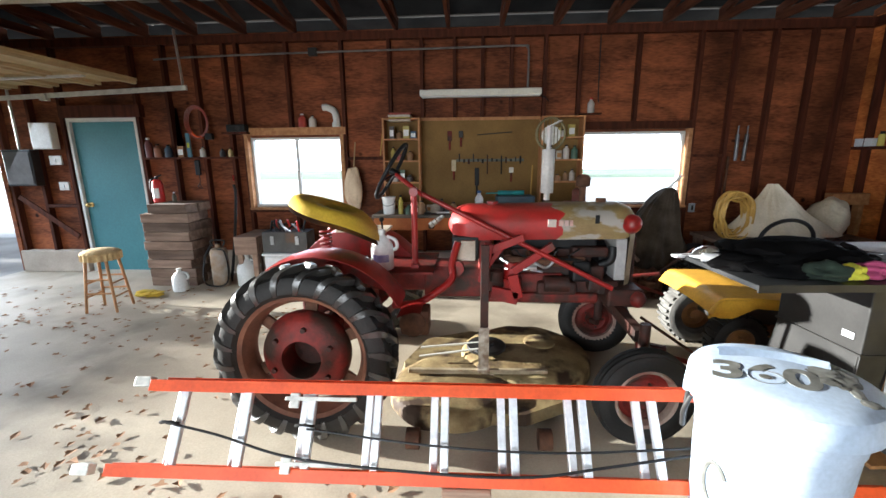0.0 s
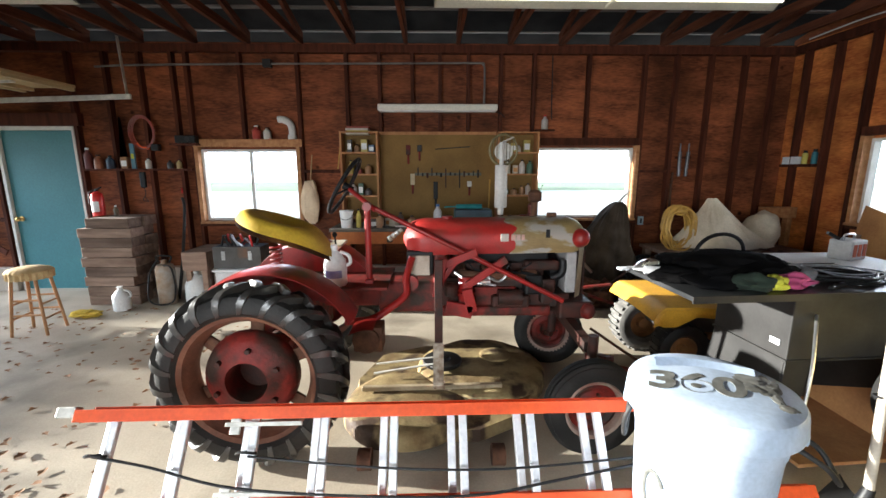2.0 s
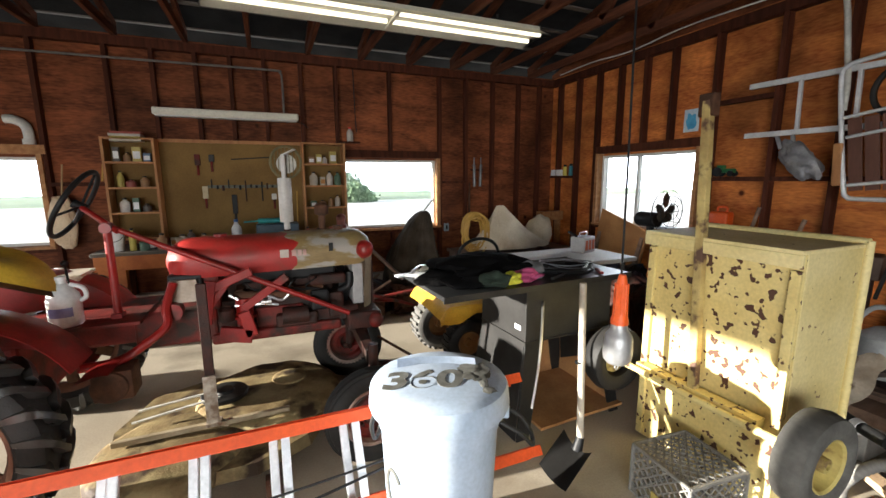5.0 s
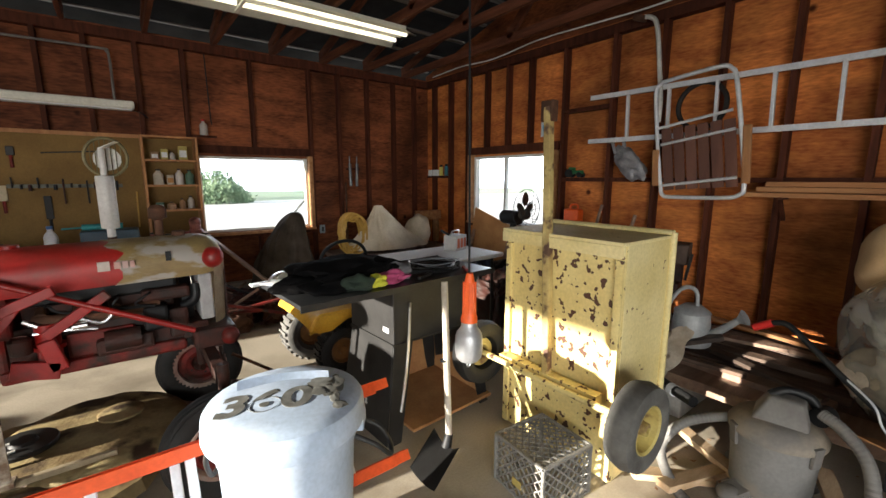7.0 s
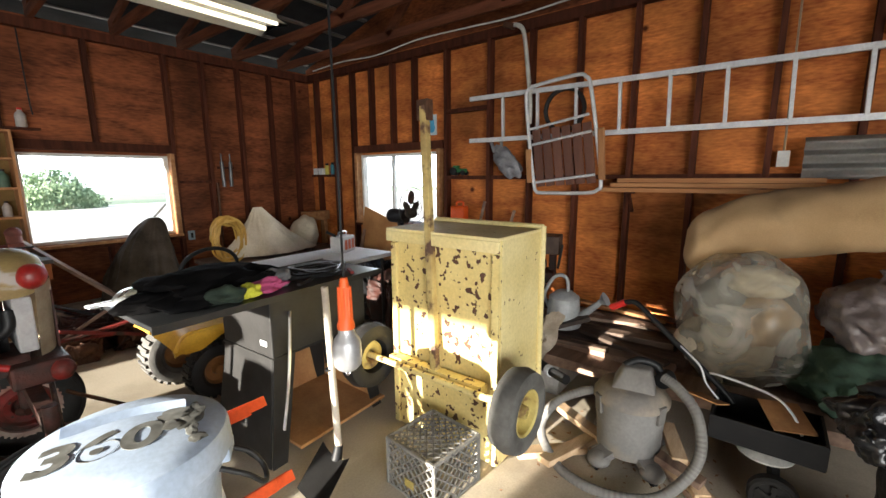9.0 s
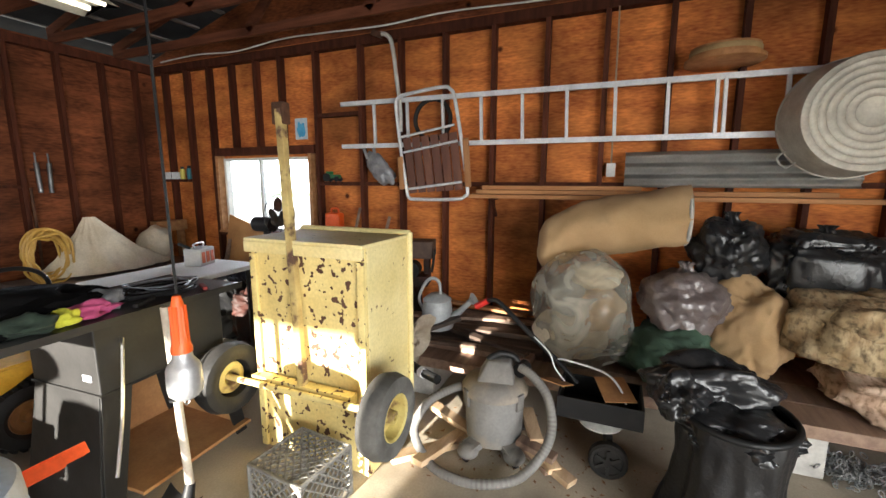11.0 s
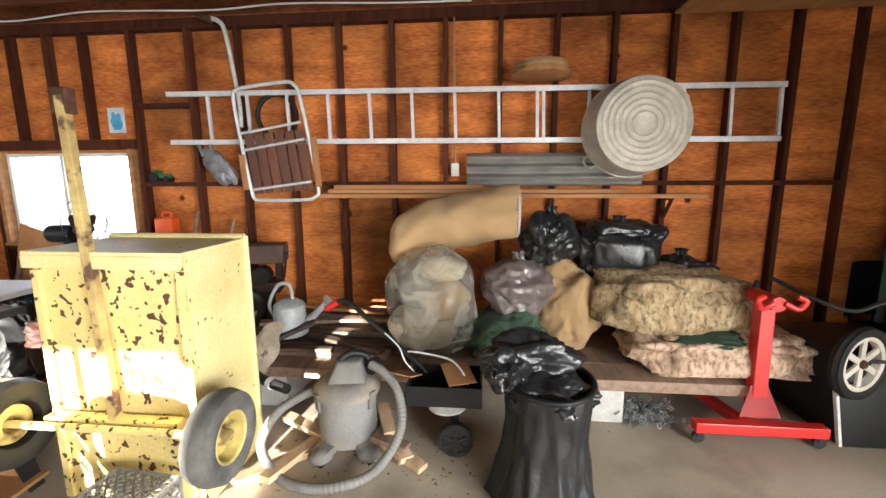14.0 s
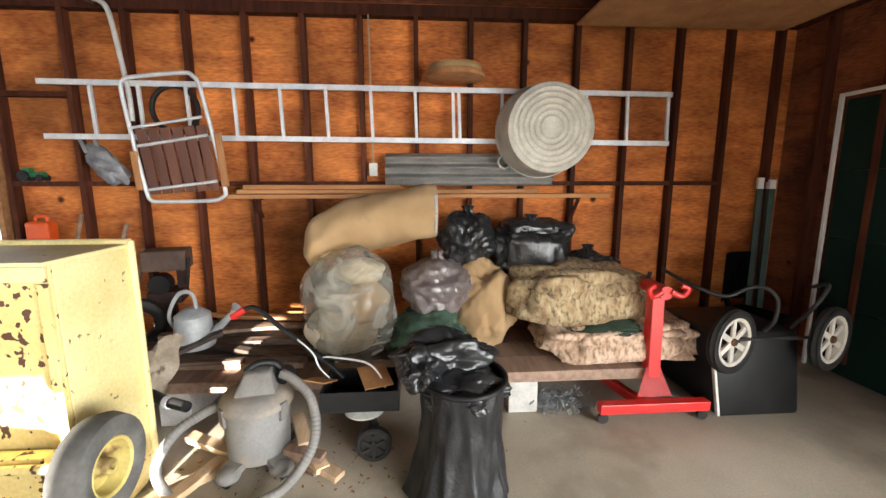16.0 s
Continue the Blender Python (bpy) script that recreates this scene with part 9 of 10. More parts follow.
rod(bm, (-1.45, YF - 0.05, 1.36), (-1.42, YF - 0.01, 1.72), 0.008, n=7)
tagged(obj("string", bm, CANVAS, smooth=50), "string from which the cloth bag hangs", "string")
stud(north, (-1.53, YF - 0.005, 1.50), (-0.98, YN - 0.003, 1.54), 0, 0, nm="blocking")
e = thing("leaning_slat", "yellowish slat standing beside the shelves", "slat", (-1.10, YF - 0.03, 1.55))
bm = bm_new()
beam(bm, (0, 0, 0), (0.06, 0.01, 0.42), 0.06, 0.015)
part("board", bm, HOSEY, e, bevel=0.002)

# ---- workbench ----
e = thing("workbench", "wooden workbench with an orange front board", "workbench", (0.1, 5.02, 0.0))
bm = bm_new()
box(bm, (-1.2, -0.30, 0.84), (1.35, 0.34, 0.875))
part("benchtop", bm, mat("bench_top", (0.13, 0.11, 0.09), (0.08, 0.07, 0.06), rough=0.7, scale=5, bump=0.2), e, "dark worn top", bevel=0.004)
bm = bm_new()
box(bm, (-1.18, -0.296, 0.70), (1.33, -0.27, 0.839))
part("apron", bm, BENCHWOOD, e, "orange varnished front board", bevel=0.003)
for x in (-1.12, 0.05, 1.25):
    for y in (-0.22, 0.26):
        bm = bm_new()
        box(bm, (x - 0.045, y - 0.045, 0.0), (x + 0.045, y + 0.045, 0.839))
        part("leg", bm, BENCHWOOD, e, bevel=0.004)
bm = bm_new()
box(bm, (-1.1, -0.15, 0.20), (1.25, 0.3, 0.22))
part("lower_shelf", bm, OLDWOOD, e)
e = thing("tool_board", "brown pegboard panel above the workbench", "pegboard", (0.16, YF - 0.009, 1.46))
bm = bm_new()
box(bm, (-0.73, -0.006, -0.54), (0.72, 0.006, 0.53))
part("panel", bm, PEG, e)
bm = bm_new()
box(bm, (-0.73, -0.03, 0.505), (0.72, -0.0065, 0.54))
part("top_batten", bm, SHELFW, e)
for x0, x1, lb in ((-1.02, -0.585, "open pine shelf unit with books and tins"), (0.89, 1.37, "open pine shelf unit packed with boxes")):
    e = thing("wall_shelf", lb, "shelf", ((x0 + x1) / 2, YF - 0.11, 0.94))
    w_ = (x1 - x0) / 2
    for s in (-1, 1):
        bm = bm_new()
        box(bm, (s * w_ - 0.011, -0.10, 0), (s * w_ + 0.011, 0.105, 1.05))
        part("side_panel", bm, SHELFW, e, bevel=0.002)
    for z in (0.0, 0.27, 0.53, 0.79, 1.03):
        bm = bm_new()
        box(bm, (-w_ + 0.0115, -0.10, z), (w_ - 0.0115, 0.10, z + 0.02))
        part("shelf_board", bm, SHELFW, e, bevel=0.002)
    bm = bm_new()
    box(bm, (-w_ + 0.0115, 0.1005, 0), (w_ - 0.0115, 0.105, 1.05))
    part("back", bm, PEG, e)
yb = YF - 0.13
r = random.Random(17)
palette = [(0.55, 0.5, 0.4), (0.3, 0.07, 0.05), (0.08, 0.13, 0.22), (0.5, 0.4, 0.1), (0.08, 0.15, 0.1), (0.12, 0.1, 0.09), (0.6, 0.55, 0.5), (0.35, 0.2, 0.1)]
names = ["cream", "dark red", "navy", "mustard", "dark green", "black", "pale", "brown"]
for x0, x1 in ((-1.0, -0.605), (0.91, 1.35)):
    for z in (0.23 + 0.94 + 0.06, 1.49, 1.75):
        x = x0 + 0.05
        while x < x1 - 0.05:
            i = r.randrange(8)
            rr = r.uniform(0.028, 0.05)
            if x + rr * 2 > x1 - 0.01:
                break
            sq = r.random() < 0.5
            bottle(x + rr, yb + r.uniform(-0.02, 0.03), z, r.uniform(0.07, 0.17), rr, palette[i], "%s %s on the open shelf" % (names[i], "carton" if sq else "tin"), STEEL, "carton" if sq else "tin", sq)
            x += rr * 2 + r.uniform(0.008, 0.03)
for k in range(4):
    bm = bm_new()
    box(bm, (-0.96 + r.uniform(0, 0.03), yb - 0.08, 1.752 + 0.025 * k), (-0.70 + r.uniform(0, 0.03), yb + 0.07, 1.775 + 0.025 * k))
    tagged(obj("magazine", bm, mat("paper_%d" % k, palette[(k * 3) % 8], tuple(c * 0.8 for c in palette[(k * 3) % 8]), rough=0.7), bevel=0.002), "thin magazine in a pile on the shelf", "magazine", group="magazine pile").location.z = 0.20
e = thing("wrench_rail", "steel rail with tools on the pegboard", "tool rail", (0.28, YF - 0.03, 1.48))
bm = bm_new()
box(bm, (-0.42, -0.012, -0.015), (0.42, 0.012, 0.02))
part("bar", bm, mat("rail_grey_green", (0.16, 0.16, 0.13), (0.09, 0.09, 0.07), rough=0.45, metal=0.3, scale=12), e, bevel=0.002)
for k in range(14):
    bm = bm_new()
    x = -0.38 + k * 0.058
    h = 0.012 + 0.03 * abs(math.sin(k * 2.3)) ** 3 + (0.13 if k in (6, 9) else 0)
    rod(bm, (x, -0.025, -h), (x, -0.025, 0.015 + 0.07 * abs(math.cos(k)) ** 6), 0.007 + 0.003 * (k % 3), n=8)
    part("tool", bm, (STEEL, BLACKP, GREASE, STEEL)[k % 4], e, smooth=50)
for x, z, mt, lb, l in ((-0.17, 1.42, mat("cream_tag", (0.6, 0.5, 0.32), (0.5, 0.42, 0.28)), "putty knife with a cream card on the pegboard", 0.14), (0.12, 1.28, BLACKP, "black pliers hung on the pegboard", 0.22), (-0.22, 1.78, REDMAT, "red-handled tool hung on the pegboard", 0.12), (-0.08, 1.8, STEEL, "steel bracket hung on the pegboard", 0.08), (0.55, 1.36, GALV, "steel ring hung on the pegboard", 0.07)):
    e = thing("hanging_tool", lb, "tool", (x, YF - 0.028, z), 0, "tools on the pegboard")
    bm = bm_new()
    box(bm, (-0.028, -0.008, -l / 2), (0.028, 0.008, l / 2))
    part("head", bm, mt, e, bevel=0.005)
    bm = bm_new()
    rod(bm, (0, 0, -l / 2 - 0.11), (0, 0, -l / 2), 0.013, n=8)
    part("grip", bm, REDMAT if mt is not BLACKP else BLACKP, e, smooth=50)
bm = bm_new()
rod(bm, (0.12, YF - 0.03, 1.79), (0.55, YF - 0.03, 1.82), 0.006, n=6)
tagged(obj("thin_rod", bm, STEEL, smooth=50), "thin rod hung across the pegboard", "rod")
bm = bm_new()
beam(bm, (0.80, YF - 0.03, 1.05), (0.81, YF - 0.03, 1.42), 0.035, 0.015)
tagged(obj("folding_rule", bm, HOSEY, bevel=0.002), "yellow rule leaning on the pegboard", "rule")

# bench clutter
ZB = 0.875
yb = 4.95
e = thing("tool_case", "blue-grey tool case on the workbench", "tool case", (0.56, 4.98, ZB))
bm = bm_new()
box(bm, (-0.22, -0.12, 0), (0.22, 0.12, 0.20))
part("case", bm, mat("case_blue", (0.05, 0.09, 0.13), (0.04, 0.07, 0.1), rough=0.4), e, bevel=0.015)
bm = bm_new()
rod(bm, (-0.2, -0.06, 0.235), (0.1, -0.06, 0.235), 0.028, n=16)
rod(bm, (-0.34, -0.06, 0.23), (-0.2, -0.06, 0.235), 0.008, n=8)
part("caulk_gun", bm, mat("teal_plastic", (0.03, 0.28, 0.30), (0.02, 0.2, 0.22), rough=0.4), e, "teal cartridge gun on top", smooth=50)
bottle(0.14, yb, ZB, 0.26, 0.05, (0.62, 0.63, 0.66), "white and blue spray can on the bench", mat("cap_blue", (0.05, 0.12, 0.3), (0.04, 0.1, 0.25)), "spray_can")
e = thing("paint_bucket", "white plastic tub on the bench", "bucket", (-0.92, 4.85, ZB))
bm = bm_new()
lathe(bm, [(0, 0), (0.065, 0), (0.078, 0.19), (0.083, 0.19), (0.083, 0.2), (0.07, 0.2), (0.06, 0.02), (0, 0.02)], 24)
part("tub", bm, WHITEP, e, smooth=40)
bm = bm_new()
pipe(bm, [(0.08, 0, 0.17), (0.06, -0.07, 0.12), (0, -0.085, 0.10), (-0.06, -0.07, 0.12), (-0.08, 0, 0.17)], 0.003, n=5)
part("bail", bm, STEEL, e, smooth=50)
bottle(-0.78, 4.84, ZB, 0.22, 0.03, (0.6, 0.5, 0.1), "yellow bottle on the bench", BLACKP)
r = random.Random(23)
for k in range(26):
    x = -0.68 + k * 0.074
    if 0.28 < x < 0.8 or abs(x - 0.14) < 0.06:
        continue
    i = r.randrange(8)
    sq = r.random() < 0.55
    bottle(x, 4.84 + r.uniform(-0.05, 0.25), ZB, r.uniform(0.05, 0.16), r.uniform(0.03, 0.06), palette[i], "%s %s among the bench clutter" % (names[i], "carton" if sq else "tin"), STEEL, "carton" if sq else "tin", sq)
for k in range(7):
    bm = bm_new()
    x, y = -0.6 + 0.24 * k, 4.80 + r.uniform(0, 0.1)
    a = r.uniform(-0.6, 0.6)
    beam(bm, (x, y, ZB + 0.013), (x + 0.2 * math.cos(a), y + 0.1 * math.sin(a), ZB + 0.013), 0.025, 0.022)
    tagged(obj("hand_tool", bm, (STEEL, CHROME, REDMAT)[k % 3], bevel=0.004), "hand tool lying at the bench edge", "tool", group="tools on the bench")
e = thing("bench_vise", "rust-red bench vise at the end of the bench", "vise", (1.25, 4.86, ZB))
bm = bm_new()
box(bm, (-0.06, -0.08, 0), (0.06, 0.08, 0.06)), box(bm, (-0.05, -0.05, 0.06), (0.05, 0.05, 0.16))
rod(bm, (0, 0, 0.16), (0, 0, 0.24), 0.05, n=18)
lump(bm, (0, 0, 0.24), (0.055, 0.055, 0.05), seed=2, rough=0.02, fold=0, sub=3)
part("casting", bm, mat("vise_rust", (0.22, 0.06, 0.04), (0.12, 0.04, 0.03), rough=0.6), e, bevel=0.006)
bm = bm_new()
rod(bm, (-0.1, -0.09, 0.12), (0.1, -0.09, 0.12), 0.008, n=8)
part("handle", bm, STEEL, e, smooth=50)
e = thing("lever_arm", "red hydraulic valve block behind the steering post", "valve", (-0.42, 4.68, 0.76))
bm = bm_new()
for k in range(4):
    rod(bm, (0.04 * k, 0, 0.03 * k), (0.04 * k + 0.03, 0, 0.03 * k + 0.025), 0.035 - 0.004 * k, n=14)
part("fittings", bm, CHROME, e, smooth=40)
bm = bm_new()
beam(bm, (0.0, 0.0, -0.02), (0.02, 0.05, 0.0), 0.05, 0.04)
part("bracket", bm, STEEL, e)

# ---- right part of the north wall ----
bottle(1.48, YF - 0.03, 2.03, 0.17, 0.04, (0.55, 0.5, 0.46), "white and red can on a nail ledge", REDJ, "can")
stud(north, (1.36, YF - 0.075, 2.008), (1.60, YN - 0.09, 2.028), 0, 0, nm="ledge")
e = thing("pump_pipes", "two grey grease guns hung on the wall", "grease gun", (3.28, YF - 0.03, 1.62))
for dx in (-0.045, 0.045):
    bm = bm_new()
    rod(bm, (dx, 0, -0.17), (dx * 1.2, 0, 0.14), 0.020, n=14)
    rod(bm, (dx * 1.2, 0, 0.14), (dx * 1.2, 0, 0.24), 0.009, n=8)
    part("barrel", bm, mat("worn_gun_metal", (0.20, 0.20, 0.20), (0.10, 0.10, 0.10), rough=0.3, metal=0.6, scale=9), e, smooth=50)
bm = bm_new()
box(bm, (-0.1, 0.012, 0.05), (0.1, 0.028, 0.08))
part("rack", bm, STUD, e)
bm = bm_new()
rod(bm, (3.16, YF - 0.02, 0.3), (3.16, YF - 0.02, 1.5), 0.014, n=8)
tagged(obj("wall_pipe", bm, RUST, smooth=50), "thin dark pipe standing up the wall", "pipe")
e = thing("wall_socket", "small grey socket beside the window", "socket", (2.80, YF - 0.012, 0.88))
bm = bm_new()
box(bm, (-0.035, -0.015, -0.055), (0.035, 0.012, 0.055))
part("plate", bm, mat("socket_blue", (0.3, 0.38, 0.42), (0.25, 0.32, 0.36)), e, bevel=0.004)
bm = bm_new()
box(bm, (-0.012, -0.019, -0.03), (0.012, -0.0155, 0.03))
part("insert", bm, BLACKP, e)
stud(north, (2.74, YF - 0.02, 1.50), (3.10, YN - 0.003, 1.53), 0, 0, nm="ledge")
# tarp-covered machine under the window
e = thing("covered_mower", "push mower under a dark canvas cover", "covered mower", (2.18, 4.92, 0.0))
bm = bm_new()


def cover(u, v):
    a = math.tau * u
    f = 1 - v
    r0 = 0.30 * (f ** 0.6) + 0.035
    crease = 0.5 - abs(noise.noise(Vector((math.cos(a) * 2.2, math.sin(a) * 2.2, v * 1.4 + 2))))
    fold = (1 / max(abs(math.cos(a)), abs(math.sin(a)))) ** 0.6 + 0.55 * crease * (0.35 + f) + 0.16 * noise.noise(Vector((math.cos(a) * 5, math.sin(a) * 5, v * 4)))
    return Vector((r0 * fold * math.cos(a) + 0.26 * v * v - 0.14 * v, r0 * fold * 0.85 * math.sin(a), 0.10 + 1.06 * v ** 0.9 + 0.10 * crease * f))


grid_sheet(bm, 110, 36, cover)
bmesh.ops.remove_doubles(bm, verts=bm.verts, dist=1e-4)
part("cover", bm, TARP, e, smooth=60)
bm = bm_new()
beam(bm, (0.06, 0.0, 1.10), (0.24, -0.02, 1.30), 0.035, 0.02)
part("handle_end", bm, GALV, e)
for x in (-0.2, 0.22):
    bm = bm_new()
    rod(bm, (x, -0.2, 0.1), (x, -0.15, 0.1), 0.1, n=20)
    part("wheel", bm, RUBBER, e, smooth=40)
# junk heap of bars and old parts
r = random.Random(5)
for k in range(22):
    bm = bm_new()
    x, y = r.uniform(1.35, 2.75), r.uniform(4.35, 4.95)
    a, el = r.uniform(-0.5, 0.5) + (math.pi if r.random() < 0.5 else 0), r.uniform(0.0, 0.7)
    l = r.uniform(0.5, 1.1)
    z0 = r.uniform(0.02, 0.25)
    d = Vector((math.cos(a) * math.cos(el), 0.5 * math.sin(a) * math.cos(el), math.sin(el))) * l
    p = Vector((x, y, z0)) - d * 0.3
    p.z = max(p.z, 0.02)
    if k % 3 == 0:
        rod(bm, p, p + d, 0.014, n=8)
    else:
        beam(bm, p, p + d, r.uniform(0.025, 0.06), r.uniform(0.012, 0.03))
    tagged(obj("scrap_bar", bm, (RUST, GREASE, OLDWOOD, REDMAT, STEEL)[k % 5], bevel=0.0), "old bar in the scrap heap under the window", "scrap", group="scrap heap")
for k, (x, y, z, s) in enumerate(((1.6, 4.75, 0.16, 0.16), (1.95, 4.55, 0.14, 0.15), (2.45, 4.6, 0.18, 0.18), (2.3, 4.35, 0.10, 0.11), (1.5, 4.45, 0.1, 0.1), (2.65, 4.85, 0.22, 0.2))):
    bag("machine_part", (x, y, z), (s, s * 0.9, z * 0.98), 60 + k, (GREASE, RUST, BLACKP)[k % 3], "greasy old machine casting on the scrap heap", "machine part", rough=0.3, fold=0.2, power=0.6)
bm = bm_new()
beam(bm, (1.30, 5.05, 1.02), (1.95, 4.7, 0.35), 0.07, 0.03)
tagged(obj("board", bm, OLDWOOD, bevel=0.004), "dark board leaning from the bench end", "board")
# corner bench with covered things
e = thing("corner_bench", "dark plank bench in the corner", "bench", (3.6, 4.88, 0.0))
bm = bm_new()
box(bm, (-0.85, -0.32, 0.56), (0.85, 0.35, 0.60))
part("top", bm, OLDWOOD, e, bevel=0.004)
for x in (-0.78, 0.78):
    for y in (-0.26, 0.28):
        bm = bm_new()
        box(bm, (x - 0.04, y - 0.04, 0), (x + 0.04, y + 0.04, 0.559))
        part("leg", bm, OLDWOOD, e)
bm = bm_new()
rh = random.Random(3)
loop = []
for a in range(14 * 12):
    j = a / 12
    rr = 0.185 + 0.03 * math.sin(j * 2.1) + rh.uniform(-0.028, 0.028)
    loop.append((2.98 + rr * 0.8 * math.cos(a * math.tau / 12), 4.72 + 0.012 * j + rh.uniform(-0.02, 0.02), 0.86 + rr * 1.2 * math.sin(a * math.tau / 12)))
pipe(bm, loop, 0.0115, n=7, steps=3)
tagged(obj("hose_coil", bm, HOSEY, smooth=50), "coil of yellow air hose leaning on the bench", "hose")
def draped(u, v):
    """A cloth falling from a narrow top in uneven folds."""
    a = math.tau * u
    f = v ** 0.85
    crease = 0.5 - abs(noise.noise(Vector((math.cos(a) * 1.6, math.sin(a) * 1.6, 1.0 + 0.4 * v))))
    r = (0.05 + 0.40 * f) * (1 + 0.5 * crease * f + 0.10 * noise.noise(Vector((math.cos(a) * 6, math.sin(a) * 6, v * 3))))
    sag = 0.05 * math.sin(math.pi * v) * (1 + math.sin(a * 3 + 1))
    return Vector((3.54 + 1.12 * r * math.cos(a) - 0.15 * (1 - f), 4.86 + 0.62 * r * math.sin(a), 1.19 - 0.56 * f - sag * 0.5 + 0.03 * crease))


bm = bm_new()
grid_sheet(bm, 120, 36, draped)
bmesh.ops.remove_doubles(bm, verts=bm.verts, dist=1e-4)
tagged(obj("dust_sheet", bm, SHEETC, smooth=65), "pale dust sheet draped over a machine on the bench", "dust sheet")
bag("dust_sheet", (4.05, 4.88, 0.82), (0.17, 0.2, 0.22), 71, SHEETC, "second dust-covered bundle on the corner bench", "dust sheet", rough=0.08, fold=0.03)
bag("machine_part", (3.52, 4.86, 0.84), (0.09, 0.06, 0.245), 72, GREASE, "machine standing under the dust sheet", "machine", rough=0.1, fold=0.05)
bm = bm_new()
box(bm, (4.15, 4.98, 0.95), (4.55, 5.10, 1.08))
box(bm, (4.18, 5.0, 0.60), (4.24, 5.08, 0.949)), box(bm, (4.46, 5.0, 0.60), (4.52, 5.08, 0.949))
tagged(obj("wooden_box", bm, PLANK, bevel=0.004), "pale wooden rack in the corner", "rack")
for k, (x, y, z, s, m_) in enumerate(((2.9, 3.9, 0.25, 0.25, BLACKP), (3.4, 3.95, 0.3, 0.28, GREASE), (3.9, 4.0, 0.28, 0.26, RUST), (3.1, 4.3, 0.22, 0.22, STEEL), (3.75, 2.9, 0.26, 0.22, GREASE), (3.9, 3.3, 0.3, 0.24, BLACKP))):
    bag("machine_part", (x, y, z), (s, s * 0.8, z * 0.98), 80 + k, m_, "dark machine stored behind the tables", "machine", rough=0.3, fold=0.2, power=0.6)

# ---- leaves on the floor ----
bm = bm_new()
r = random.Random(77)
count = 0
while count < 620:
    x, y = r.uniform(-5.6, 0.4), r.uniform(0.7, 4.6)
    dens = 0.25 + 0.75 * max(0.0, noise.noise(Vector((x * 1.3, y * 1.3, 4))) + 0.35) - max(0, x + 1.2) * 0.5
    if r.random() > dens or (-1.45 < x and y > 1.7):
        continue
    count += 1
    s = r.uniform(0.018, 0.042)
    a = r.uniform(0, math.tau)
    tilt, curl = r.uniform(-0.3, 0.3), r.uniform(0.15, 0.6)
    rim = []
    lob = r.choice((3, 4, 5))
    for k in range(10):
        t = math.tau * k / 10
        q = s * (0.80 + 0.20 * math.cos(lob * t + a)) * (1.15 if abs(math.sin(t)) < 0.4 else 0.72)
        lx, ly = q * math.cos(t), q * math.sin(t)
        z = 0.006 + abs(ly) * curl + max(0, lx * tilt)
        rim.append(bm.verts.new((x + lx * math.cos(a) - ly * math.sin(a), y + lx * math.sin(a) + ly * math.cos(a), z)))
    c = bm.verts.new((x, y, 0.007))
    for k in range(10):
        bm.faces.new((c, rim[k], rim[(k + 1) % 10]))
tagged(obj("leaf_litter", bm, LEAF), "dry brown oak leaves blown over the concrete", "leaves", kind="stuff")
# small chips near the heap
bm = bm_new()
for k in range(160):
    x, y = r.gauss(3.0, 0.25), r.gauss(0.0, 0.5)
    a, s = r.uniform(0, math.tau), r.uniform(0.006, 0.02)
    V = [bm.verts.new((x + s * math.cos(a + q) * f, y + s * math.sin(a + q) * f, 0.004 + r.uniform(0, 0.006))) for q, f in ((0, 1), (1.5, 0.4), (3.1, 1), (4.7, 0.4))]
    bm.faces.new(V)
tagged(obj("wood_chips", bm, LEAF), "wood chips and dirt scattered on the floor", "debris", kind="stuff")

# ---- outside the windows ----
def glow(name, col, s):
    m = bpy.data.materials.new(name)
    m.use_nodes = True
    b = m.node_tree.nodes["Principled BSDF"]
    b.inputs["Base Color"].default_value = (0.7, 0.7, 0.7, 1)
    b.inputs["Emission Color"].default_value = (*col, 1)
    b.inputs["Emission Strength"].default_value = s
    return m


# glowing boards added in place of overexposed sky; they also light the room
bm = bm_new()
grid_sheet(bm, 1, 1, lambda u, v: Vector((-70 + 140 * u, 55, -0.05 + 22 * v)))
tagged(obj("backdrop", bm, glow("north_glow_backdrop", (0.90, 0.95, 1.0), 1.6)), "glowing backdrop in place of bright sky to the north", "backdrop", kind="structure")
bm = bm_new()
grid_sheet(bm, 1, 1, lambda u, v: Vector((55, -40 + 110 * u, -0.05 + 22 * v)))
tagged(obj("backdrop", bm, glow("east_glow_backdrop", (0.88, 0.92, 1.0), 1.6)), "glowing backdrop in place of bright sky to the east", "backdrop", kind="structure")


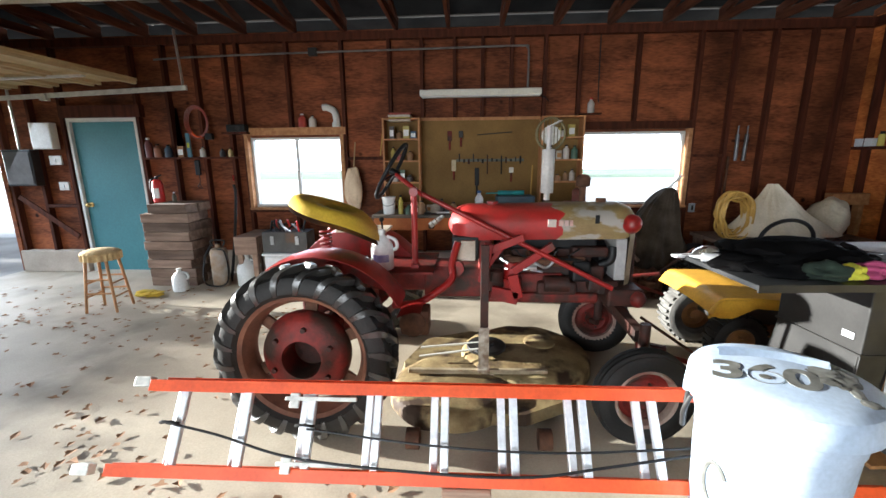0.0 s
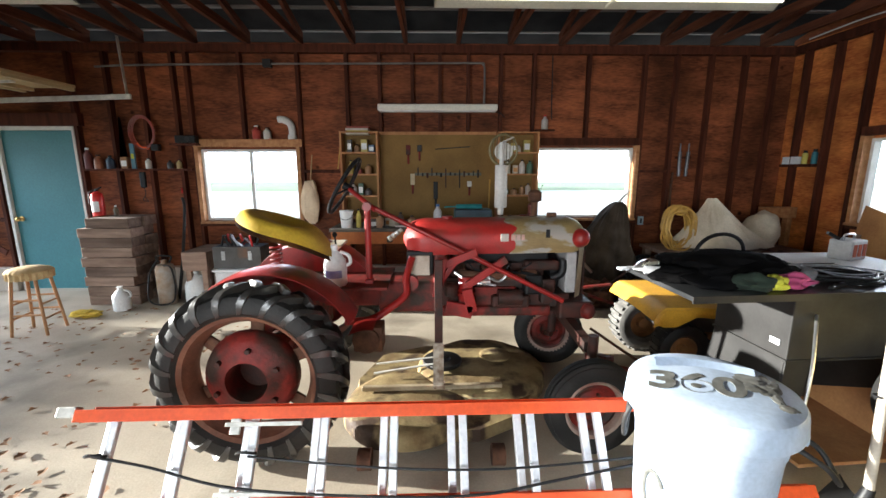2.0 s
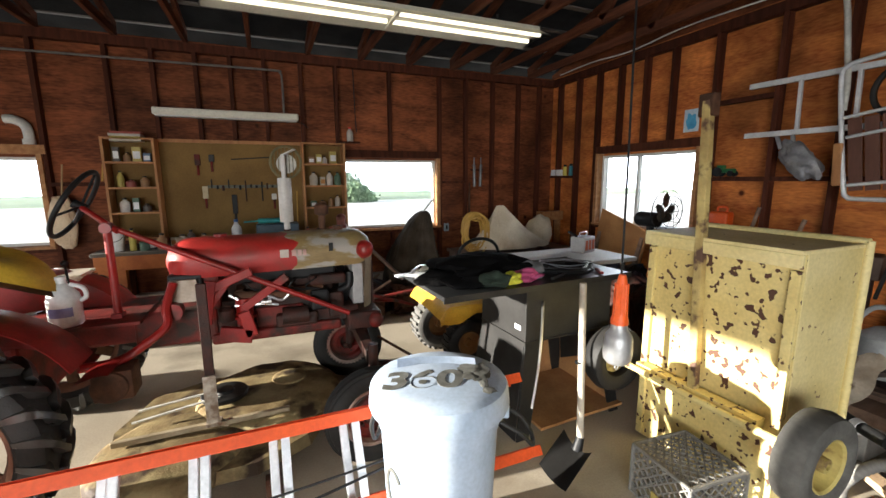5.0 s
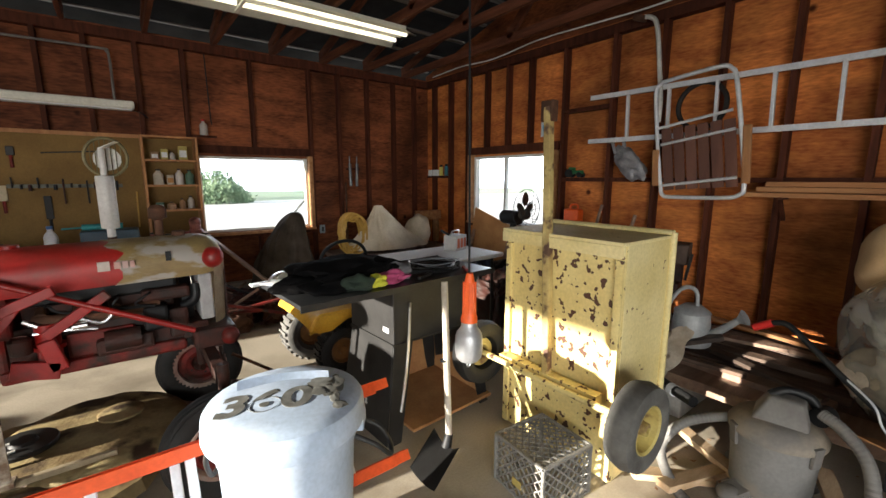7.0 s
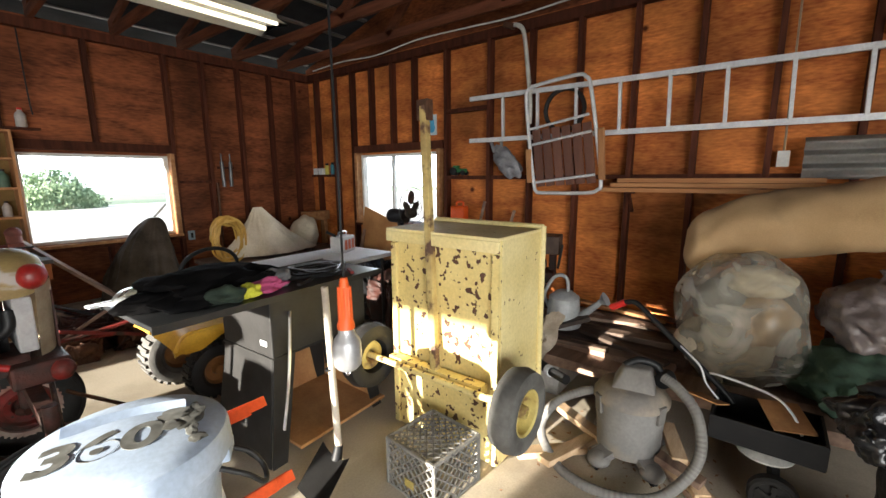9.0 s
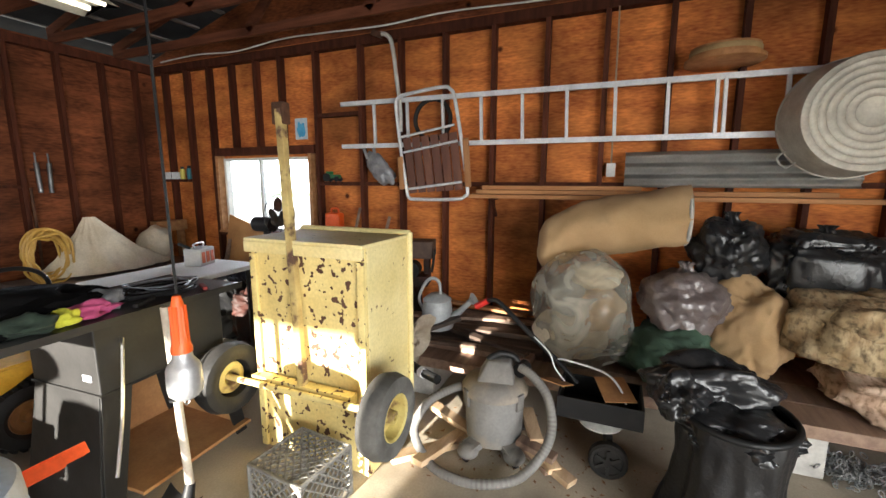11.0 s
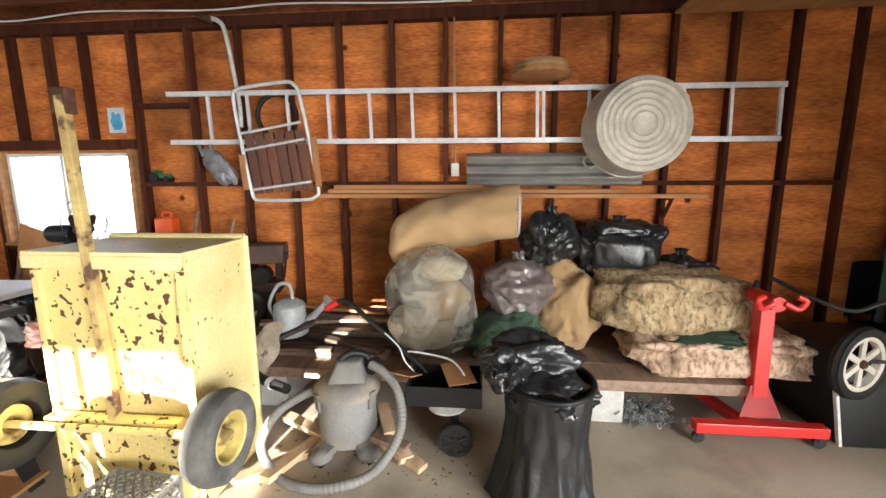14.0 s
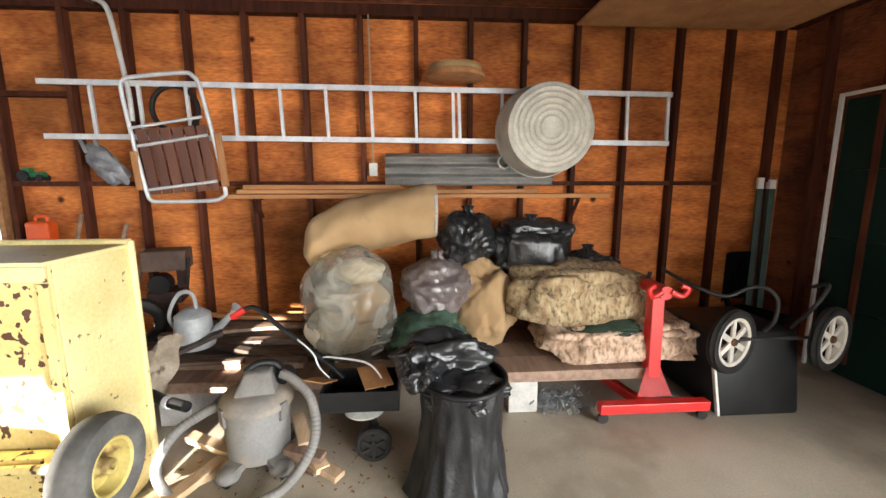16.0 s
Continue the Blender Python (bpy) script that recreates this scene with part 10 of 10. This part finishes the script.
def bush(x, y, w, h, seed):
    e = thing("bush", "dense green bush beyond the driveway", "bush", (x, y, -0.06), 0, "bushes outside")
    r = random.Random(seed)
    bm = bm_new()
    for k in range(5):
        a = r.uniform(0, math.tau)
        rod(bm, (0, 0, 0), (0.3 * w * math.cos(a), 0.3 * w * math.sin(a), h * 0.7), 0.05, 0.02, n=6)
    part("stem", bm, OLDWOOD, e)
    bm = bm_new()
    for k in range(3200):
        d = Vector((r.gauss(0, 1), r.gauss(0, 1), abs(r.gauss(0, 1)))).normalized() * (0.55 + 0.45 * r.random() ** 0.5) * (1 + 0.25 * noise.noise(Vector((k * 0.1, seed, 0))))
        c = Vector((d.x * w, d.y * w * 0.7, d.z * h))
        m = Euler((r.uniform(0, 6), r.uniform(0, 6), r.uniform(0, 6))).to_matrix()
        s = r.uniform(0.07, 0.14)
        bm.faces.new([bm.verts.new(c + m @ Vector(p) * s) for p in ((-1, 0, 0), (0, -0.5, 0.1), (1, 0, 0), (0, 0.5, 0.1))])
    # leaf green made paler to imitate glare through the windows
    part("crown", bm, mat("bush_leaf_paled", (0.22, 0.31, 0.18), (0.28, 0.36, 0.22), rough=0.7, scale=3, bump=0), e)


for k, (x, y, w, h) in enumerate(((5.7, 30, 2.1, 1.35), (6.3, 36, 2.4, 2.3))):
    bush(x, y, w, h, k)

# unseen hedge added west of the garage to block low sun below its ragged top; taller southwards
bm = bm_new()
r = random.Random(9)
for k in range(9000):
    y = -14 + 24 * r.random()
    top = (3.3 if y > -2.9 else 8.5) + 0.22 * noise.noise(Vector((y * 0.9, 2.0, 0))) + 0.15 * noise.noise(Vector((y * 3.1, 7.0, 0)))
    z = top * (1 - r.random() ** 1.6) if k % 3 else top * (0.85 + 0.15 * r.random())
    c = Vector((XW - 16 + r.uniform(-0.7, 0.7), y, z))
    m = Euler((r.uniform(0, 6), r.uniform(0, 6), r.uniform(0, 6))).to_matrix()
    s = r.uniform(0.12, 0.24) * (1.0 if y > -2.6 else 2.0)
    bm.faces.new([bm.verts.new(c + m @ Vector(p) * s) for p in ((-1, 0, 0), (0, -0.7, 0.1), (1, 0, 0), (0, 0.7, 0.1))])
tagged(obj("hedge", bm, MATS["bush_leaf_paled"]), "tall ragged green hedge, added unseen beyond the apron to block low sun", "hedge", kind="stuff")
